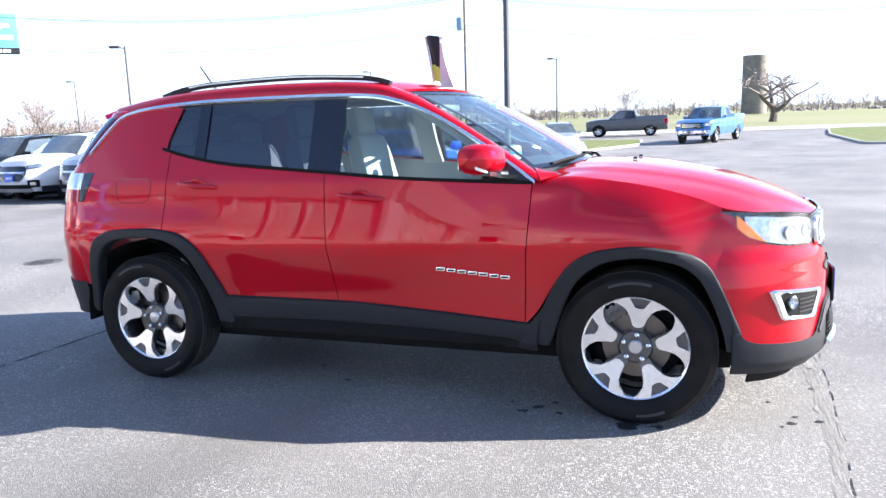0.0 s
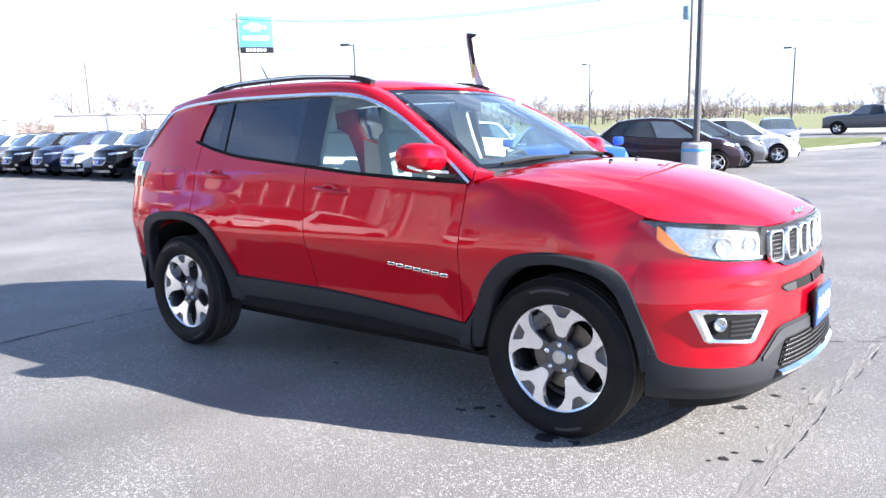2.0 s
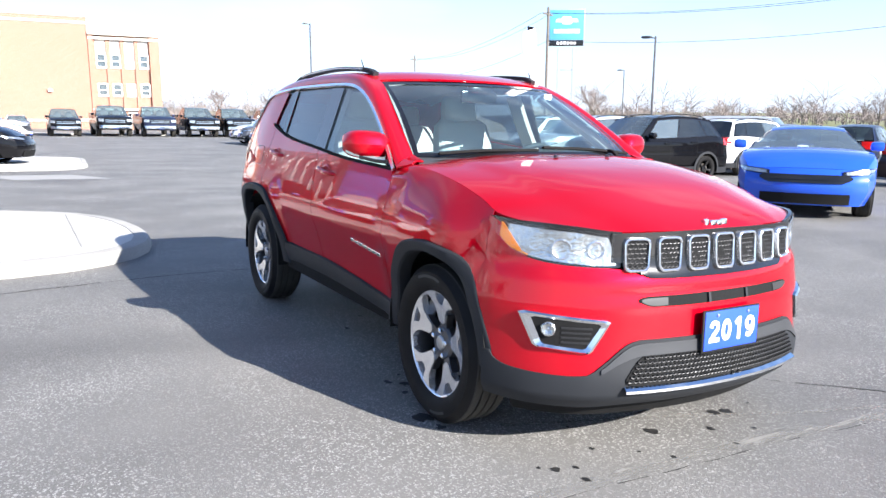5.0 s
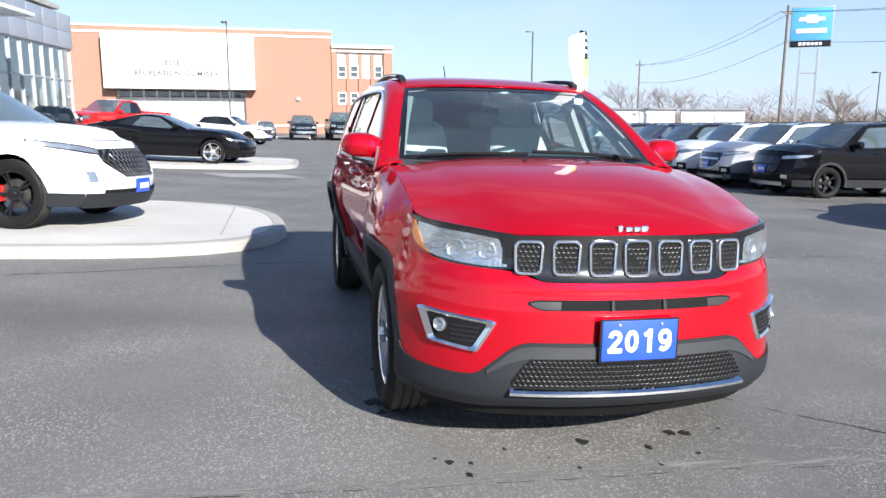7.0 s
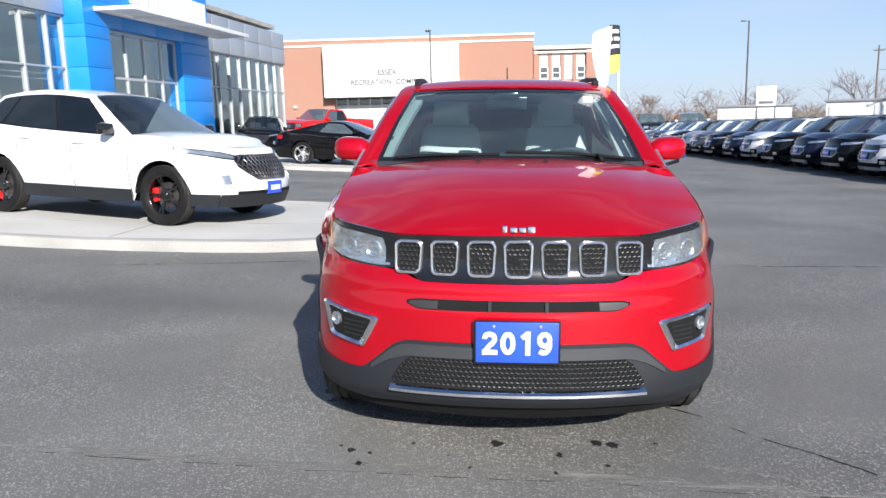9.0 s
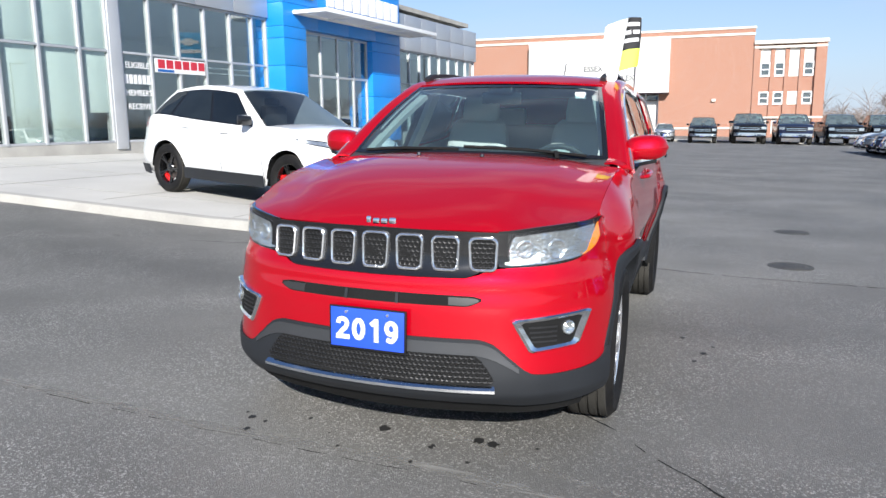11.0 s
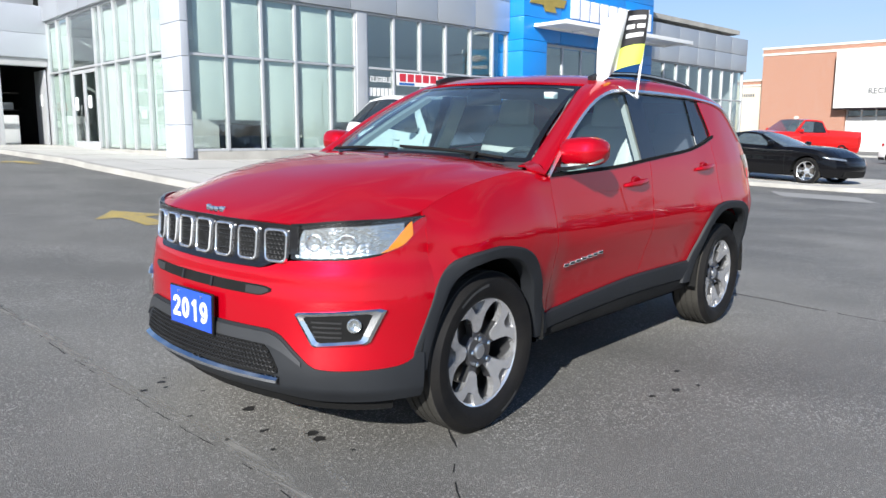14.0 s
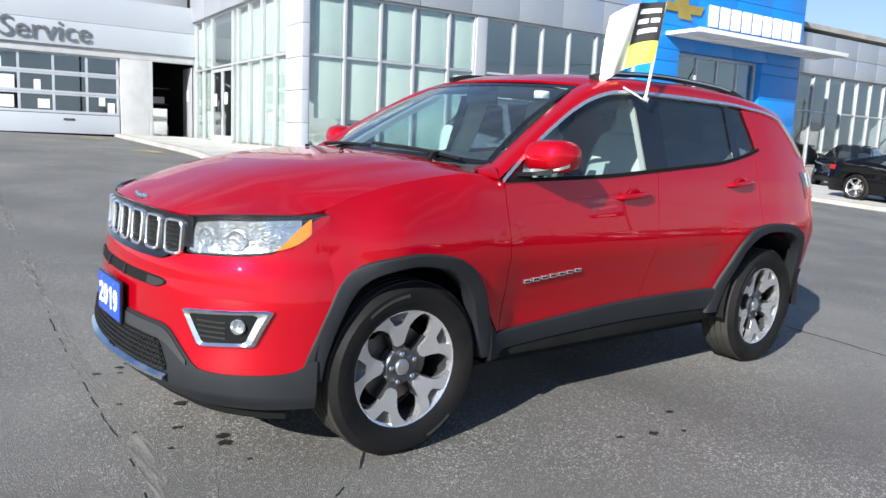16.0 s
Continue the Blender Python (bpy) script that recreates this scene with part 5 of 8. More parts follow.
# front end: outlines in plan from the side to the middle, at bumper and at lamp level
PLAN_B = smooth_path([(1.66, 0.855), (1.74, 0.838), (1.82, 0.806), (1.91, 0.755), (2.0, 0.675), (2.075, 0.57), (2.125, 0.45), (2.16, 0.3), (2.18, 0.15), (2.186, 0)], 121)
PLAN_L = smooth_path([(1.66, 0.812), (1.74, 0.792), (1.82, 0.760), (1.90, 0.715), (1.975, 0.645), (2.035, 0.55), (2.08, 0.43), (2.112, 0.28), (2.128, 0.14), (2.132, 0)], 121)
front_dx = hermite([(0.18, -0.10), (0.25, -0.04), (0.31, 0.012), (0.36, 0.016), (0.46, 0.004), (0.52, 0.0), (0.60, 0.0), (0.68, 0.002), (0.725, 0.010), (0.748, 0.010), (0.768, 0.0), (0.95, 0.0)])


def front_pt(yb, z, lift=0.0):
    """A point of the front skin: yb is the distance from the middle at bumper level; lift is proud of the skin."""
    s = np.interp(abs(yb), PLAN_B[::-1, 1], np.linspace(1, 0, 121))
    k = np.clip((z - 0.60) / 0.24, 0, 1)
    k = k * k * (3 - 2 * k)
    q = np.linspace(0, 1, 121)
    b = np.array([np.interp(s, q, PLAN_B[:, c]) for c in (0, 1)])
    l = np.array([np.interp(s, q, PLAN_L[:, c]) for c in (0, 1)])
    p = b * (1 - k) + l * k
    e = 0.01
    b2 = np.array([np.interp(min(1, s + e), q, PLAN_B[:, c]) for c in (0, 1)]) - np.array([np.interp(max(0, s - e), q, PLAN_B[:, c]) for c in (0, 1)])
    n = np.array((-b2[1], b2[0]))
    n /= np.linalg.norm(n) + 1e-9
    d = front_dx(z) * (0.35 + 0.65 * min(1.0, s * 1.6))
    d = d - 0.020 * float(ramp01((z - 0.83) / 0.13) * ramp01((abs(yb) - 0.68) / 0.16))
    p = p + n * (lift + d)
    return (float(p[0]), float(p[1]) * (1 if yb >= 0 else -1), float(z))


def front_sheet(low, high, ys, rows, lift=0.0, thick=0.01, name="", material=None, parent=None, label="", angle=32):
    g = np.array([[front_pt(y, z, lift) for z in np.linspace(float(low(abs(y))), float(high(abs(y))), rows)] for y in ys])
    return Geo().grid(g, False, thick).part(name, material, parent or suv, label, angle)


skin_low = hermite([(0, 0.508), (0.40, 0.508), (0.45, 0.497), (0.53, 0.432), (0.60, 0.378), (0.66, 0.374), (0.72, 0.376), (0.79, 0.384), (0.82, 0.404), (0.834, 0.49), (0.846, 0.60), (0.853, 0.68)])
skin_high = hermite([(0, 0.742), (0.38, 0.744), (0.46, 0.770), (0.535, 0.778), (0.62, 0.783), (0.70, 0.790), (0.77, 0.806), (0.81, 0.856), (0.838, 0.928), (0.86, 0.96)])
ys_all = np.sin(np.linspace(-1.0, 1.0, 81) * math.pi / 2) * 0.85
front_sheet(skin_low, skin_high, ys_all, 22, 0, 0.012, "front_bumper", RED)
lip_low = hermite([(0, 0.262), (0.45, 0.260), (0.60, 0.250), (0.75, 0.252), (0.86, 0.262)])
front_sheet(lip_low, lambda y: np.minimum(skin_low(y), 0.43 + 0 * y) + 0.008 if y > 0.7 else skin_low(y) + 0.008, ys_all * (0.838 / 0.85), 22, 0.008, 0.012, "lower_bumper", CLAD, label="grained dark grey plastic")
front_sheet(lambda y: 0.185 + 0.02 * y, lambda y: 0.27, np.linspace(-0.80, 0.80, 37), 5, -0.018, 0.01, "air_dam", BLACK_MATTE)
# silver bar above the lower opening, a black sheet for its shaded depth, its honeycomb and bright lip
bar_low = hermite([(0, 0.460), (0.40, 0.458), (0.47, 0.44), (0.54, 0.40), (0.62, 0.34)])
front_sheet(bar_low, lambda y: skin_low(y) - 0.004, np.linspace(-0.55, 0.55, 45), 6, 0.014, 0.006, "bumper_bar", surf("dark_satin_bar", (0.06, 0.062, 0.066), 0.42, 0.4, 0, 0.05, 5, 300, 0.05), label="satin grey bar")
op_low, op_high = hermite([(0, 0.346), (0.43, 0.346), (0.47, 0.36)]), hermite([(0, 0.462), (0.39, 0.460), (0.44, 0.415), (0.47, 0.365)])
grille_low = front_sheet(op_low, op_high, np.linspace(-0.465, 0.465, 41), 6, 0.013, 0.004, "lower_grille", BLACK_MATTE)


MESH_BLACK = surf("black_mesh_plastic", (0.018, 0.018, 0.019), 0.42, 0, 0, 0.1, 6, 300, 0.05)


def honeycomb(y0, y1, z0, z1, step, wire, lift, ok, name, material, parent):
    """Hexagonal wires lying on the front skin."""
    g = Geo()
    h = step * 0.58
    row = 0
    z = z0
    while z < z1 + h:
        y = y0 + (step / 2 if row % 2 else 0)
        while y < y1:
            if ok(y, z):
                c = [(y + 0.5 * step * 0.98 * math.cos(radians(60 * k + 30)) * 1.06, z + h * 0.62 * math.sin(radians(60 * k + 30)) * 1.06) for k in range(6)]
                i = [(y + (a - y) * (1 - wire), z + (b - z) * (1 - wire)) for a, b in c]
                o = [front_pt(a, b, lift + 0.006) for a, b in c]
                q = [front_pt(a, b, lift + 0.005) for a, b in i]
                d = [front_pt(a, b, lift - 0.004) for a, b in i]
                n = 6
                g.add(o + q + d, [(k, (k + 1) % n, n + (k + 1) % n, n + k) for k in range(n)] + [(n + k, n + (k + 1) % n, 2 * n + (k + 1) % n, 2 * n + k) for k in range(n)])
            y += step
        z += h * 1.86 * 0.62 / 0.62 * 0.86
        row += 1
    return g.part(name, material, parent, "glossy black honeycomb mesh", angle=0)


honeycomb(-0.46, 0.465, 0.350, 0.458, 0.0185, 0.30, 0.014, lambda y, z: op_low(abs(y)) + 0.004 < z < op_high(abs(y)) - 0.004, "honeycomb", MESH_BLACK, grille_low)
lip = np.array([[front_pt(y, z, f) for z, f in ((0.318, 0.024), (0.324, 0.034), (0.334, 0.032), (0.346, 0.014))] for y in np.linspace(-0.47, 0.47, 35)])
Geo().grid(lip, False, 0.006).part("lip_strip", CHROME, suv, "bright chrome strip")
SLOT_GREY = surf("slot_grey_plastic", (0.035, 0.034, 0.034), 0.45, 0.2, 0, 0.05, 6, 300, 0.05)
# slot under the grille: a black sheet on the skin, its shade as colour
slot_low, slot_high = hermite([(0, 0.638), (0.36, 0.638), (0.425, 0.660)]), hermite([(0, 0.678), (0.38, 0.677), (0.425, 0.668)])
slot = front_sheet(slot_low, slot_high, np.linspace(-0.42, 0.42, 41), 5, 0.003, 0.004, "bumper_slot", BLACK_MATTE)
for s in (-1, 1):
    front_sheet(lambda y: slot_low(y) + 0.004, lambda y: slot_high(y) - 0.006, np.linspace(0.30, 0.41, 7) * s if s > 0 else np.linspace(-0.41, -0.30, 7), 4, 0.006, 0.003, "slot_end", SLOT_GREY, slot)
    a = 0.105 * s
    Geo().add([front_pt(a - 0.006, 0.64, 0.012), front_pt(a + 0.006, 0.64, 0.012), front_pt(a + 0.006, 0.676, 0.012), front_pt(a - 0.006, 0.676, 0.012), front_pt(a - 0.006, 0.64, 0.002), front_pt(a + 0.006, 0.64, 0.002), front_pt(a + 0.006, 0.676, 0.002), front_pt(a - 0.006, 0.676, 0.002)],
              [(0, 1, 2, 3), (4, 7, 6, 5), (0, 4, 5, 1), (1, 5, 6, 2), (2, 6, 7, 3), (3, 7, 4, 0)]).part("slot_web", CLAD, slot)
# seven-slot grille
g_low = hermite([(0, 0.738), (0.36, 0.742), (0.42, 0.765), (0.49, 0.800), (0.53, 0.80)])
grille = front_sheet(g_low, lambda y: 0.914 - 0.01 * y, np.linspace(-0.53, 0.53, 51), 8, 0.006, 0.008, "grille_panel", BLACK_TRIM, label="gloss black grille panel")
for k in range(7):
    yc = (k - 3) * 0.144
    shrink = 1 - 0.015 * abs(k - 3)
    hw, z0, z1 = 0.056 * shrink, 0.762 + 0.002 * abs(k - 3), 0.896 - 0.002 * abs(k - 3)
    def ring(inset, lift, n=8):
        pts = []
        w, a, b = hw - inset, z0 + inset, z1 - inset
        rr = 0.022 - inset * 0.5
        for cx, cz, st in ((w - rr, b - rr, 0), (-w + rr, b - rr, 90), (-w * 0.93 + rr, a + rr, 180), (w * 0.93 - rr, a + rr, 270)):
            for i in range(5):
                t = radians(st + i * 22.5)
                pts.append(front_pt(yc + cx + rr * math.cos(t), cz + rr * math.sin(t), lift))
        return pts
    rings = np.array([ring(-0.003, 0.004), ring(-0.001, 0.018), ring(0.0035, 0.022), ring(0.0075, 0.018), ring(0.0085, 0.0)])
    rings = np.concatenate([rings, rings[:, :1]], 1)
    slot_ring = Geo().grid(rings).part("grille_ring", CHROME_SOFT, grille, "bright chrome ring")
    Geo().add(ring(0.007, 0.010), [tuple(range(20))]).part("grille_recess", BLACK_MATTE, slot_ring)
    honeycomb(yc - 0.057, yc + 0.057, z0, z1, 0.019, 0.34, 0.008, lambda y, z: abs(y - yc) < hw - 0.012 and z0 + 0.012 < z < z1 - 0.012, "grille_mesh", MESH_BLACK, slot_ring)
# headlamps
lamp_high = hermite([(0.44, 0.896), (0.535, 0.906), (0.65, 0.924), (0.75, 0.933), (0.80, 0.939), (0.838, 0.944), (0.850, 0.946)])
case_high = hermite([(0.44, 0.904), (0.535, 0.912), (0.65, 0.927), (0.75, 0.936), (0.80, 0.938), (0.850, 0.945)])
lamp_low = hermite([(0.44, 0.80), (0.50, 0.785), (0.56, 0.782), (0.62, 0.786), (0.70, 0.794), (0.77, 0.808), (0.81, 0.832), (0.835, 0.880), (0.850, 0.939)])
for s in (1, -1):
    yy = np.linspace(0.522, 0.849, 34) * s
    yy = np.sort(yy)
    case = front_sheet(lambda y: lamp_low(y) - 0.004, lambda y: case_high(y) + 0.004, np.sort(np.linspace(0.490, 0.849, 36) * s), 8, -0.004, 0.014, "headlamp", BLACK_TRIM, label="clear headlamp with amber turn signal")
    # faceted reflector: two deep bowls with fluted walls
    facets = []
    for y in np.sort(np.linspace(0.512, 0.818, 60) * s):
        col = []
        for z in np.linspace(float(lamp_low(abs(y))) + 0.007, max(float(lamp_low(abs(y))) + 0.012, float(lamp_high(abs(y))) - 0.015 - 0.075 * float(ramp01((0.548 - abs(y)) / 0.036))), 16):
            rb = min(math.hypot(abs(y) - c, z - 0.852) / r for c, r in ((0.600, 0.052), (0.712, 0.058)))
            flute = 0.0007 * math.sin(abs(y) * 330) + 0.0008 * math.sin(abs(y) * 95 + z * 40)
            col.append(front_pt(y, z, 0.004 - 0.006 * (1 - min(1.0, rb)) ** 0.7 + flute))
        facets.append(col)
    Geo().grid(np.array(facets), False, 0.003).part("reflector", LAMP_FACETS, case, "bright faceted reflector")
    front_sheet(lambda y: lamp_low(y) + 0.008, lambda y: np.minimum(lamp_high(y) - 0.012, lamp_low(y) + 0.010 + 0.052 * ramp01((y - 0.774) / 0.05)), np.sort(np.linspace(0.774, 0.832, 16) * s), 6, 0.0052, 0.004, "turn_signal", AMBER, case, "amber turn signal")
    for yb, r, turn in ((0.585, 0.034, 28), (0.690, 0.038, 38)):
        Geo().lathe([(r, -0.006), (r, 0.002), (r * 0.92, 0.003), (r * 0.72, -0.003), (r * 0.36, -0.005), (0.0, -0.005)], 24, Matrix.Translation(front_pt(yb * s, 0.846, 0.004)) @ pose(0, 0, 0, 0, 0, -90 + turn * s)).part("projector_bowl", LAMP_FACETS, case, "bright round reflector bowl")
    for yc in (0.638, 0.752):
        front_sheet(lambda y: lamp_low(y) + 0.014, lambda y: lamp_high(y) - 0.018, np.sort(np.array([yc, yc + 0.006]) * s), 5, 0.0, 0.008, "lamp_rib", CHROME, case)
    lens = front_sheet(lamp_low, lamp_high, yy, 10, 0.008, 0.0, "lens", LENS, case, "clear plastic lens")
    lens.visible_shadow = False
    # fog lamp bezel
    corners = [(0.780, 0.620), (0.518, 0.594), (0.585, 0.466), (0.742, 0.484)]
    fog_c = np.mean(corners, 0)
    def bez(k, lift):
        out = []
        for i in range(4):
            a, b = np.array(corners[i]), np.array(corners[(i + 1) % 4])
            for t in np.linspace(0.06, 0.94, 7):
                q = fog_c + (a + (b - a) * t - fog_c) * k
                out.append(front_pt(q[0] * s, q[1], lift))
        return out
    rings = np.array([bez(1.0, 0.0), bez(0.985, 0.012), bez(0.90, 0.018), bez(0.75, 0.012), bez(0.73, -0.02)])
    rings = np.concatenate([rings, rings[:, :1]], 1)
    fog = Geo().grid(rings, s > 0).part("fog_lamp_bezel", CHROME, suv, "bright chrome fog lamp surround")
    fan = np.array([bez(k, 0.009) for k in (0.77, 0.6, 0.4, 0.2, 0.02)])
    Geo().grid(np.concatenate([fan, fan[:, :1]], 1), s > 0).part("fog_recess", BLACK_MATTE, fog)
    c = front_pt(0.705 * s, 0.556, 0.012)
    Geo().lathe([(0.027, -0.005), (0.027, 0.007), (0.023, 0.010), (0.018, 0.002), (0.008, -0.002), (0.0, 0.004)], 22, Matrix.Translation(c) @ pose(0, 0, 0, 0, 0, -90 + 45 * s)).part("fog_lamp", LAMP_IN, fog, "round fog lamp")
    for z in (0.508, 0.526, 0.544, 0.562):
        front_sheet(lambda y: z - 0.003 + 0 * y, lambda y: z + 0.004 + 0 * y, np.sort(np.linspace(0.585 + (0.544 - z) * 0.2, 0.672, 6) * s), 3, 0.012, 0.003, "louvre", MESH_BLACK, fog)
# plate
px = front_pt(0.0, 0.53)[0] + 0.022
plate = Geo().box(px, -0.004, 0.53, 0.012, 0.318, 0.168, 0.005).part("front_plate", BLACK_TRIM, suv, "blue dealer plate reading 2019")
Geo().box(px + 0.005, -0.004, 0.532, 0.008, 0.302, 0.152, 0.003).part("plate_face", PLATE_BLUE, plate, "blue enamel plate")
oval = lambda cz, ry, rz: [(ry * math.sin(t), cz + rz * math.cos(t)) for t in np.linspace(0, 2 * math.pi, 25)]
DIGITS = {"2": [[(-0.0185, 0.016), (-0.016, 0.028), (-0.002, 0.0345), (0.014, 0.029), (0.0185, 0.017), (0.012, 0.002), (-0.004, -0.014), (-0.016, -0.031)], [(-0.0275, -0.0345), (0.0285, -0.0345)]],
          "0": [oval(0.0, 0.0185, 0.0345)], "1": [[(0.006, -0.045), (0.006, 0.045)], [(0.004, 0.036), (-0.016, 0.020)]],
          "9": [oval(0.0135, 0.0185, 0.0215), [(0.0185, 0.014), (0.0185, -0.008), (0.011, -0.027), (-0.003, -0.0345), (-0.018, -0.028)]]}
for k, digit in enumerate("2019"):
    strokes = Geo()
    for line in DIGITS[digit]:
        q = smooth_path(line, 18) if 2 < len(line) < 20 else np.array(line)
        t = np.gradient(q, axis=0)
        y0 = -0.004 - 0.1 + k * 0.0667
        strokes.ribbon(np.c_[np.full(len(q), px + 0.0095), q[:, 0] + y0, q[:, 1] + 0.530], np.c_[np.zeros(len(q)), -t[:, 1], t[:, 0]], 0.0175, 0.003)
    strokes.part("plate_digit", WHITE_ENAMEL, plate, angle=0)
for s in (-1, 1):
    Geo().lathe([(0.006, 0), (0.006, 0.004), (0, 0.005)], 8, Matrix.Translation((px + 0.009, -0.004 + 0.085 * s, 0.593)) @ pose(0, 0, 0, 0, 0, -90)).part("plate_screw", SATIN, plate)

# bonnet
edge = smooth_path(shut, 40)
bon_z = hermite([(1.00, 1.150), (1.2, 1.146), (1.5, 1.112), (1.75, 1.058), (1.93, 0.998), (2.03, 0.957), (2.09, 0.926), (2.118, 0.908)])
bon_x = np.interp(np.linspace(0, 1, 40), [0, 0.5, 0.8, 0.93, 1], [1.02, 1.55, 1.93, 2.07, 2.118])
a = np.linspace(-1, 1, 49)
p = np.zeros((40, 49, 3))
for i in range(40):
    ex, ey, ez = edge[i]
    cx = bon_x[i]
    cz = float(bon_z(cx))
    k = np.abs(a)
    prof = 1 - k**2.4
    fold = 0.70 - 0.16 * i / 39
    crease = 0.010 * (1 - ramp01((k - fold) / 0.15)) * math.sin(math.pi * min(1, 0.22 + i / 39 * 0.72)) ** 0.6
    p[i, :, 0] = cx + (ex - cx) * k**3.2
    p[i, :, 1] = a * (ey - 0.0015)
    p[i, :, 2] = ez + (cz - ez - 0.008) * prof + crease + 0.006 * (1 - np.clip(k / 0.6, 0, 1) ** 6)
Geo().grid(p, False, 0.014).part("bonnet", RED, suv)
for y, x in ((0.16, 1.28), (-0.16, 1.28)):
    Geo().lathe([(0.012, 0), (0.010, 0.010), (0, 0.012)], 8, Matrix.Translation((x, y, 1.150)) @ pose(0, 0, 0, 90)).part("washer_nozzle", BLACK_TRIM, suv)
badge = Geo()
for k, (w, h) in enumerate(((0.020, 0.034), (0.028, 0.024), (0.028, 0.024), (0.030, 0.030))):
    y = -0.050 + k * 0.033
    badge.box(2.098 - 0.004 * abs(k - 1.5), y, 0.928, 0.018, w, h * 1.05, 0.006)
badge.part("bonnet_badge", CHROME, suv, "small silver badge shape")

# windscreen, pillars, roof
def ws(r, b):
    y = b * (0.702 + (0.566 - 0.702) * r)
    xb, xt = 1.03 - 0.155 * b * b, 0.352 - 0.135 * b * b
    zb, zt = 1.146 - 0.012 * b * b, 1.528 - 0.006 * b * b
    return (xb + (xt - xb) * r + 0.02 * math.sin(math.pi * r), y, zb + (zt - zb) * r + 0.022 * math.sin(math.pi * r))


grid = np.array([[ws(r, b) for b in np.linspace(-1, 1, 25)] for r in np.linspace(0, 1, 19)])
Geo().grid(grid, True).part("windscreen", WINDSCREEN, suv, "clear windscreen")
for f0, f1, nm in ((0.0, 0.035, "screen_band"), (0.955, 1.0, "screen_band")):
    Geo().grid(np.array([[Vector(ws(r, b)) + Vector((0.002, 0, 0.003)) for b in np.linspace(-1, 1, 25)] for r in np.linspace(f0, f1, 4)]), True).part(nm, BLACK_TRIM, suv)
for s in (-1, 1):
    Geo().grid(np.array([[Vector(ws(r, b)) + Vector((0.002, 0, 0.003)) for b in np.linspace(0.965 * s, s, 3)] for r in np.linspace(0, 1, 12)]), s > 0).part("screen_band", BLACK_TRIM, suv)
Geo().box(0.33, 0.0, 1.497, 0.10, 0.15, 0.05, 0.02).part("screen_sensor", BLACK_TRIM, suv)
Geo().box(*(Vector(ws(0.85, 0.80)) - Vector((0.012, 0, 0.006))), 0.05, 0.055, 0.035, 0.003, m=None).part("screen_sticker", WHITE_ENAMEL, suv, "small white sticker")
rails = [((0.93, 1.083), (0.875, 0.702, 1.134)), ((0.748, 1.197), (0.70, 0.668, 1.246)), ((0.575, 1.305), (0.53, 0.634, 1.352)), ((0.395, 1.404), (0.37, 0.600, 1.445)), ((0.21, 1.478), (0.215, 0.568, 1.524)), ((0.053, 1.511), (0.05, 0.580, 1.574)),
         ((-0.2, 1.523), (-0.2, 0.590, 1.594)), ((-0.6, 1.528), (-0.6, 0.592, 1.602)), ((-1.0, 1.526), (-1.0, 0.587, 1.594)), ((-1.25, 1.508), (-1.3, 0.567, 1.572)), ((-1.47, 1.467), (-1.67, 0.53, 1.524))]
lo = smooth_path([(x, float(side_y(x, z)), z) for (x, z), _ in rails], 60)
hi = smooth_path([r for _, r in rails], 60)
rows = []
for f in np.linspace(0, 1, 8):
    q = lo + (hi - lo) * f
    q[:, 1] += 0.022 * math.sin(math.pi * f)
    q[:, 2] += 0.016 * math.sin(math.pi * f)
    rows.append(q)
lr(Geo().grid(np.array(rows), True, 0.012), "cant_rail", RED, suv)
lr(Geo().grid(np.array(rows)[:, 6:] - (0, 0.020, 0.016), False), "rail_lining", TRIM_LIGHT, suv)
foot = np.array([[(Vector(hi[0]).lerp(Vector(lo[0]), v)).lerp(Vector((0.955, 0.695, 1.111)).lerp(Vector((1.00, 0.773, 1.102)), v), u) + Vector((0, 0.010 * math.sin(math.pi * v), 0.008 * math.sin(math.pi * v) + 0.002)) for v in np.linspace(0, 1, 8)] for u in np.linspace(0, 1, 6)])
lr(Geo().grid(foot, True, 0.008), "pillar_foot", RED, suv)
rz = hermite([(0.36, 1.530), (0.31, 1.549), (0.15, 1.590), (0.0, 1.612), (-0.4, 1.634), (-0.9, 1.630), (-1.3, 1.606), (-1.6, 1.572), (-1.76, 1.545)])
tail = hi[hi[:, 0] <= 0.215]
p = np.zeros((len(tail), 25, 3))
for i, (x, y, z) in enumerate(tail):
    b = np.linspace(-1, 1, 25)
    xc = x + np.interp(x, [-1.67, -1.5, 0.0, 0.215], [-0.08, -0.02, 0.02, 0.138])
    p[i, :, 0] = xc + (x - xc) * b**2
    p[i, :, 1] = y * b
    p[i, :, 2] = z + (float(rz(xc)) - z) * (1 - np.abs(b) ** 2.6)
Geo().grid(p, True, 0.012).part("roof", RED, suv)
for s in (1, -1):
    path = smooth_path([(0.11, 0.556, 1.572), (0.05, 0.560, 1.592), (-0.05, 0.563, 1.608), (-0.5, 0.566, 1.630), (-0.95, 0.562, 1.622), (-1.15, 0.556, 1.604), (-1.30, 0.55, 1.570)], 30) * (1, s, 1)
    rail = Geo().ribbon(path, (0, 1, 0), 0.032, 0.026).part("roof_rail", CLAD, suv, "black roof rail with bright inlay")
    Geo().ribbon(path[3:-4] + (0, 0.018 * s, 0.004), (0, 1, 0), 0.005, 0.008).part("rail_inlay", SATIN, rail)
antenna = Geo().tube([(-1.32, 0.05, 1.60), (-1.40, 0.05, 1.66), (-1.50, 0.05, 1.80)], [0.012, 0.006, 0.004], 6).box(-1.32, 0.05, 1.606, 0.10, 0.05, 0.025, 0.01)
antenna.part("antenna", BLACK_TRIM, suv)

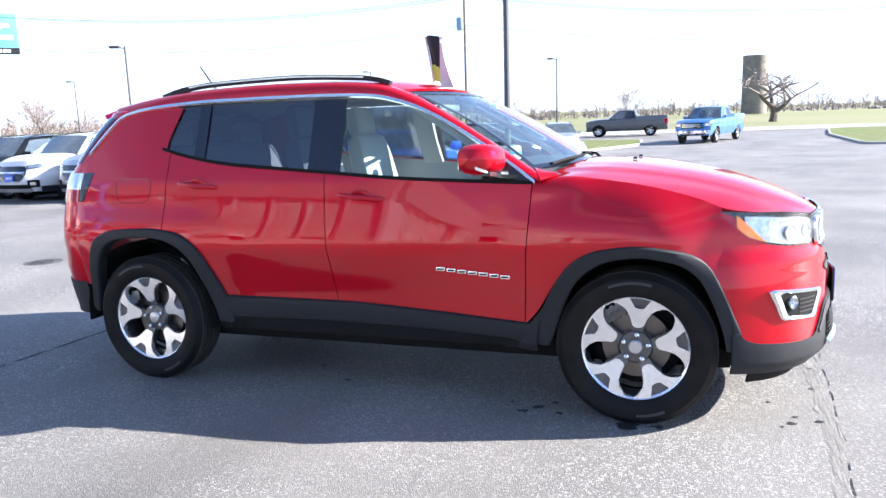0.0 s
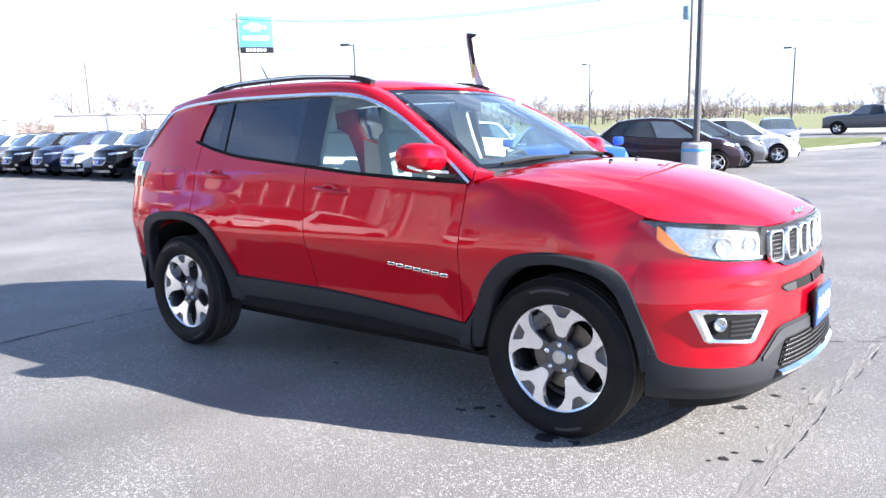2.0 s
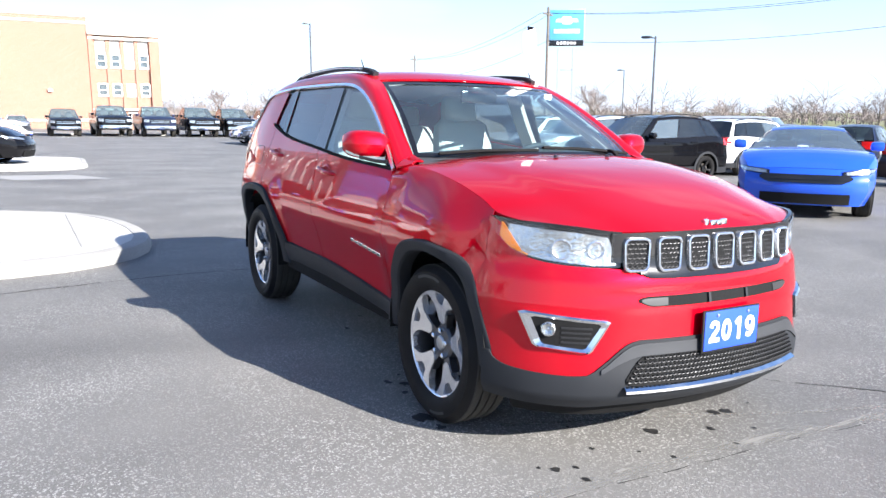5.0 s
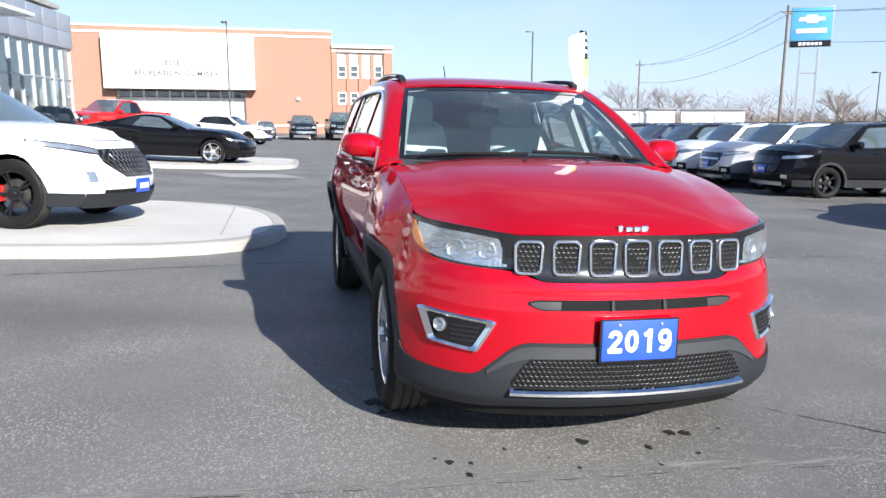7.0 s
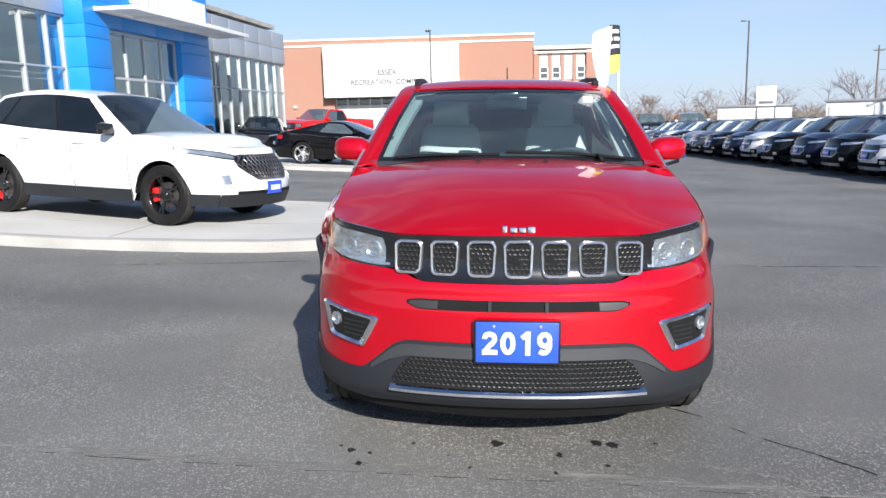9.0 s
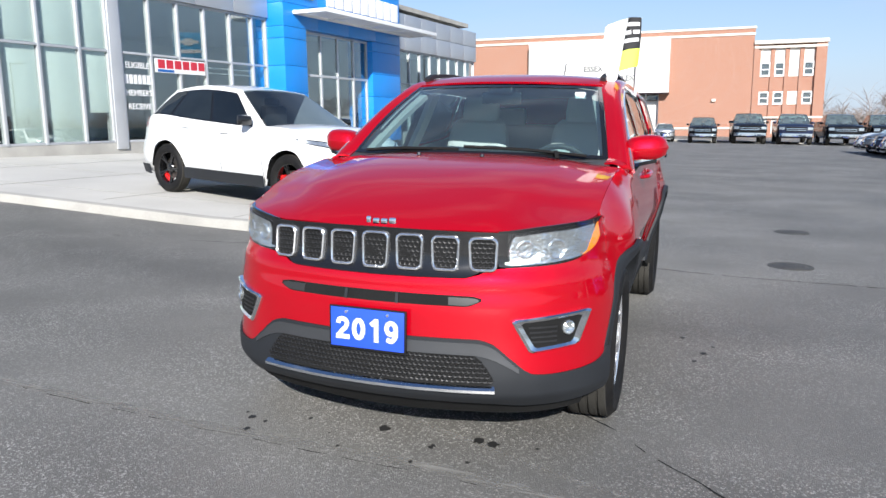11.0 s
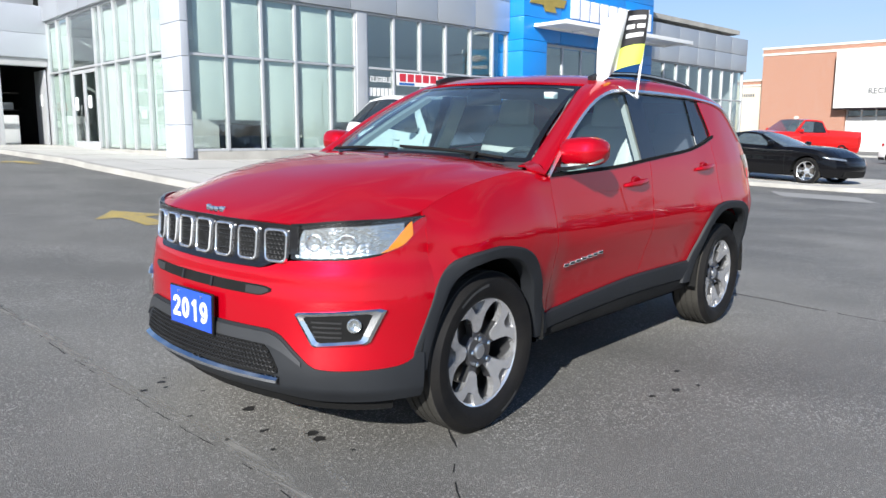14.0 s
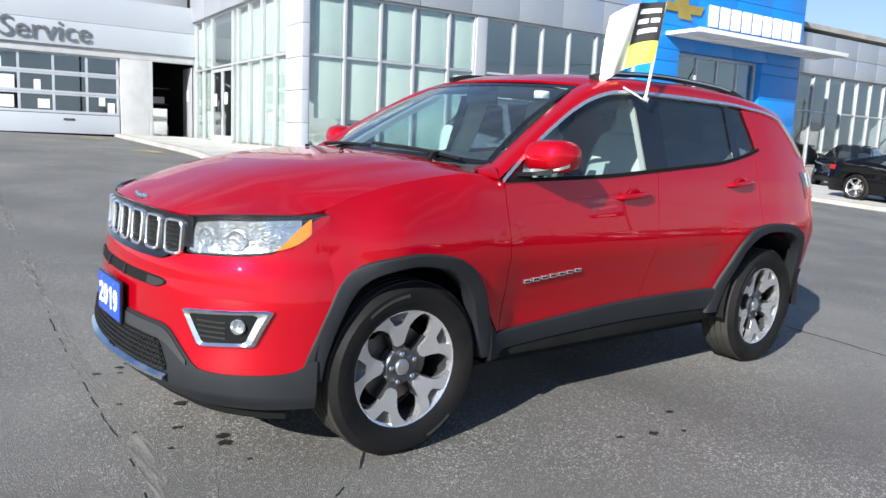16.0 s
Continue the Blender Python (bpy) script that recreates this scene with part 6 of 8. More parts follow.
# side glazing
def glazing(name, x0, x1, material, top_gap=0.018, low_gap=0.0, n=20, inset=0.012, slant=0.0):
    xs = np.linspace(x0, x1, n)
    p = np.zeros((n, 8, 3))
    for i, x in enumerate(xs):
        za, zb = float(belt(x)) - 0.014, max(float(dlo_top(x)) - top_gap, float(belt(x)) - 0.004)
        z = np.linspace(za, zb, 8)
        p[i] = np.stack([x + slant * (z - za) * (1 - abs(i / (n - 1) * 2 - 1) * 0), side_y(x, z) - inset, z], 1)
    obs = lr(Geo().grid(p, True), name, material, suv)
    for o in obs:
        o.visible_shadow = material in (BLACK_TRIM,)
    return obs


glazing("front_door_glass", -0.085, 0.872, SIDE_GLASS, n=30)
glazing("rear_door_glass", -0.905, -0.255, PRIVACY, n=24)
glazing("quarter_glass", -1.178, -0.955, PRIVACY, n=14)
glazing("pillar_trim", -0.262, -0.078, BLACK_TRIM, inset=0.004, n=6)
glazing("pillar_trim", -0.962, -0.895, BLACK_TRIM, inset=0.004, n=4)
pz = np.linspace(0, 1, 8)
pq = []
for u in pz:
    zz = float(belt(-1.178)) - 0.014 + (float(dlo_top(-1.15)) - float(belt(-1.178))) * u
    xx = np.linspace(-1.222, -1.172 + 0.10 * u**0.8 + 0.03 * (1 - u) ** 6, 5)
    pq.append(np.c_[xx, side_y(xx, zz) + 0.0005, np.full(5, zz)])
lr(Geo().grid(np.array(pq), False, 0.004), "quarter_pillar", RED, suv)
belt_x = np.linspace(-1.165, 0.89, 40)
lr(Geo().ribbon(np.c_[belt_x, side_y(belt_x, belt(belt_x) - 0.008) + 0.002, belt(belt_x) - 0.008], (0, 0, 1), 0.016, 0.012), "belt_seal", BLACK_MATTE, suv)
chr_x = [(0.905, 1.082)] + [(x, float(dlo_top(x))) for x in (0.82, 0.7, 0.55, 0.4, 0.28, 0.18, 0.08, -0.05, -0.3, -0.6, -0.9, -1.15, -1.3, -1.40, -1.48, -1.56, -1.63, -1.69)]
cp = smooth_path([(x, float(side_y(x, z)) + 0.006, z) for x, z in chr_x], 70)
lr(Geo().ribbon(cp, (0, -0.6, 1), 0.017, 0.012), "window_strip", CHROME_SOFT, suv, "bright metal strip over the side windows")
sail = np.array([(0.90, 1.084), (0.80, 1.098), (0.76, 1.178), (0.80, 1.156)])
lr(Geo().prism([(x, float(side_y(x, z)) - 0.006, z) for x, z in sail], (0, 0.012, 0)), "mirror_sail", BLACK_TRIM, suv)

# rear end
def rear_row(z, n=25):
    x0 = float(np.interp(z, [0.3, 1.16, 1.28, 1.37, 1.476, 1.53], [-1.76, -1.755, -1.665, -1.58, -1.455, -1.47]))
    xr = float(hermite([(0.36, -2.12), (0.5, -2.18), (0.62, -2.19), (0.70, -2.14), (0.98, -2.12), (1.12, -2.07), (1.22, -1.98), (1.42, -1.85), (1.53, -1.755)])(z))
    y0 = float(side_y(x0, z)) if z < 1.5 else 0.60
    f = np.linspace(0, math.pi / 2, n)
    return np.c_[x0 + (xr - x0) * np.sin(f) ** 1.0, y0 * np.cos(f) ** 0.78, np.full(n, z)]


zs = np.r_[np.linspace(0.52, 1.15, 14), np.linspace(1.19, 1.53, 10)]
half = np.array([rear_row(z) for z in zs])
full = np.concatenate([half, (half * (1, -1, 1))[:, -2::-1]], 1)
Geo().grid(full, True, 0.01).part("tailgate", RED, suv)
half = np.array([rear_row(z) for z in np.linspace(0.34, 0.53, 8)]) + (0, 0, 0)
full = np.concatenate([half, (half * (1, -1, 1))[:, -2::-1]], 1)
Geo().grid(full * (1.004, 1.006, 1), True, 0.01).part("rear_bumper", CLAD, suv, "grained dark grey plastic")
half = np.array([rear_row(z)[2:] for z in np.linspace(1.21, 1.50, 8)])
full = np.concatenate([half, (half * (1, -1, 1))[:, -2::-1]], 1) + (-0.008, 0, 0.004)
Geo().grid(full, True).part("rear_window", PRIVACY, suv)
lamp = np.array([rear_row(z)[:11] for z in np.linspace(1.00, 1.16, 8)])
side = np.array([[(x, float(side_y(x, z)), z) for x in np.linspace(-1.63 - (1.16 - z) * 0.45, -1.757, 6)] for z in np.linspace(1.00, 1.16, 8)])
lamp = np.concatenate([side, lamp], 1) * (1.001, 1.003, 1)
tails = lr(Geo().grid(lamp, True, 0.012), "tail_lamp", BLACK_TRIM, suv, "red and clear tail lamp")
for s, root in ((1, tails[0]), (-1, tails[1])):
    for nm, mt, r0, r1, c0, c1 in (("clear_lens", LAMP_IN, 3, 7, 3, 13), ("red_lens", RED_PLASTIC, 0, 3, 4, 13)):
        q = lamp[r0:r1 + 1, c0:c1 + 1] * (1.001, 1.004, 1)
        g = Geo().grid(q, True, 0.006)
        (g if s > 0 else g.mirrored()).part(nm, mt, root)
sp = np.array([[(-1.60 - 0.20 * u + 0.03 * b * b, b * (0.548 - 0.02 * u), 1.534 - 0.045 * u + (0.045 - 0.012 * u) * (1 - abs(b) ** 2.6)) for b in np.linspace(-1, 1, 21)] for u in np.linspace(0, 1, 6)])
Geo().grid(sp, True, 0.024).part("roof_spoiler", RED, suv)

# mirrors, handles, badges, wipers
for s in (1, -1):
    m = np.zeros((14, 16, 3))
    for i, u in enumerate(np.linspace(-1, 1, 14)):
        k = math.sqrt(max(0.0, 1 - abs(u) ** 3.2))
        for j, t in enumerate(np.linspace(0, 2 * math.pi, 16, endpoint=False)):
            c, d = math.cos(t), math.sin(t)
            c, d = math.copysign(abs(c) ** 0.7, c), math.copysign(abs(d) ** 0.75, d)
            m[i, j] = (0.665 + 0.092 * k * c * (1.1 if c > 0 else 0.9) - 0.02 * u, 0.868 + 0.112 * u, 1.190 + 0.070 * k * d + 0.006 * u)
    m = np.concatenate([m, m[:, :1]], 1)
    cap = Geo().grid(m, True)
    if s < 0:
        cap = cap.mirrored()
    mir = cap.part("door_mirror", RED, suv, "red mirror shell with chrome base strip")
    g = Geo().ribbon(smooth_path([(0.77, 0.790, 1.124), (0.735, 0.82, 1.126), (0.715, 0.87, 1.132), (0.69, 0.93, 1.142), (0.66, 0.955, 1.158)], 14), (0, 0, 1), 0.014, 0.05)
    (g if s > 0 else g.mirrored()).part("mirror_strip", CHROME, mir, "bright chrome strip")
    g = Geo().ribbon(smooth_path([(0.83, 0.785, 1.108), (0.74, 0.84, 1.114), (0.70, 0.915, 1.130)], 8), (0, 0, 1), 0.018, 0.06)
    (g if s > 0 else g.mirrored()).part("mirror_foot", BLACK_TRIM, mir)
    Geo().box(0.584, 0.862 * s, 1.190, 0.006, 0.150, 0.090, 0.02).part("mirror_glass", MIRROR, mir)
    for hx, hz in ((0.045, 1.020), (-0.915, 1.085)):
        yb = float(side_y(hx, hz))
        bar = smooth_path([(hx + 0.125, yb - 0.004, hz - 0.012), (hx + 0.09, yb + 0.018, hz - 0.006), (hx, yb + 0.027, hz), (hx - 0.09, yb + 0.020, hz + 0.010), (hx - 0.125, yb - 0.002, hz + 0.012)], 16) * (1, s, 1)
        hd = Geo().tube(bar, np.interp(np.linspace(-1, 1, 16), [-1, -0.8, 0, 0.8, 1], [0.007, 0.013, 0.014, 0.013, 0.007]), 10).part("door_handle", RED, suv, "red door handle")
        Geo().lathe([(0.06, 0.0), (0.05, 0.004), (0.03, 0.002), (0, 0.0)], 18, Matrix.Translation((hx - 0.01, (yb + 0.0) * s, hz - 0.004)) @ Matrix.Diagonal((1.1, s, 0.72, 1))).part("handle_cup", RED, hd)
    for k in range(7):
        x = 0.43 + k * 0.052 if s < 0 else 0.745 - k * 0.052
        z = 0.680 - (x - 0.43) * 0.10
        Geo().box(x + (0.02 if s < 0 else -0.02), (float(side_y(x, z)) + 0.004) * s, z, 0.044, 0.006, 0.017, 0.002, m=None).part("name_badge", CHROME_SOFT, suv, "small raised badge letter shape")
        Geo().box(x + (0.02 if s < 0 else -0.02), (float(side_y(x, z)) + 0.0055) * s, z, 0.034, 0.006, 0.009, 0.002, m=None).part("name_badge_inlay", CLAD, suv)
for x0, x1, z0, z1 in ((-1.44, -1.205, 0.995, 1.125),):
    ring = rounded([(x0, z0, 0.05), (x1 - 0.02, z0, 0.05), (x1, z1, 0.05), (x0 - 0.02, z1, 0.05)], 5)
    path = [(a, -float(side_y(a, b)) - 0.0005, b) for a, b in ring + ring[:1]]
    Geo().tube(path, 0.0016, 5).part("fuel_flap", BLACK_TRIM, suv)
for pts in ([(0.94, 0.60, 1.148), (0.955, 0.30, 1.172), (0.985, -0.02, 1.182)], [(0.985, -0.05, 1.168), (0.97, -0.33, 1.166), (0.925, -0.60, 1.150)]):
    g = Geo().ribbon(smooth_path(pts, 12) + (0.01, 0, 0.004), (1, 0, 0.3), 0.018, 0.012)
    a = np.array(pts[1]) * 0.5 + np.array(pts[0]) * 0.5
    g.ribbon(smooth_path([(1.02, a[1] + 0.02, 1.138), (0.99, a[1] + 0.01, 1.165), tuple(a + (0.01, 0, 0.01))], 6), (0, 1, 0), 0.02, 0.014)
    g.part("wiper", BLACK_MATTE, suv)
cowl = np.array([[(0.99 - 0.13 * b * b + 0.06 * r, b * (0.715 + 0.03 * r), 1.138 - 0.02 * abs(b) ** 3 - 0.006 * r) for r in np.linspace(0, 1, 4)] for b in np.linspace(-0.93, 0.93, 25)])
Geo().grid(cowl).part("cowl", BLACK_MATTE, suv)

# cabin
Geo().box(-0.45, 0, 0.50, 2.6, 1.50, 0.06, 0.02).part("cabin_floor", DASH, suv)
dash = np.array([[(x, y, z - 0.03 * (abs(y) / 0.7) ** 2) for x, z in ((1.02, 1.126), (0.86, 1.168), (0.70, 1.172), (0.61, 1.11), (0.58, 0.95), (0.64, 0.80), (0.75, 0.6))] for y in np.linspace(-0.72, 0.72, 19)])
Geo().grid(dash).part("dashboard", DASH, suv)
Geo().box(0.15, 0, 0.68, 0.95, 0.24, 0.28, 0.05).part("console", DASH, suv)
wheel_m = Matrix.Translation((0.36, 0.37, 1.02)) @ pose(0, 0, 0, 0, 28, 0)
sw = Geo()
t = np.linspace(0, 2 * math.pi, 33)
sw.tube([wheel_m @ Vector((0, 0.185 * math.cos(q), 0.185 * math.sin(q))) for q in t], 0.016, 8, caps=False)
for q in (0, math.pi, 1.5 * math.pi):
    sw.tube([wheel_m @ Vector((0, 0, 0)), wheel_m @ Vector((0, 0.18 * math.cos(q), 0.18 * math.sin(q)))], 0.018, 6)
sw.lathe([(0.075, -0.02), (0.07, 0.025), (0, 0.03)], 16, wheel_m @ pose(0, 0, 0, 0, 0, 90)).tube([(0.36, 0.37, 1.02), (0.68, 0.37, 0.93)], 0.04, 8)
sw.part("steering_wheel", DASH, suv, "dark steering wheel")


def cushion(cx, cy, cz, sx, sy, sz, tilt, material, name, parent, pinch=0.0):
    """A padded block: a rounded box, fuller in the middle."""
    n = 14
    p = np.zeros((n, 20, 3))
    for i, u in enumerate(np.linspace(-1, 1, n)):
        k = (1 - abs(u) ** 4) ** 0.35
        for j, t in enumerate(np.linspace(0, 2 * math.pi, 20, endpoint=False)):
            c, d = math.cos(t), math.sin(t)
            c, d = math.copysign(abs(c) ** 0.45, c), math.copysign(abs(d) ** 0.45, d)
            p[i, j] = (sx / 2 * c * k, sy / 2 * d * (0.75 + 0.25 * k) * (1 - pinch * (u + 1) / 2), sz / 2 * u)
    m = Matrix.Translation((cx, cy, cz)) @ pose(0, 0, 0, 0, tilt, 0)
    p = np.array([[m @ Vector(q) for q in row] for row in p])
    p = np.concatenate([p, p[:, :1]], 1)
    g = Geo().grid(p, True)
    return g.part(name, material, parent)


for s in (0.37, -0.37):
    seat = cushion(-0.10, s, 0.80, 0.52, 0.52, 0.18, -6, LEATHER, "front_seat", suv)
    seat["label"] = "light grey leather seat"
    cushion(-0.42, s, 1.04, 0.15, 0.50, 0.62, -14, LEATHER, "backrest", seat, 0.18)
    cushion(-0.515, s, 1.40, 0.10, 0.27, 0.20, -8, LEATHER, "headrest", seat, 0.1)
    for o in (-0.06, 0.06):
        Geo().tube([(-0.49, s + o, 1.28), (-0.505, s + o, 1.36)], 0.008, 6).part("headrest_post", SATIN, seat)
bench = cushion(-1.02, 0, 0.82, 0.48, 1.26, 0.18, -6, LEATHER, "rear_seat", suv)
cushion(-1.30, 0, 1.04, 0.14, 1.26, 0.56, -18, LEATHER, "backrest", bench)
for s in (-0.38, 0.38):
    cushion(-1.40, s, 1.36, 0.09, 0.26, 0.16, -8, LEATHER, "headrest", bench)
for s in (1, -1):
    x = np.linspace(-1.15, 0.80, 20)
    p = np.array([[(q, min(float(side_y(q, 1.0)) - 0.075 - 0.03 * (1 - r), float(side_y(q, belt(q))) - 0.04) * s, 0.52 + (float(belt(q)) - 0.02 - 0.52) * r) for r in (0, 0.4, 0.75, 1)] for q in x])
    Geo().grid(p, s < 0).part("door_trim", TRIM_LIGHT, suv, "light grey door lining")
    Geo().box(0.02, 0.755 * s, 0.90, 0.75, 0.06, 0.08, 0.02).part("arm_rest", TRIM_LIGHT, suv)
    pil = [(-0.16, 0.770 * s, 1.12), (-0.18, 0.70 * s, 1.28), (-0.19, 0.615 * s, 1.49)]
    Geo().ribbon(smooth_path(pil, 6), (1, 0, 0), 0.13, 0.03).part("pillar_lining", TRIM_LIGHT, suv)
    pil = [(0.80, 0.700 * s, 1.10), (0.52, 0.635 * s, 1.285), (0.22, 0.555 * s, 1.465)]
    Geo().ribbon(smooth_path(pil, 8), (0, 1, 0), 0.085, 0.03).part("pillar_lining", TRIM_LIGHT, suv)
p = np.array([[(x, y, float(rz(x)) - 0.035 - 0.05 * (abs(y) / 0.58) ** 2.6) for y in np.linspace(-0.57, 0.57, 9)] for x in np.linspace(0.22, -1.65, 12)])
Geo().grid(p).part("headliner", TRIM_LIGHT, suv)
Geo().box(0.335, 0.0, 1.455, 0.02, 0.24, 0.07, 0.02).tube([(0.335, 0, 1.46), (0.31, 0, 1.53)], 0.012, 6).part("cabin_mirror", BLACK_TRIM, suv)

for wx, s, turn in ((1.343, 1, 12), (1.343, -1, -6), (-1.296, 1, 40), (-1.296, -1, 8)):
    wheel(suv, wx, 0.748 * s, 0.349, 0.246, 0.222, MACHINED, RIM_DARK, "fork", 5, turn, None, "wheel", s)

# flag clipped to the driver's window
FLAG_BLACK = surf("black_flag_cloth", (0.02, 0.02, 0.022), 0.8, 0, 0, 0.1, 4, 300, 0.1)
FLAG_WHITE = surf("white_flag_cloth", (0.80, 0.80, 0.80), 0.8, 0, 0, 0.05, 4, 300, 0.1)
FLAG_YELLOW = surf("yellow_flag_cloth", (0.62, 0.72, 0.10), 0.8, 0, 0, 0.05, 4, 300, 0.1)
flag = thing("window_flag", suv.matrix_basis @ Matrix.Translation((-0.09, 0.70, 1.50)), "black, yellow and white dealer flag on a white window clip", "flag")
Geo().ribbon(smooth_path([(0.09, -0.02, 0.03), (0.03, 0.012, 0.0), (-0.01, 0.03, -0.02), (-0.02, 0.03, 0.0)], 8), (1, 0, 0.4), 0.035, 0.008).part("clip", WHITE_ENAMEL, flag)
Geo().tube([(-0.01, 0.03, -0.02), (-0.03, 0.030, 0.10), (-0.09, 0.030, 0.46)], 0.007, 8).part("pole", WHITE_ENAMEL, flag)
def cloth(u, v):
    """u: from the pole out, v: up the pole."""
    base = Vector((-0.038, 0.030, 0.15)).lerp(Vector((-0.09, 0.030, 0.46)), v)
    d = Vector((0.8, -0.6, 0.0)).normalized()
    wave = 0.035 * math.sin(u * 9 + v * 2.5) * (0.3 + u)
    return base + d * (0.26 * u) + Vector((-d.y, d.x, 0)) * wave + Vector((0, 0, -0.10 * u * u + 0.05 * (v - 0.5) * u))
def cloth_part(u0, u1, v0, v1, material, name, label=""):
    p = np.array([[cloth(u, v) for v in np.linspace(v0, v1, 8)] for u in np.linspace(u0, u1, 14)])
    return Geo().grid(p, False, 0.003).part(name, material, flag, label)
cloth_part(0.0, 0.52, 0.40, 1.0, FLAG_BLACK, "cloth", "black cloth with white lettering bars")
cloth_part(0.0, 0.52, 0.05, 0.40, FLAG_YELLOW, "cloth", "yellow green cloth")
cloth_part(0.52, 1.0, 0.05, 1.0, FLAG_WHITE, "cloth", "white cloth")
for v, words in ((0.87, ((0.05, 0.46),)), (0.72, ((0.05, 0.20), (0.24, 0.44))), (0.57, ((0.07, 0.40),))):
    for a, b in words:
        p = np.array([[cloth(u, w) + Vector((0.0031, 0.0022, 0)) for w in np.linspace(v - 0.035, v + 0.035, 3)] for u in np.linspace(a, b, 9)])
        Geo().grid(p, False, 0.001).part("lettering_bar", FLAG_WHITE, flag)


# ---- other vehicles ----
def vehicle(name, m, label, category, spec, body, group=""):
    """A road vehicle from its side lines. x runs forward from the middle of the wheelbase, z up from the road."""
    s = spec
    root = thing(name, m, label, category, group)
    wb, r = s["wb"] / 2, s["r"]
    xf, xr, hw = s["xf"], s["xr"], s["w"] / 2
    top = hermite(s["top"])          # bonnet, belt and tail line along the body
    sill = s.get("sill", 0.24)
    ar = r + s.get("arch_gap", 0.055)
    taper = lambda x: hw * (1 - s.get("nose", 0.16) * np.clip((x - xf + s.get("nose_len", 0.75)) / s.get("nose_len", 0.75), 0, 1) ** 2.4 - s.get("tail", 0.12) * np.clip((xr + 0.6 - x) / 0.6, 0, 1) ** 2.4)
    tuck = hermite([(0, -0.10), (0.28, -0.03), (0.5, 0.0), (0.62, -0.008), (0.85, 0.0), (1.0, -0.045)])
    def low(x):
        z = sill
        for c in (-wb, wb):
            d = abs(x - c)
            if d < ar:
                z = max(z, r + math.sqrt(ar * ar - d * d))
        return z
    xs = np.unique(np.round(np.r_[np.linspace(xr, xf, 44), [c + ar * math.cos(t) for c in (-wb, wb) for t in np.linspace(0.02, math.pi - 0.02, 15)]], 4))
    rows = np.linspace(0, 1, 12)
    p = np.zeros((len(xs), 12, 3))
    for i, x in enumerate(xs):
        z = low(x) + (float(top(x)) - low(x)) * rows
        h = (z - sill) / max(0.3, float(top(x)) - sill)
        p[i] = np.stack([np.full(12, x), taper(x) + tuck(h), z], 1)
    lr(Geo().grid(p, True), "body_side", body, root)
    # bonnet and tail deck, between the two top lines
    def deck(x0, x1, nm):
        q = []
        for x in np.linspace(x0, x1, 16):
            y = float(taper(x) + tuck(1.0))
            z = float(top(x))
            q.append([(x, y * b, z + s.get("crown", 0.05) * (1 - abs(b) ** 2.5) * (0.4 + 0.6 * min(1, (xf - x) / 0.5))) for b in np.linspace(-1, 1, 15)])
        Geo().grid(np.array(q)).part(nm, body, root)
    a_base, a_top, c_top, c_base = s["cab"]
    deck(a_base[0] - 0.02, xf, "bonnet")
    if c_base[0] - xr > 0.25 and not s.get("bed"):
        deck(xr, c_base[0] + 0.02, "boot_lid")
    # front and rear faces
    for x, sg, nm in ((xf, 1, "front_face"), (xr, -1, "rear_face")):
        zs = np.linspace(low(x), float(top(x)), 12)
        h = (zs - sill) / max(0.3, float(top(x)) - sill)
        bow = s.get("bow", 0.13)
        q = np.array([[(x + sg * bow * (1 - abs(b) ** 2.2) * (0.85 + 0.15 * math.sin(math.pi * t)), b * float(taper(x) + tuck(t)), z + (s.get("crown", 0.05) * 0.4 * (1 - abs(b) ** 2.5) if k == 11 else 0)) for b in np.linspace(-1, 1, 19)] for k, (z, t) in enumerate(zip(zs, h))])
        Geo().grid(q, sg > 0).part(nm, body, root)
    def face_patch(sg, y0, y1, z0, z1, lift, n=7, slope=0.0, pinch=0.0):
        x = xf if sg > 0 else xr
        bow = s.get("bow", 0.13)
        w = float(taper(x))
        ya = min(abs(y0), abs(y1))
        out = []
        for z in np.linspace(z0, z1, 5):
            k = 1 - pinch * abs((z - z0) / (z1 - z0) * 2 - 1.25) ** 1.5
            out.append([(x + sg * (bow * (1 - min(1, abs(y * k) / w) ** 2.2) + lift), y * k, z + slope * (abs(y) - ya)) for y in np.linspace(y0, y1, n)])
        return np.array(out)
    # glasshouse
    ry = hw * s.get("roof", 0.70)
    by = lambda x: float(taper(x) + tuck(1.0)) - 0.012
    n = 14
    roof_z = s["roof_z"]
    rp = []
    for f in np.linspace(0, 1, n):
        x = a_top[0] + (c_top[0] - a_top[0]) * f
        z = a_top[1] + (c_top[1] - a_top[1]) * f + roof_z * math.sin(math.pi * f)
        rp.append([(x, ry * b * (1 - 0.04 * f), z + 0.035 * (1 - abs(b) ** 2.4)) for b in np.linspace(-1, 1, 13)])
    rp = np.array(rp)
    Geo().grid(rp, True, 0.02).part("roof", s.get("roof_mat", body), root)
    def ruled(lo_pts, hi_pts, material, nm, flip, k=6, inset=0.0):
        lo_p, hi_p = np.array(lo_pts, float), np.array(hi_pts, float)
        q = np.array([lo_p + (hi_p - lo_p) * f for f in np.linspace(0, 1, k)])
        return Geo().grid(q, flip).part(nm, material, root)
    bs = np.linspace(-1, 1, 13)
    lo_w = [(a_base[0] + 0.10 * (1 - b * b), by(a_base[0]) * b * 0.97, float(top(a_base[0])) + 0.03 * (1 - b * b)) for b in bs]
    g = ruled(lo_w, [(x + 0.004, y * 0.99, z - 0.004) for x, y, z in rp[0]], s.get("screen", CAR_GLASS), "windscreen", False)
    g.visible_shadow = False
    zc = max(c_base[1], float(top(c_base[0])))
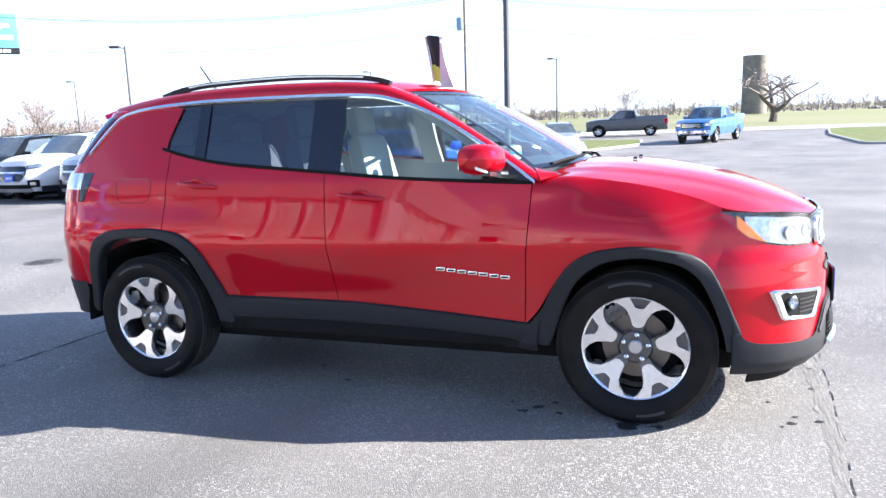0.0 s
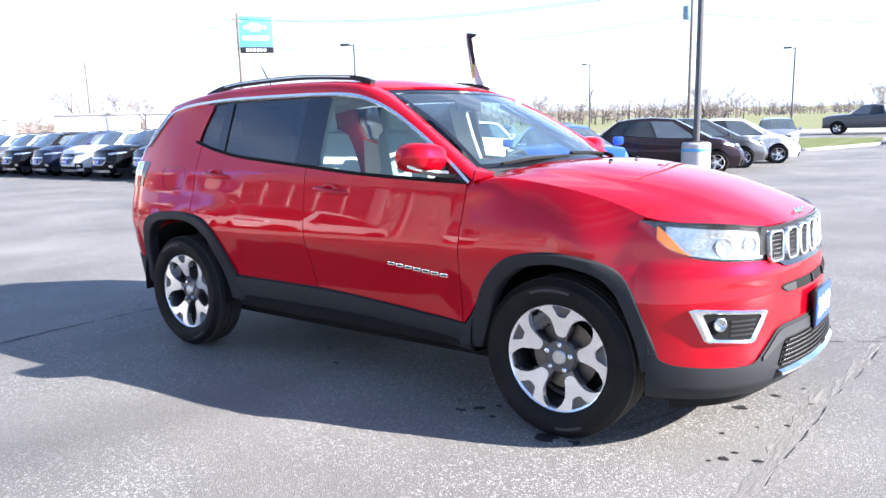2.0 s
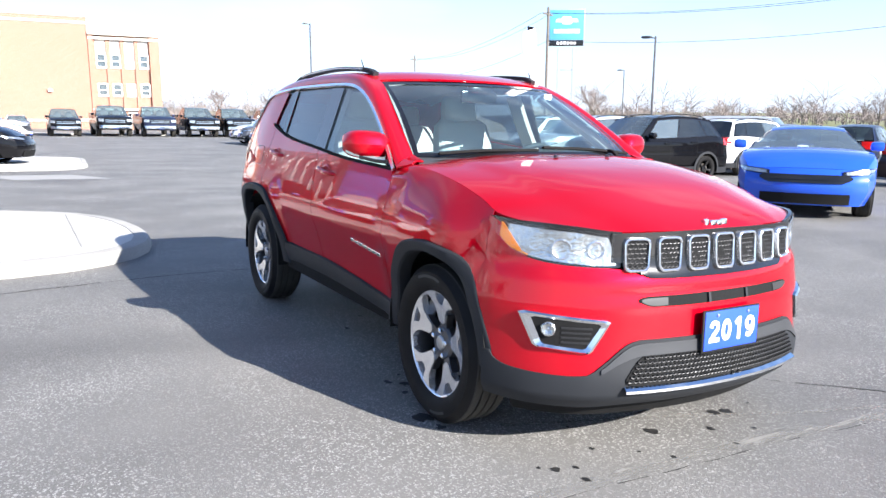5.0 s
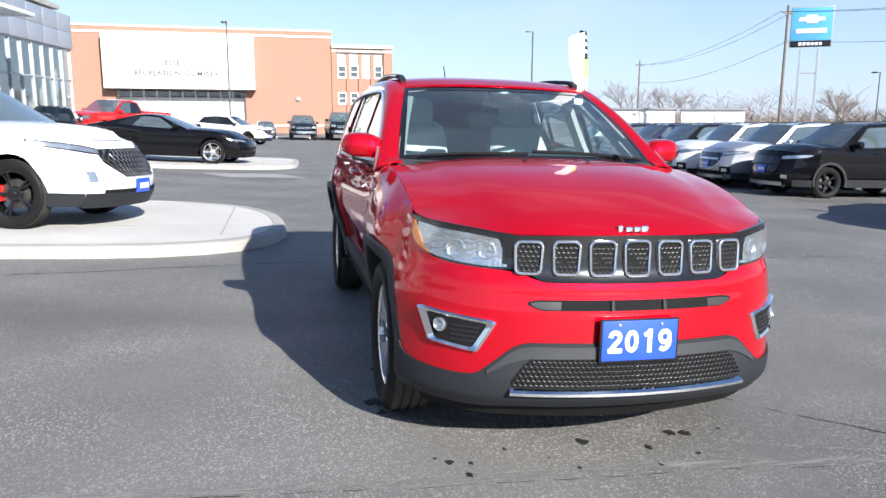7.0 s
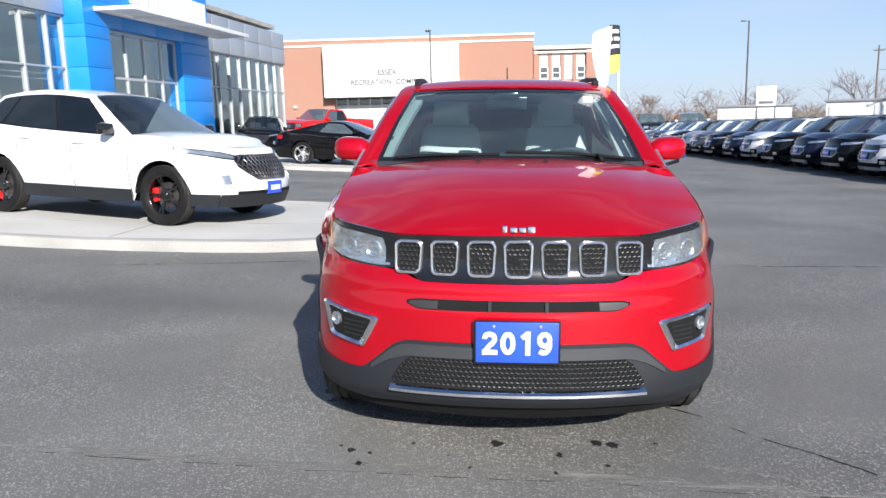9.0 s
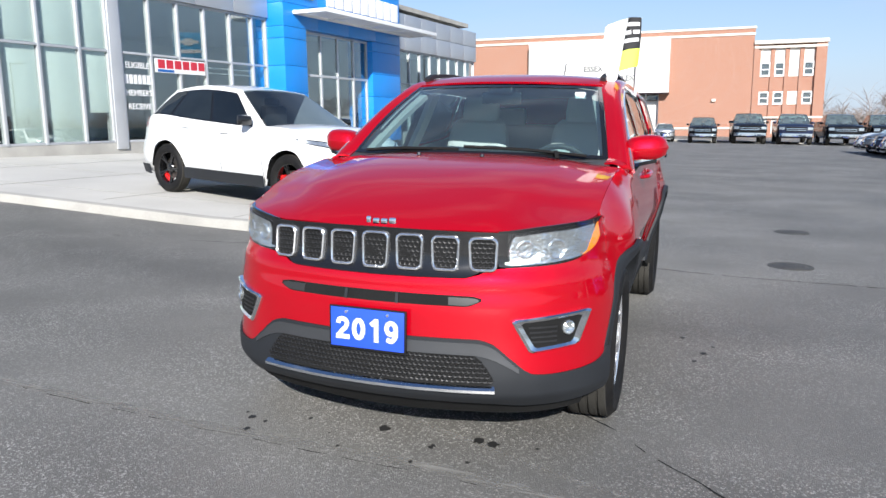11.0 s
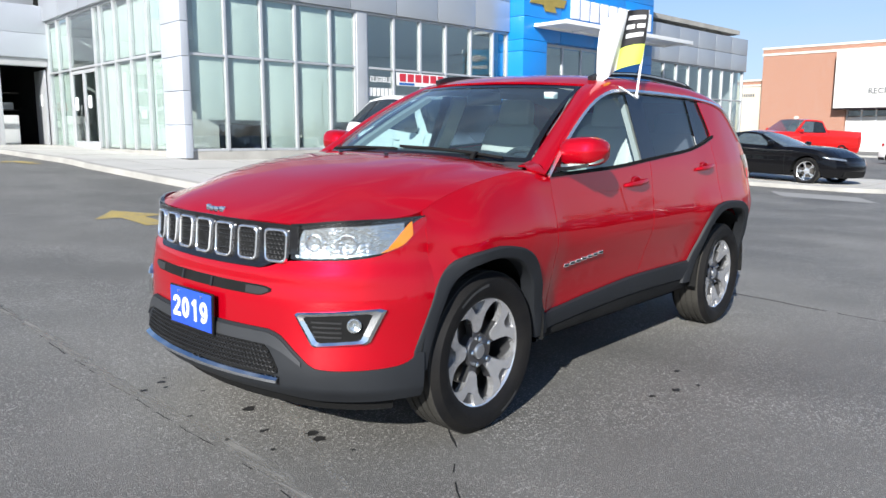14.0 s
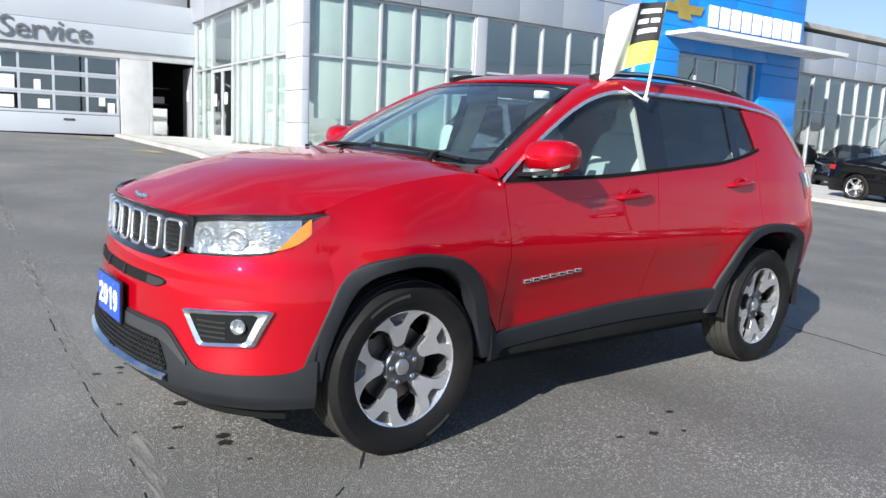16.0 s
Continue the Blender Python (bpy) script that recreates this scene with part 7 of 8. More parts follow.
    lo_r = [(c_base[0] - 0.06 * (1 - b * b), by(c_base[0]) * b * 0.95, zc) for b in bs]
    g = ruled(lo_r, [(x - 0.004, y * 0.99, z - 0.004) for x, y, z in rp[-1]], s.get("back_glass", PRIVACY), "rear_window", True)
    for sd in (1, -1):
        fr = np.linspace(0.0, 1.0, 16)
        lo_s = [(a_base[0] + (c_base[0] - a_base[0]) * f, sd * by(a_base[0] + (c_base[0] - a_base[0]) * f), float(top(a_base[0] + (c_base[0] - a_base[0]) * f)) - 0.005) for f in fr]
        xe = np.interp(fr, [0, 1], [a_top[0], c_top[0]])
        hi_s = [(x, sd * ry * (1 - 0.04 * f) * 1.0, float(np.interp(f, np.linspace(0, 1, n), rp[:, 0, 2])) - 0.01) for x, f in zip(xe, fr)]
        shell = ruled(lo_s, hi_s, body, "cab_side", sd > 0)
        def cut(f0, f1, g0, g1, material, nm):
            lo_a, hi_a = np.array(lo_s), np.array(hi_s)
            k = np.linspace(f0, f1, 10)
            L = np.stack([np.interp(k, fr, lo_a[:, c]) for c in range(3)], 1)
            H = np.stack([np.interp(k, fr, hi_a[:, c]) for c in range(3)], 1)
            q = np.array([L + (H - L) * t + np.array((0, 0.008 * sd, 0.004)) for t in np.linspace(g0, g1, 5)])
            return Geo().grid(q, sd > 0).part(nm, material, shell)
        w0, w1 = s.get("win", (0.10, 0.93))
        cut(w0, w1, 0.02, 0.90, BLACK_TRIM, "window_frame").location = (0, 0, 0)
        cuts = s.get("posts", (0.5,))
        es = [w0 + 0.012] + list(cuts) + [w1 - 0.012]
        for k, (e0, e1) in enumerate(zip(es[:-1], es[1:])):
            o = cut(e0 + (0.012 if k else 0.0), e1 - 0.012, 0.05, 0.86, s.get("screen", CAR_GLASS) if k == 0 else PRIVACY, "side_window")
            o.location = (0, 0.006 * sd, 0.002)
        # door cuts, handles, mirror
        for x in s["doors"]:
            z = np.linspace(low(x) + 0.05, float(top(x)) - 0.01, 10)
            h = (z - sill) / (float(top(x)) - sill)
            Geo().ribbon(np.stack([np.full(10, x), sd * (taper(x) + tuck(h) + 0.001), z], 1), (1, 0, 0), 0.008, 0.003).part("door_gap", BLACK_MATTE, root)
        for x in s["handles"]:
            z = float(top(x)) - 0.11
            h = (z - sill) / (float(top(x)) - sill)
            Geo().box(x, sd * (float(taper(x) + tuck(h)) + 0.018), z, 0.18, 0.03, 0.03, 0.012).part("door_handle", s.get("handle_mat", body), root)
        mx = a_base[0] - 0.30
        Geo().box(mx, sd * (hw + 0.07), float(top(mx)) + 0.09, 0.12, 0.20, 0.15, 0.05).part("door_mirror", s.get("mirror_mat", body), root)
        # lamps at the front corners and the back
        hy0, hy1, hz0, hz1 = s["lamp"]
        if s.get("lamp_wrap", True):
            x1, wide = xf - s.get("wrap", 0.28), float(taper(xf))
            def swept(lift, shrink):
                cols = []
                ways = [("front", y) for y in np.linspace(hy0, wide * 0.99, 9)] + [("side", x) for x in np.linspace(xf - 0.03, x1, 9)]
                for k, (way, v) in enumerate(ways):
                    g = k / (len(ways) - 1)
                    mid = (hz0 + hz1) / 2 + s.get("lamp_slope", 0.12) * 0.55 * g
                    half = ((hz1 - hz0) / 2 - shrink) * (1 - 0.80 * g**2.6) * (0.72 + 0.28 * min(1.0, g * 4))
                    col = []
                    for z in np.linspace(mid - half, mid + half, 5):
                        if way == "front":
                            col.append((xf + s.get("bow", 0.13) * (1 - min(1, v / wide) ** 2.2) + lift, v * sd, z))
                        else:
                            h = (z - sill) / max(0.3, float(top(v)) - sill)
                            col.append((v, sd * (float(taper(v) + tuck(h)) + lift), z))
                    cols.append(col)
                return np.array(cols)
            lm = Geo().grid(swept(0.008, 0.0), sd < 0, 0.012).part("headlamp", BLACK_TRIM, root, "clear swept-back headlamp")
            Geo().grid(swept(0.014, 0.014)[1:-1], sd < 0, 0.006).part("reflector", LAMP_IN, lm)
        else:
            q = face_patch(1, min(hy0 * sd, hy1 * sd), max(hy0 * sd, hy1 * sd), hz0, hz1, 0.012, 7, s.get("lamp_slope", 0.12))
            lm = Geo().grid(q, True, 0.02).part("headlamp", BLACK_TRIM, root, "clear headlamp")
            q = face_patch(1, min((hy0 + 0.02) * sd, (hy1 - 0.02) * sd), max((hy0 + 0.02) * sd, (hy1 - 0.02) * sd), hz0 + 0.02, hz1 - 0.015, 0.018, 7, s.get("lamp_slope", 0.12))
            Geo().grid(q, True, 0.01).part("reflector", LAMP_IN, lm)
        ty0, ty1, tz0, tz1 = s["tail_lamp"]
        Geo().grid(face_patch(-1, min(ty0 * sd, ty1 * sd), max(ty0 * sd, ty1 * sd), tz0, tz1, 0.01), False, 0.02).part("tail_lamp", RED_PLASTIC, root, "red tail lamp")
        q = np.array([[(x, sd * (float(taper(x) + tuck((z - sill) / (float(top(x)) - sill))) + 0.005), z) for x in np.linspace(xr + 0.01, xr + 0.2, 5)] for z in np.linspace(tz0, tz1, 4)])
        Geo().grid(q, sd > 0).part("tail_lamp", RED_PLASTIC, root, "red tail lamp")
        # dark lower trim
        if s.get("clad", True):
            q = []
            for f in (0, 0.5, 1):
                xx = np.linspace(-wb + ar + 0.03, wb - ar - 0.03, 12)
                q.append(np.c_[xx, sd * (taper(xx) + 0.004 - 0.03 * (1 - f)), np.full(12, sill - 0.02 + 0.17 * f)])
            Geo().grid(np.array(q), sd > 0).part("sill_trim", CLAD, root)
            for e0, e1 in ((wb + ar + 0.02, xf), (xr, -wb - ar - 0.02)):
                xx = np.linspace(e0, e1, 8)
                q = np.array([np.c_[xx, sd * (taper(xx) + 0.006 - 0.03 * (1 - f)), np.full(8, sill - 0.02 + 0.15 * f)] for f in (0, 0.5, 1)])
                Geo().grid(q, sd > 0).part("corner_trim", CLAD, root)
            for c in (-wb, wb) if s.get("arches", True) else ():
                t = np.radians(np.linspace(-12, 192, 24))
                q = np.array([np.c_[c + k * np.cos(t), sd * (taper(c + k * np.cos(t)) + o), r + k * np.sin(t)] for k, o in ((ar - 0.004, -0.03), (ar - 0.004, 0.012), (ar + 0.05, 0.012), (ar + 0.055, 0.0))])
                Geo().grid(q, sd < 0).part("arch_trim", CLAD, root)
        for c in (-wb, wb):
            t = np.radians(np.linspace(0, 180, 18))
            q = [np.c_[c + ar * np.cos(t), np.full(18, sd * y), r + ar * np.sin(t)] for y in (hw * 0.97, hw * 0.55)] + [np.c_[c + 0.02 * np.cos(t), np.full(18, sd * hw * 0.55), r + 0.02 * np.sin(t)]]
            Geo().grid(np.array(q)).part("wheel_liner", BLACK_MATTE, root)
            wheel(root, c, sd * (hw - s["tw"] / 2 - 0.015), r, s["rim"], s["tw"], s.get("rim_mat", MACHINED), s.get("pocket", RIM_DARK), s.get("style", "star"), s.get("spokes", 5), 20 if c > 0 else 47, s.get("caliper"), "wheel", sd)
    # grille, lower intake, plate
    gy, gz0, gz1 = s["grille"]
    gr = Geo().grid(face_patch(1, -gy, gy, gz0, gz1, 0.012, 13, 0, s.get("pinch", 0.16)), True, 0.02).part("grille", BLACK_TRIM, root, "black grille")
    for k in range(s.get("bars", 2)):
        z = gz0 + (gz1 - gz0) * s.get("bar_at", (k + 1) / (s.get("bars", 2) + 1))
        Geo().grid(face_patch(1, -gy + 0.03, gy - 0.03, z - 0.012, z + 0.012, 0.022, 13), True, 0.012).part("grille_bar", s.get("bar_mat", CHROME), gr)
    if s.get("mesh"):
        q = face_patch(1, -gy, gy, gz0, gz1, 0.024, 13, 0, s.get("pinch", 0.16))
        at = lambda u, v: np.array([np.interp(u, np.linspace(0, 1, 13), [np.interp(v, np.linspace(0, 1, 5), q[:, j, c]) for j in range(13)]) for c in range(3)])
        for k in range(-3, 14):
            for sl in (1, -1):
                uv = [((k + (f if sl > 0 else 1 - f) * 3.0) / 13.0, f) for f in np.linspace(0, 1, 7)]
                uv = [(u, f) for u, f in uv if 0 <= u <= 1]
                if len(uv) > 2:
                    Geo().tube([at(u, f) for u, f in uv], 0.008, 4).part("grille_wire", s["mesh"], gr)
    if s.get("skid"):
        q = face_patch(1, -gy, gy, gz0, gz1 - 0.17, 0.026, 13, 0, s.get("pinch", 0.16))
        loop = [*q[0], *q[1:, -1], *q[-1, -2::-1], *q[-2::-1, 0]]
        Geo().tube(loop, 0.014, 6).part("grille_surround", s.get("bar_mat", CHROME), gr, "bright grille outline")
    Geo().grid(face_patch(1, -hw * 0.62, hw * 0.62, sill + 0.02, sill + 0.17, 0.010, 13), True, 0.02).part("lower_intake", BLACK_MATTE, root)
    for sd in (1, -1) if s.get("pods") else ():
        y0, y1, z0, z1 = s["pods"]
        pod = Geo().grid(face_patch(1, min(y0 * sd, y1 * sd), max(y0 * sd, y1 * sd), z0, z1, 0.011, 6), True, 0.015).part("fog_pod", BLACK_MATTE if s.get("skid") else LAMP_IN, root, "black fog lamp pod")
        Geo().grid(face_patch(1, min(y0 * sd, y1 * sd) + 0.06, max(y0 * sd, y1 * sd) - 0.06, z0 + 0.05, z1 - 0.05, 0.02, 4), True, 0.006).part("fog_lamp", LAMP_IN, pod)
    if s.get("skid"):
        Geo().grid(face_patch(1, -0.56, 0.56, sill - 0.01, sill + 0.07, 0.035, 11), True, 0.025).part("skid_plate", SATIN, root, "silver skid plate")
    if s.get("valance"):
        Geo().grid(face_patch(1, -hw * 0.80, hw * 0.80, sill - 0.03, sill + 0.13, 0.016, 13), True, 0.03).part("valance", CLAD, root, "dark plastic lower bumper")
    if s.get("bumper"):
        Geo().grid(face_patch(1, -hw * 0.9, hw * 0.9, *s["bumper"], 0.06, 13), True, 0.07).part("front_bumper", CHROME, root, "bright steel bumper")
    if s.get("plate", True):
        pl = Geo().grid(face_patch(1, -0.15, 0.15, s.get("plate_z", 0.5) - 0.08, s.get("plate_z", 0.5) + 0.08, 0.035, 5), True, 0.012).part("front_plate", PLATE_BLUE, root, "blue dealer plate")
        for k in range(4):
            Geo().grid(face_patch(1, -0.10 + k * 0.055, -0.06 + k * 0.055, s.get("plate_z", 0.5) - 0.035, s.get("plate_z", 0.5) + 0.03, 0.040, 3), True, 0.002).part("digit_bar", WHITE_ENAMEL, pl)
    Geo().box(0, 0, sill + 0.04, (xf - xr) * 0.86, hw * 1.55, 0.12, 0.04).part("underbody", BLACK_MATTE, root)
    Geo().box((a_base[0] + c_base[0]) / 2, 0, float(top(0)) - 0.28, abs(a_base[0] - c_base[0]) * 0.86, hw * 1.6, 0.10, 0.03).part("cabin_floor", DASH, root)
    for y in (-0.36, 0.36):
        sx = a_top[0] - 0.45
        hs = min(0.0, a_top[1] - 0.06 - (float(top(0)) + 0.46))
        Geo().box(sx, y, float(top(0)) + 0.02 + hs, 0.16, 0.46, 0.62, 0.06, m=None).box(sx - 0.03, y, float(top(0)) + 0.38 + hs, 0.10, 0.26, 0.16, 0.04).part("front_seat", s.get("seat_mat", DASH), root)
    Geo().box(a_base[0] - 0.25, 0, float(top(a_base[0])) - 0.06, 0.5, hw * 1.6, 0.12, 0.04).part("dashboard", DASH, root)
    if s.get("bed"):
        x0, x1, zb = s["bed"]
        for sd in (1, -1):
            Geo().box((x0 + x1) / 2, sd * (hw - 0.07), (zb + 0.62) / 2 + 0.05, x1 - x0, 0.09, zb - 0.52, 0.02).part("bed_side", body, root)
        Geo().box(x0 + 0.03, 0, (zb + 0.62) / 2 + 0.05, 0.08, hw * 1.9, zb - 0.52, 0.02).part("tailgate", body, root)
        Geo().box((x0 + x1) / 2, 0, 0.70, x1 - x0, hw * 1.8, 0.06, 0.01).part("bed_floor", BLACK_MATTE, root)
        Geo().box(x1 - 0.02, 0, (zb + 0.62) / 2 + 0.05, 0.06, hw * 1.9, zb - 0.52, 0.02).part("bed_front", body, root)
    if s.get("rails"):
        for sd in (1, -1):
            line = rp[1:-1, -1 if sd > 0 else 0] - np.array((0, 0.03 * sd, 0))
            path = line + np.array((0, 0, 1.0)) * np.interp(np.arange(len(line)), [0, 1.5, len(line) - 2.5, len(line) - 1], [0.015, 0.045, 0.045, 0.015])[:, None]
            Geo().ribbon(smooth_path(path, 12), (0, 1, 0), 0.03, 0.025).part("roof_rail", BLACK_TRIM, root)
    # draw the nose and tail in: leaning back towards the bonnet, tucked under, rounded at the corners
    k_top, k_low, k_corner = s.get("round", (0.16, 0.07, 0.10))
    z_top = float(top(xf))
    def drawn_in(p):
        x, y, z = p
        for xe, sg, q in ((xf, 1, 1.0), (xr, -1, 0.5)):
            f = float(ramp01((sg * (x - xe) + 0.75) / 0.75))
            if f <= 0:
                continue
            c = min(1.0, abs(y) / hw)
            x -= sg * q * f * (k_top * float(ramp01((z - 0.5) / max(0.2, z_top - 0.42))) + k_low * float(ramp01((0.45 - z) / 0.3)) + k_corner * c**4)
        return (x, y, z)
    seen = set()
    for o in root.children_recursive:
        if o.type == "MESH" and o.parent.name.split(".")[0] != "wheel" and o.data.name not in seen:
            seen.add(o.data.name)
            for v in o.data.vertices:
                v.co = drawn_in(v.co)
            o.data.update()
    return root


def repaint(root, old, new_mat):
    """Gives a copy another paint, leaving the shared meshes as they are."""
    for o in root.children_recursive:
        for sl in o.material_slots:
            if sl.material == old:
                sl.link = "OBJECT"
                sl.material = new_mat
    return root


def on_ground(x, y, heading, lift=0.0):
    """A pose on the lot, its x axis along the heading, leaning with the ground."""
    h = radians(heading)
    f = Vector((math.cos(h), math.sin(h), float(ground_z(x + math.cos(h), y + math.sin(h)) - ground_z(x - math.cos(h), y - math.sin(h))) / 2)).normalized()
    l = Vector((-math.sin(h), math.cos(h), float(ground_z(x - math.sin(h), y + math.cos(h)) - ground_z(x + math.sin(h), y - math.cos(h))) / 2)).normalized()
    u = f.cross(l).normalized()
    l = u.cross(f)
    m = Matrix((f, l, u)).transposed().to_4x4()
    m.translation = (x, y, float(ground_z(x, y)) + lift)
    return m


CROSSOVER = dict(wb=2.725, r=0.370, xf=2.20, xr=-2.26, w=1.84, nose=0.20, nose_len=0.95, tail=0.16, bow=0.16, sill=0.27, top=[(-2.26, 1.10), (-1.6, 1.18), (-0.8, 1.13), (0, 1.09), (0.75, 1.065), (0.95, 1.09), (1.4, 1.075), (1.8, 1.02), (2.20, 0.94)],
                 cab=((0.90, 1.08), (0.10, 1.575), (-1.55, 1.55), (-2.02, 1.16)), roof_z=0.075, roof=0.66, win=(0.09, 0.93), posts=(0.40, 0.74), doors=(0.86, -0.05, -0.98), handles=(0.08, -0.82), lamp=(0.43, 0.72, 0.80, 0.885), tail_lamp=(0.42, 0.70, 0.98, 1.12),
                 grille=(0.50, 0.58, 0.88), bars=1, bar_at=0.80, bar_mat=BLACK_TRIM, mesh=RIM_DARK, screen=DEEP_GLASS, pinch=0.30, valance=True, pods=(0.64, 0.72, 0.53, 0.64), plate_z=0.47, rim=0.255, tw=0.225, rim_mat=BLACK_RIM, pocket=BLACK_RIM, style="twin", caliper=BRIGHT_RED, mirror_mat=BLACK_TRIM, wrap=0.62, arches=False, lamp_slope=0.2, round=(0.27, 0.10, 0.20))
pale_crossover = vehicle("crossover", on_ground(-5.27, -5.11, 73.0, 0.135), "white crossover with black wheels on the concrete apron", "car", CROSSOVER, WHITE_PAINT)
COUPE = dict(round=(0.10, 0.06, 0.14), wb=2.81, r=0.345, xf=2.22, xr=-2.35, w=1.90, nose=0.14, tail=0.14, bow=0.14, sill=0.20, top=[(-2.35, 0.93), (-1.9, 1.02), (-1.3, 1.03), (-0.6, 0.97), (0.3, 0.94), (0.9, 0.95), (1.5, 0.92), (2.0, 0.82), (2.22, 0.70)], clad=False,
             cab=((0.72, 0.95), (-0.10, 1.27), (-0.95, 1.27), (-1.85, 1.02)), roof_z=0.05, roof=0.60, win=(0.12, 0.80), posts=(0.62,), doors=(0.80, -0.62), handles=(-0.42,), lamp=(0.48, 0.82, 0.62, 0.70), tail_lamp=(0.3, 0.82, 0.78, 0.90),
             grille=(0.62, 0.52, 0.64), bars=1, bar_mat=BLACK_TRIM, plate=False, rim=0.262, tw=0.245, style="twin", mirror_mat=BLACK_PAINT, crown=0.06)
dark_coupe = vehicle("coupe", on_ground(-19.6, -4.4, 78.0, 0.118) @ Matrix.Scale(1.05, 4), "black sports coupe with bright alloy wheels on concrete", "car", COUPE, BLACK_PAINT)
SMALL_SUV = dict(wb=2.555, r=0.338, xf=2.16, xr=-2.18, w=1.775, nose=0.16, tail=0.12, bow=0.15, sill=0.26, top=[(-2.18, 1.08), (-1.5, 1.16), (-0.7, 1.12), (0, 1.09), (0.7, 1.07), (0.95, 1.10), (1.45, 1.095), (1.85, 1.055), (2.16, 0.975)],
                 cab=((0.98, 1.09), (0.36, 1.58), (-1.60, 1.57), (-2.0, 1.14)), roof_z=0.075, roof=0.71, win=(0.07, 0.95), posts=(0.42, 0.75), doors=(0.88, 0.0, -0.92), handles=(0.12, -0.76), lamp=(0.44, 0.80, 0.80, 0.90), tail_lamp=(0.45, 0.78, 0.95, 1.12), round=(0.13, 0.07, 0.15),
                 grille=(0.46, 0.50, 0.88), bars=1, bar_at=0.62, pinch=0.22, pods=(0.50, 0.74, 0.36, 0.54), skid=True, plate_z=0.60, rim=0.235, tw=0.215, style="star", rails=True, wrap=0.36, crown=0.07)
vehicle("small_suv", on_ground(-9.95, 11.6, -91.5), "black small SUV with black wheels parked nose out", "car", {**SMALL_SUV, "rim_mat": BLACK_RIM, "pocket": BLACK_RIM, "bar_mat": BLACK_TRIM}, BLACK_PAINT, "row of parked cars")
light = vehicle("small_suv", on_ground(-12.35, 11.7, -91), "silver small SUV with a blue plate parked nose out", "car", SMALL_SUV, SILVER_PAINT, "row of parked cars")
ROW = [(WHITE_PAINT, "white"), (BLACK_PAINT, "black"), (NAVY_PAINT, "dark blue"), (BLACK_PAINT, "black"), (WHITE_PAINT, "white"), (NAVY_PAINT, "dark blue"), (BLACK_PAINT, "black"), (GREY_PAINT, "grey"), (SILVER_PAINT, "silver"), (BLACK_PAINT, "black"), (WHITE_PAINT, "white"), (NAVY_PAINT, "dark blue"), (GREY_PAINT, "grey"), (WHITE_PAINT, "white")]
for k, (mt, word) in enumerate(ROW):
    x = -14.45 - k * 2.28
    c = repaint(copy_thing(light, on_ground(x, 11.75 + 0.05 * (k % 3), -90 + (k * 37 % 5 - 2) * 0.6)), SILVER_PAINT, mt)
    c["label"] = f"{word} small SUV with a blue plate parked nose out"
BACK_ROW = [WHITE_PAINT, GREY_PAINT, SILVER_PAINT, BLACK_PAINT, WHITE_PAINT, NAVY_PAINT, BLACK_PAINT, SILVER_PAINT, GREY_PAINT, WHITE_PAINT, BLACK_PAINT, WHITE_PAINT]
for k, mt in enumerate(BACK_ROW):
    c = repaint(copy_thing(light, on_ground(-11.5 - k * 2.7, 17.6 + 0.1 * (k % 2), 90)), SILVER_PAINT, mt)
    tagged(c, mt.name.split("_car")[0].replace("_", " ") + " small SUV in the second row of the lot", group="second row of parked cars")
blue_coupe = repaint(copy_thing(dark_coupe, on_ground(-4.3, 9.9, -55)), BLACK_PAINT, BLUE_PAINT)
tagged(blue_coupe, "bright blue sports coupe parked among the rows", group="row of parked cars")
HATCH = dict(wb=2.60, r=0.328, xf=1.98, xr=-2.17, w=1.765, nose=0.18, tail=0.12, bow=0.13, sill=0.22, top=[(-2.17, 1.02), (-1.5, 1.10), (-0.7, 1.04), (0, 1.0), (0.8, 0.98), (1.1, 1.0), (1.5, 0.95), (1.8, 0.87), (1.98, 0.76)], clad=False,
             cab=((1.15, 0.99), (0.20, 1.53), (-1.40, 1.50), (-2.05, 1.10)), roof_z=0.07, roof=0.68, win=(0.10, 0.92), posts=(0.46, 0.76), doors=(0.98, 0.05, -0.85), handles=(0.15, -0.72), lamp=(0.44, 0.76, 0.72, 0.84), tail_lamp=(0.45, 0.78, 0.80, 1.05), grille=(0.40, 0.48, 0.62), bars=1, rim=0.23, tw=0.215, style="twin", wrap=0.45)
plum_hatch = vehicle("hatchback", on_ground(-5.0, 17.85, 21), "dark plum electric hatchback with silver wheels", "car", HATCH, MAROON_PAINT, "angled row of cars")
for x, y, mt, word in ((-5.2, 21.3, GREY_PAINT, "grey"), (-4.9, 24.6, WHITE_PAINT, "white")):
    tagged(repaint(copy_thing(plum_hatch, on_ground(x, y, 21)), MAROON_PAINT, mt), f"{word} hatchback parked beside other cars")
tagged(repaint(copy_thing(light, on_ground(-5.6, 33.6, -75)), SILVER_PAINT, SILVER_PAINT), "silver small SUV near the grass verge", group="angled row of cars")
for k in range(5):
    tagged(repaint(copy_thing(plum_hatch, on_ground(-11.5 - k * 3.1, 23.5 + (k % 2) * 0.3, 110)), MAROON_PAINT, (NAVY_PAINT, GREY_PAINT, BLACK_PAINT, SILVER_PAINT, NAVY_PAINT)[k]), ("dark blue", "grey", "black", "silver", "dark blue")[k] + " hatchback in the back rows", group="back rows")
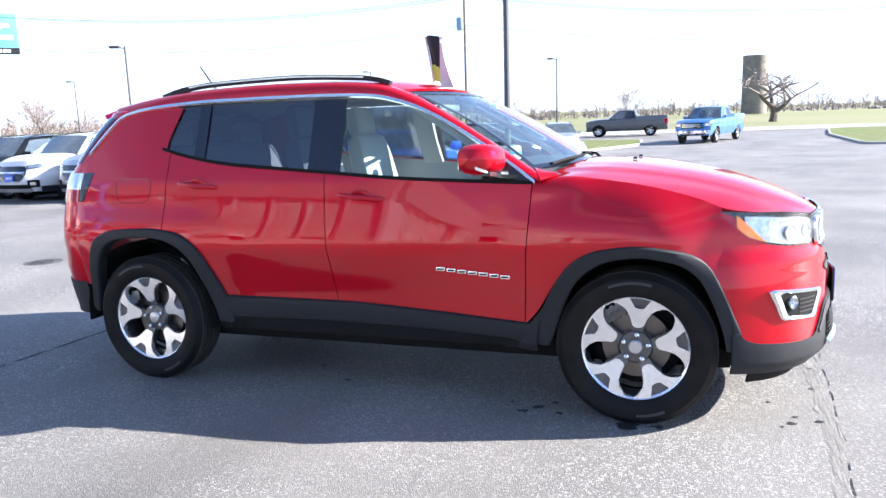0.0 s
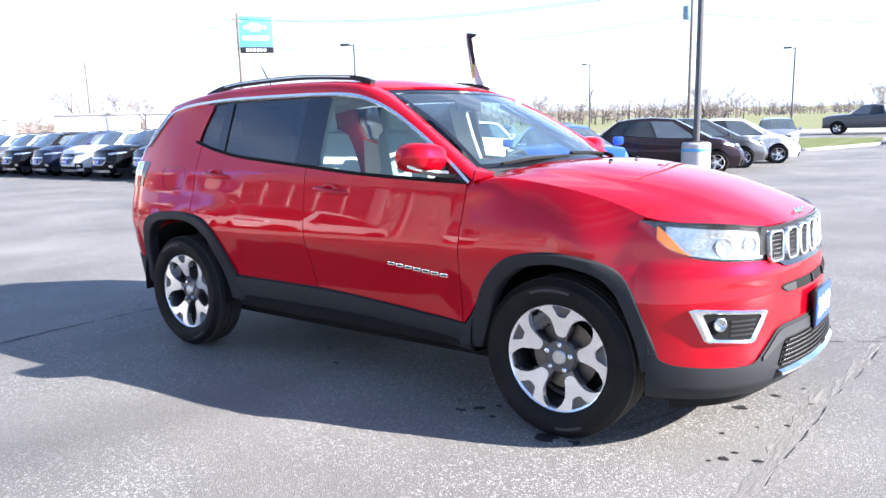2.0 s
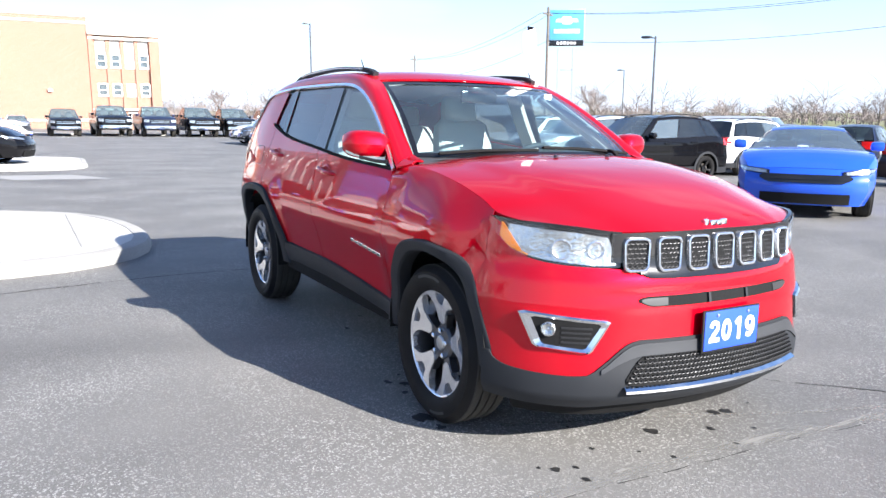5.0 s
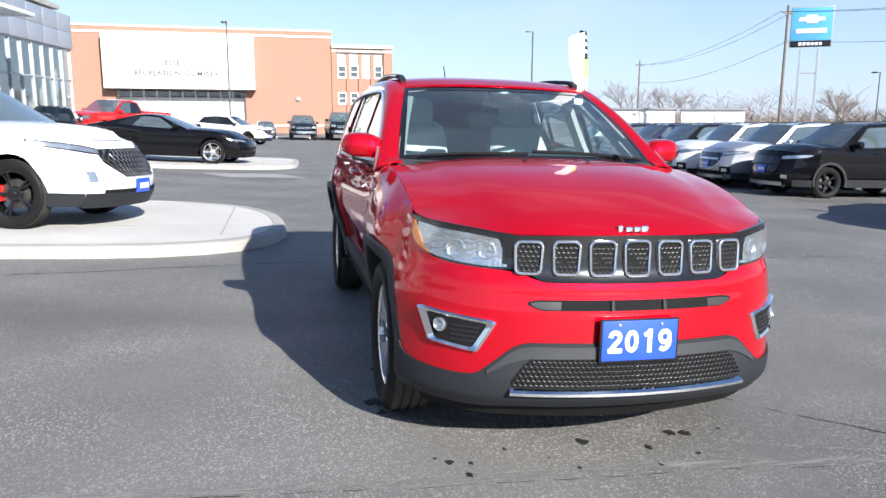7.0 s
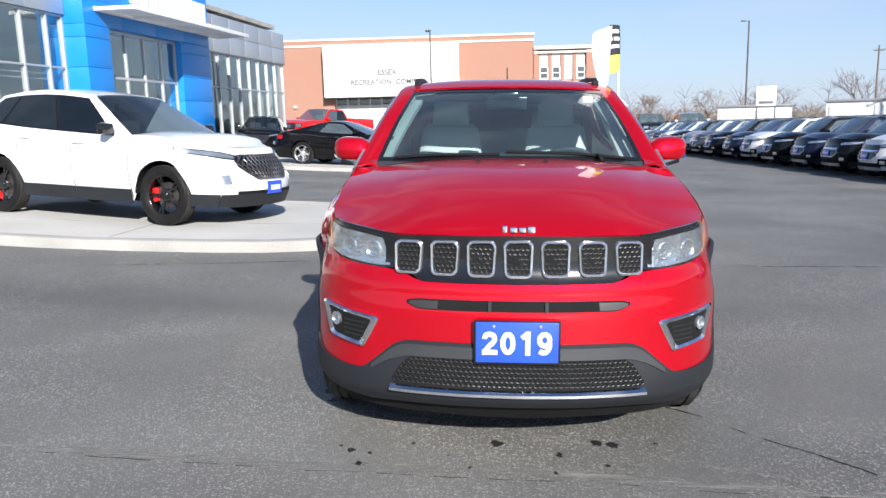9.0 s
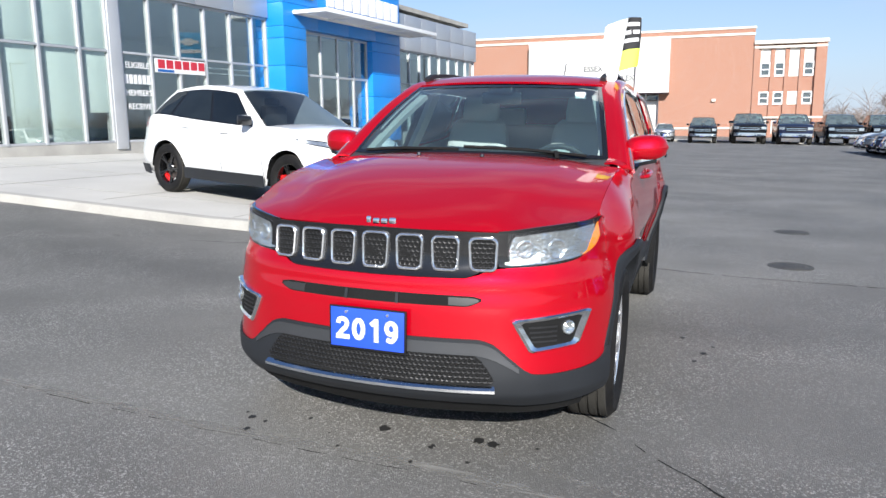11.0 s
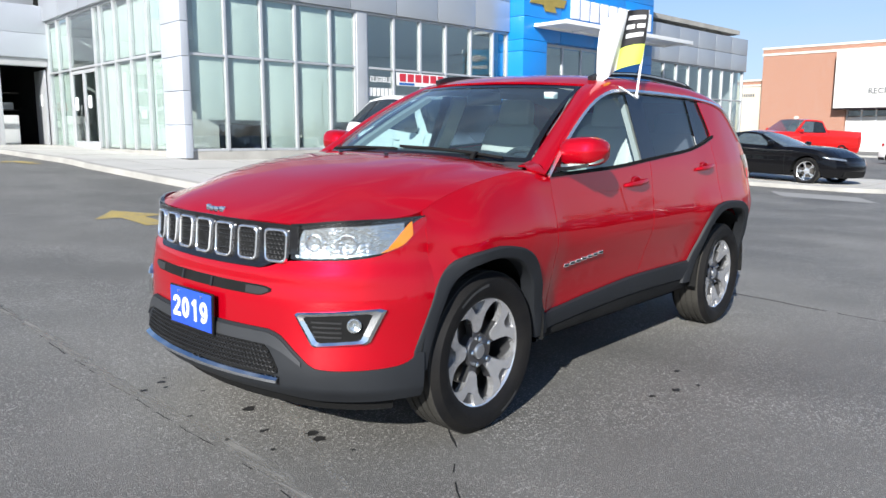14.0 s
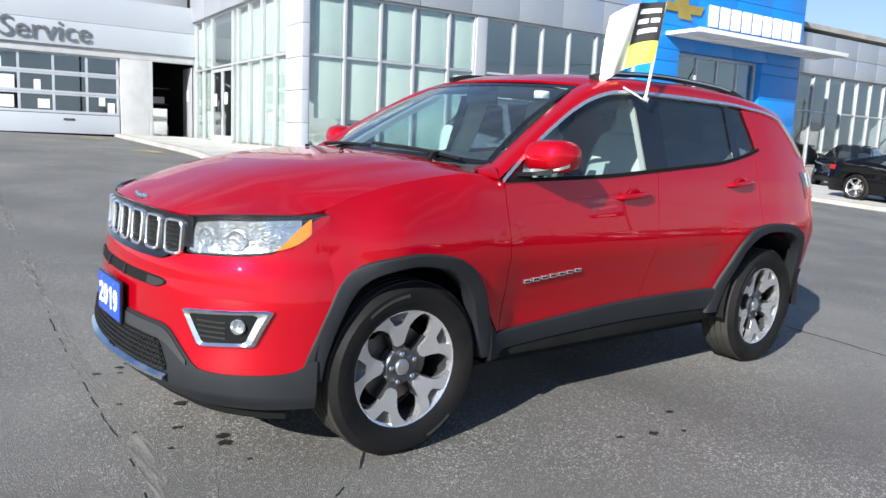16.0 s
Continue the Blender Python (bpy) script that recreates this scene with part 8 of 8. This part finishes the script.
PICKUP = dict(round=(0.02, 0.0, 0.05), pinch=0.0, lamp_slope=0.0, wb=3.68, r=0.405, xf=2.75, xr=-3.05, w=2.03, nose=0.08, tail=0.03, bow=0.08, sill=0.42, arch_gap=0.08, top=[(-3.05, 1.30), (-0.75, 1.30), (-0.6, 1.28), (0.6, 1.25), (1.1, 1.26), (1.6, 1.25), (2.4, 1.19), (2.75, 1.10)],
              cab=((1.15, 1.25), (0.45, 1.84), (-0.72, 1.84), (-0.92, 1.28)), roof_z=0.045, roof=0.74, win=(0.10, 0.94), posts=(0.55,), doors=(1.1, 0.12, -0.82), handles=(0.25, -0.65), lamp=(0.62, 0.96, 0.88, 1.08), tail_lamp=(0.82, 0.98, 0.85, 1.2), clad=False, lamp_wrap=False,
              grille=(0.58, 0.78, 1.08), bars=2, bumper=(0.50, 0.68), plate_z=0.56, rim=0.255, tw=0.265, style="star", bed=(-3.02, -0.95, 1.34), crown=0.06, back_glass=CAR_GLASS)
truck = vehicle("pickup", on_ground(-66.5, 1.1, 0) @ Matrix.Scale(1.18, 4), "black pickup truck parked before the brick building", "truck", PICKUP, BLACK_PAINT, "row of pickups")
for x, y, mt, word in ((-68.3, 4.9, BLACK_PAINT, "black"), (-68.6, 8.6, NAVY_PAINT, "dark blue"), (-68.8, 12.3, BLACK_PAINT, "black"), (-69.0, 15.7, BLACK_PAINT, "black"), (-69.2, 19.6, SILVER_PAINT, "silver")):
    tagged(repaint(copy_thing(truck, on_ground(x, y, (y * 7) % 3 - 1) @ Matrix.Scale(1.18, 4)), BLACK_PAINT, mt), f"{word} pickup truck parked before the brick building")
tagged(repaint(copy_thing(truck, on_ground(-46.9, -11.4, -30) @ Matrix.Scale(1.10, 4)), BLACK_PAINT, BRIGHT_RED), "bright red pickup truck on the lot")
tagged(repaint(copy_thing(truck, on_ground(1.6, 48.0, -108)), BLACK_PAINT, F_BLUE), "light blue pickup truck crossing the far end of the lot")
tagged(repaint(copy_thing(truck, on_ground(-5.4, 63.0, 182)), BLACK_PAINT, GREY_PAINT), "grey pickup truck passing along the road")
suv2 = copy_thing(pale_crossover, on_ground(-46.6, -4.1, 68) @ Matrix.Scale(1.12, 4))
tagged(suv2, "white crossover parked along the lane by the brick building")
tagged(repaint(copy_thing(pale_crossover, on_ground(-27.6, -9.9, 10)), WHITE_PAINT, BLACK_PAINT), "black crossover beside the dealership wall")
tagged(repaint(copy_thing(light, on_ground(-69.0, -2.3, 4)), SILVER_PAINT, SILVER_PAINT), "silver small SUV beside the pickups")
VAN = dict(round=(0.10, 0.03, 0.08), pinch=0.0, lamp_slope=0.0, wb=3.43, r=0.37, xf=2.55, xr=-3.1, w=2.0, nose=0.12, tail=0.03, bow=0.10, sill=0.32, top=[(-3.1, 1.25), (0.9, 1.22), (1.5, 1.20), (2.1, 1.12), (2.55, 0.95)], cab=((1.45, 1.2), (0.75, 2.02), (-2.95, 2.04), (-3.05, 1.26)), roof_z=0.05, roof=0.80, win=(0.08, 0.55), posts=(0.25, 0.38), doors=(1.2, 0.1), handles=(0.3,),
           lamp=(0.6, 0.9, 0.75, 0.95), tail_lamp=(0.8, 0.95, 0.9, 1.3), clad=False, grille=(0.5, 0.72, 0.95), bars=2, rim=0.22, tw=0.235, style="star", lamp_wrap=False)
vehicle("van", on_ground(-21.4, 30.9, 22), "white passenger van at the back of the lot", "van", VAN, WHITE_PAINT, "")


# ---- poles, signs and the distance ----
POLE_GREY = surf("painted_steel_pole", (0.10, 0.10, 0.105), 0.5, 0.3, 0, 0.1, 2, 120, 0.05)
WOOD_POLE = surf("weathered_wood_pole", (0.20, 0.17, 0.14), 0.9, 0, 0, 0.2, 3, 40, 0.3)
BARK = surf("grey_bark", (0.16, 0.13, 0.105), 0.95, 0, 0, 0.2, 2, 20, 0.5)
# twig colour is lightened so that distance haze sits in it
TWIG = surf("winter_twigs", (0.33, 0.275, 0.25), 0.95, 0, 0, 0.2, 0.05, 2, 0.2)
SILO_MAT = surf("weathered_silo", (0.27, 0.24, 0.20), 0.9, 0, 0, 0.2, 0.5, 6, 0.3)
SIGN_BLUE = surf("blue_sign_face", (0.11, 0.40, 0.68), 0.4, 0, 0, 0.06, 0.5, 40, 0.02)
TRANSFORMER = surf("blue_grey_tank", (0.22, 0.34, 0.46), 0.5, 0.2, 0, 0.1, 2, 60, 0.05)


def gz(x, y):
    return float(ground_z(x, y))


def lamp_post(x, y, h, base=0.0, arm=-0.5, heading=0.0, thick=0.09):
    root = thing("street_lamp", pose(x, y, gz(x, y), 0, 0, heading), "tall dark steel lot lamp" + (" on a round concrete base" if base else " with a box head"), "street lamp", "lot lamps")
    if base:
        Geo().lathe([(0.0, base), (0.34, base), (0.385, base - 0.04), (0.39, base - 0.10), (0.39, -0.1)], 28, pose(0, 0, 0, 90)).part("concrete_base", CONCRETE, root, "pale concrete base")
        Geo().lathe([(0.393, base - 0.24), (0.396, base - 0.23), (0.396, base - 0.17), (0.393, base - 0.16)][::-1], 28, pose(0, 0, 0, 90)).part("painted_band", SIGN_BLUE, root, "faded blue band")
        Geo().box(0, 0, base + 0.015, 0.36, 0.36, 0.03, 0.008).part("base_plate", POLE_GREY, root)
    Geo().tube([(0, 0, base), (0, 0, h * 0.5), (0, 0, h)], [thick, thick * 0.9, thick * 0.75], 10).part("pole", POLE_GREY, root)
    Geo().tube([(0, 0, h - 0.15), (arm, 0, h - 0.05)], 0.04, 8).part("arm", POLE_GREY, root)
    Geo().box(arm * 1.5, 0, h - 0.03, 0.75, 0.45, 0.18, 0.04).part("lamp_head", POLE_GREY, root)
    return root


lamp_post(-3.94, 17.15, 11.0, 0.9, heading=100)
for x, y, h in ((-14.9, 81.0, 8.3), (-43.6, 93.0, 9.0), (-84.0, 80.0, 9.0), (-76.9, -5.9, 11.7), (-40.0, 42.0, 8.5)):
    lamp_post(x, y, h, 0, -0.5, 20, 0.10)


def utility_pole(x, y, h, tank=False, heading=0.0, lean=0.0):
    root = thing("utility_pole", pose(x, y, gz(x, y), 0, lean, heading), "weathered wooden utility pole" + (" with a grey-blue transformer" if tank else ""), "utility pole", "utility poles")
    Geo().tube([(0, 0, 0), (0, 0, h * 0.5), (0, 0, h)], [0.19, 0.16, 0.13], 10).part("pole", WOOD_POLE, root)
    Geo().box(0, 0, h - 0.9, 0.12, 2.3, 0.14, 0.02).part("cross_arm", WOOD_POLE, root)
    for k in (-1.0, -0.45, 0.45, 1.0):
        Geo().lathe([(0.0, 0.2), (0.05, 0.18), (0.06, 0.05), (0.03, 0.0)], 8, Matrix.Translation((0, k, h - 0.83)) @ pose(0, 0, 0, 90)).part("insulator", TRIM_LIGHT, root)
    if tank:
        Geo().lathe([(0, 1.5), (0.34, 1.45), (0.42, 1.35), (0.42, 0.1), (0.38, 0.0), (0, 0)], 18, Matrix.Translation((-0.55, 0, h - 4.6)) @ pose(0, 0, 0, 90)).part("transformer", TRANSFORMER, root, "blue-grey transformer tank")
    return root


poles = [(-129.0, 67.0, 13.4), (-71.4, 55.4, 15.2), (-26.0, 82.0, 16.9), (32.0, 104.0, 14.4)]
for i, (x, y, h) in enumerate(poles):
    utility_pole(x, y, h, i == 2, 25)
lamp_post(-108.8, 38.3, 15.8, 0, -0.5, 80, 0.14)
for (ax, ay, ah), (bx, by, bh) in zip(poles[:-1], poles[1:]):
    for o, d in ((-1.0, 0.75), (0.45, 0.75), (0.0, 4.0)):
        a, b = Vector((ax, ay + o, gz(ax, ay) + ah - d)), Vector((bx, by + o, gz(bx, by) + bh - d))
        pts = [a.lerp(b, t) - Vector((0, 0, 1.6 * 4 * t * (1 - t))) for t in np.linspace(0, 1, 14)]
        tagged(Geo().tube(pts, 0.022, 5).part("overhead_wire", BLACK_MATTE), "thin black overhead wire between poles", "wire", "overhead wires")

sg = thing("pylon_sign", pose(-86.4, 70.4, gz(-86, 70) + 0.4, 0, 0, 52.0), "tall blue and black dealer sign on two steel posts", "sign")
# the face looks along local -y
for x in (-1.1, 1.1):
    Geo().box(x, 0, 5.5, 0.35, 0.35, 12.2, 0.03).part("post", ACM, sg)
Geo().box(0, 0, 8.4, 2.2, 0.2, 0.2, 0.02).part("cross_bar", ACM, sg)
Geo().box(0, 0, 14.55, 5.3, 0.6, 5.3, 0.06).part("cabinet", ACM, sg)
face = Geo().box(0, -0.31, 14.9, 5.0, 0.06, 4.3, 0.02).part("sign_face", SIGN_BLUE, sg, "blue sign face")
Geo().prism([(-1.7, -0.35, 15.3), (-0.7, -0.35, 15.3), (-0.6, -0.35, 15.0), (0.7, -0.35, 15.0), (0.8, -0.35, 15.3), (1.7, -0.35, 15.3), (1.5, -0.35, 15.8), (0.7, -0.35, 15.8), (0.6, -0.35, 16.1), (-0.7, -0.35, 16.1), (-0.8, -0.35, 15.8), (-1.5, -0.35, 15.8)], (0, -0.05, 0)).part("emblem", SIGN_WHITE, face)
Geo().box(0, -0.36, 14.0, 3.8, 0.06, 0.6, 0.02).part("name_block", SIGN_WHITE, face)
low_face = Geo().box(0, -0.31, 12.3, 5.0, 0.06, 0.8, 0.02).part("lower_face", BLACK_TRIM, sg, "black lower sign strip")
for k in range(6):
    Geo().box(-1.25 + k * 0.5, -0.36, 12.3, 0.38, 0.05, 0.42, 0.01).part("name_bar", SIGN_WHITE, low_face)

TREES = random.Random(11)


def bare_tree(x, y, h, spread, depth, seed, base=0.28, name="tree", label="large bare winter tree with spreading limbs", z=None, sides=6, min_r=0.012, stem=1.0, limbs=4):
    rnd = random.Random(seed)
    trunk, crown = Geo(), Geo()
    def grow(p, d, length, r, level):
        pts = [p]
        q, dd = Vector(p), Vector(d)
        for _ in range(3):
            dd = (dd + Vector((rnd.uniform(-1, 1), rnd.uniform(-1, 1), rnd.uniform(-0.5, 0.6))) * 0.20).normalized()
            q = q + dd * length * (stem if level == 0 else 1.0) / 3
            pts.append(q.copy())
        (trunk if level < 2 else crown).tube(pts, np.linspace(r, r * 0.62, 4), sides if level < 2 else 4, caps=False)
        if level >= depth:
            return
        n = limbs if level == 0 else 3
        for k in range(n + (level == depth - 1)):
            t = 0.45 + 0.55 * (k + 1) / n
            i = min(2, int(t * 3))
            base = pts[i].lerp(pts[i + 1], min(1.0, t * 3 - i))
            a = rnd.uniform(0, 2 * math.pi) if level else 2 * math.pi * k / n + rnd.uniform(-0.4, 0.4)
            side = Vector((math.cos(a), math.sin(a), rnd.uniform(0.0, 0.5)))
            nd = (dd * 0.55 + side * spread * rnd.uniform(0.6, 1.1)).normalized()
            grow(base, nd, length * rnd.uniform(0.62, 0.9), max(min_r, r * 0.56), level + 1)
    grow(Vector((0, 0, 0)), Vector((0, 0, 1)), h * base, h * (0.036 if base > 0.28 else 0.019), 0)
    root = thing(name, pose(x, y, gz(x, y) - 0.1 if z is None else z), label, "tree", "bare trees")
    trunk.part("trunk", BARK, root)
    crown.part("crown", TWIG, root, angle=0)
    return root


bare_tree(9.3, 102.7, 15.5, 1.15, 4, 23, 0.2801, sides=8, min_r=0.02, stem=0.42, limbs=3)
for i, (x, y, h) in enumerate(((-121.0, 60.0, 13.5), (-112.0, 64.0, 10.5), (-150.0, 45.0, 11.0), (-138.0, 84.0, 12.0), (-96.0, 84.0, 9.5), (-104.0, 92.0, 11.0), (-133.0, 30.0, 9.0), (-60.0, 108.0, 8.0), (-36.0, 118.0, 9.0), (-12.0, 128.0, 8.5), (-160.0, 60.0, 13.0))):
    bare_tree(x, y, h, 0.42, 5, 60 + i, 0.24, label="bare winter tree behind the lot", min_r=0.016)

# the far edge of woods: many fine twiggy crowns
woods = Geo()
for k in range(1700):
    b = radians(TREES.uniform(-28, 86))
    d = TREES.uniform(230, 400) if b < radians(14) else TREES.uniform(140, 280)
    x, y = -math.sin(b) * d, math.cos(b) * d - 3
    h = TREES.uniform(3.2, 6.6) * (2.1 if TREES.random() > 0.86 else 1) * d / 220 * (0.55 if b < radians(14) else 1)
    z0 = gz(x, y) - 0.1
    woods.tube([(x, y, z0), (x, y, z0 + h * 0.45)], [0.13, 0.08], 3, caps=False)
    wide = h * TREES.uniform(0.35, 0.6)
    for _ in range(16):
        a, up = TREES.uniform(0, 2 * math.pi), TREES.uniform(0.12, 0.6)
        p = Vector((x, y, z0 + h * up))
        reach = wide * TREES.uniform(0.4, 1.0)
        q = p + Vector((math.cos(a) * reach, math.sin(a) * reach, h * TREES.uniform(0.05, 0.42)))
        woods.tube([p, (p + q) / 2 + Vector((TREES.uniform(-0.2, 0.2), 0, h * 0.04)), q], [0.05, 0.045, 0.015], 3, caps=False)
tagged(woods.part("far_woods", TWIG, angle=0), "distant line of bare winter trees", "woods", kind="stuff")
hedge = Geo()
for k in range(420):
    b = radians(TREES.uniform(-30, 84))
    d = TREES.uniform(260, 470)
    x, y = -math.sin(b) * d, math.cos(b) * d - 3
    s = TREES.uniform(0.5, 1.3) * (0.6 if b < radians(20) else 1)
    for _ in range(5):
        p = Vector((x + TREES.uniform(-3, 3), y + TREES.uniform(-1, 1), gz(x, y) - 0.2))
        q = p + Vector((TREES.uniform(-1, 1), 0, s * TREES.uniform(0.8, 1.6)))
        hedge.tube([p, (p + q) / 2, q], [1.0, 0.8, 0.1], 4, caps=False)
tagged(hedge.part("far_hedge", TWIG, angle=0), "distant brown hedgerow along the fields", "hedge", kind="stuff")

silo = thing("silo", pose(11.1, 187.7, -0.6), "weathered grey farm silo with a flat top", "silo")
Geo().lathe([(0.0, 13.4), (2.75, 13.4), (2.8, 13.2), (2.8, 0.0)], 36, pose(0, 0, 0, 90)).part("drum", SILO_MAT, silo)
for k in range(7):
    Geo().lathe([(2.8, -0.05), (2.86, 0.0), (2.8, 0.05)], 36, Matrix.Translation((0, 0, 1.6 + k * 1.7)) @ pose(0, 0, 0, 90)).part("hoop", SILO_MAT, silo)

FAR_WHITE = surf("white_metal_siding", (0.68, 0.68, 0.67), 0.7, 0, 0, 0.06, 0.4, 20, 0.1)
ROLLER = surf("pale_roller_door", (0.60, 0.61, 0.60), 0.6, 0, 0, 0.06, 0.8, 30, 0.1)
FAR_ROOF = surf("grey_roofing", (0.28, 0.28, 0.29), 0.85, 0, 0, 0.1, 0.4, 20, 0.1)


def shed(x, y, lx, ly, h, heading, label="low white metal building behind the lot"):
    root = thing("low_building", pose(x, y, gz(x, y), 0, 0, heading), label, "building", "low buildings")
    Geo().box(0, 0, h / 2, lx, ly, h, 0.02).part("wall", FAR_WHITE, root)
    Geo().box(0, 0, h + 0.1, lx + 0.5, ly + 0.5, 0.25, 0.04).part("roof", FAR_ROOF, root)
    n = max(2, int(lx / 4))
    for k in range(n):
        px = -lx / 2 + lx * (k + 0.5) / n
        Geo().box(px, -ly / 2 - 0.03, h * 0.46, lx / n * 0.86, 0.1, h * 0.78, 0.02).part("roller_door", ROLLER, root)
    return root


for x, y, lx, ly, h, a in ((-93.5, 49.0, 10, 6, 3.75, 60), (-88.5, 57.5, 8, 6, 3.7, 60), (-101.0, 37.0, 9, 6, 3.4, 66)):
    shed(x, y, lx, ly, h, a)
board = thing("billboard", pose(-87.2, 33.4, gz(-87, 33) + 0.33, 0, 0, 69), "small white billboard on posts behind the cars", "sign")
Geo().box(0, 0, 4.1, 2.2, 0.2, 2.3, 0.03).part("panel", SIGN_WHITE, board)
Geo().box(0, -0.12, 3.35, 1.6, 0.04, 0.3, 0.01).part("printed_bar", SIGN_GREY, board)
for x in (-1.0, 1.0):
    Geo().box(x, 0, 1.2, 0.15, 0.15, 3.2, 0.01).part("post", POLE_GREY, board)
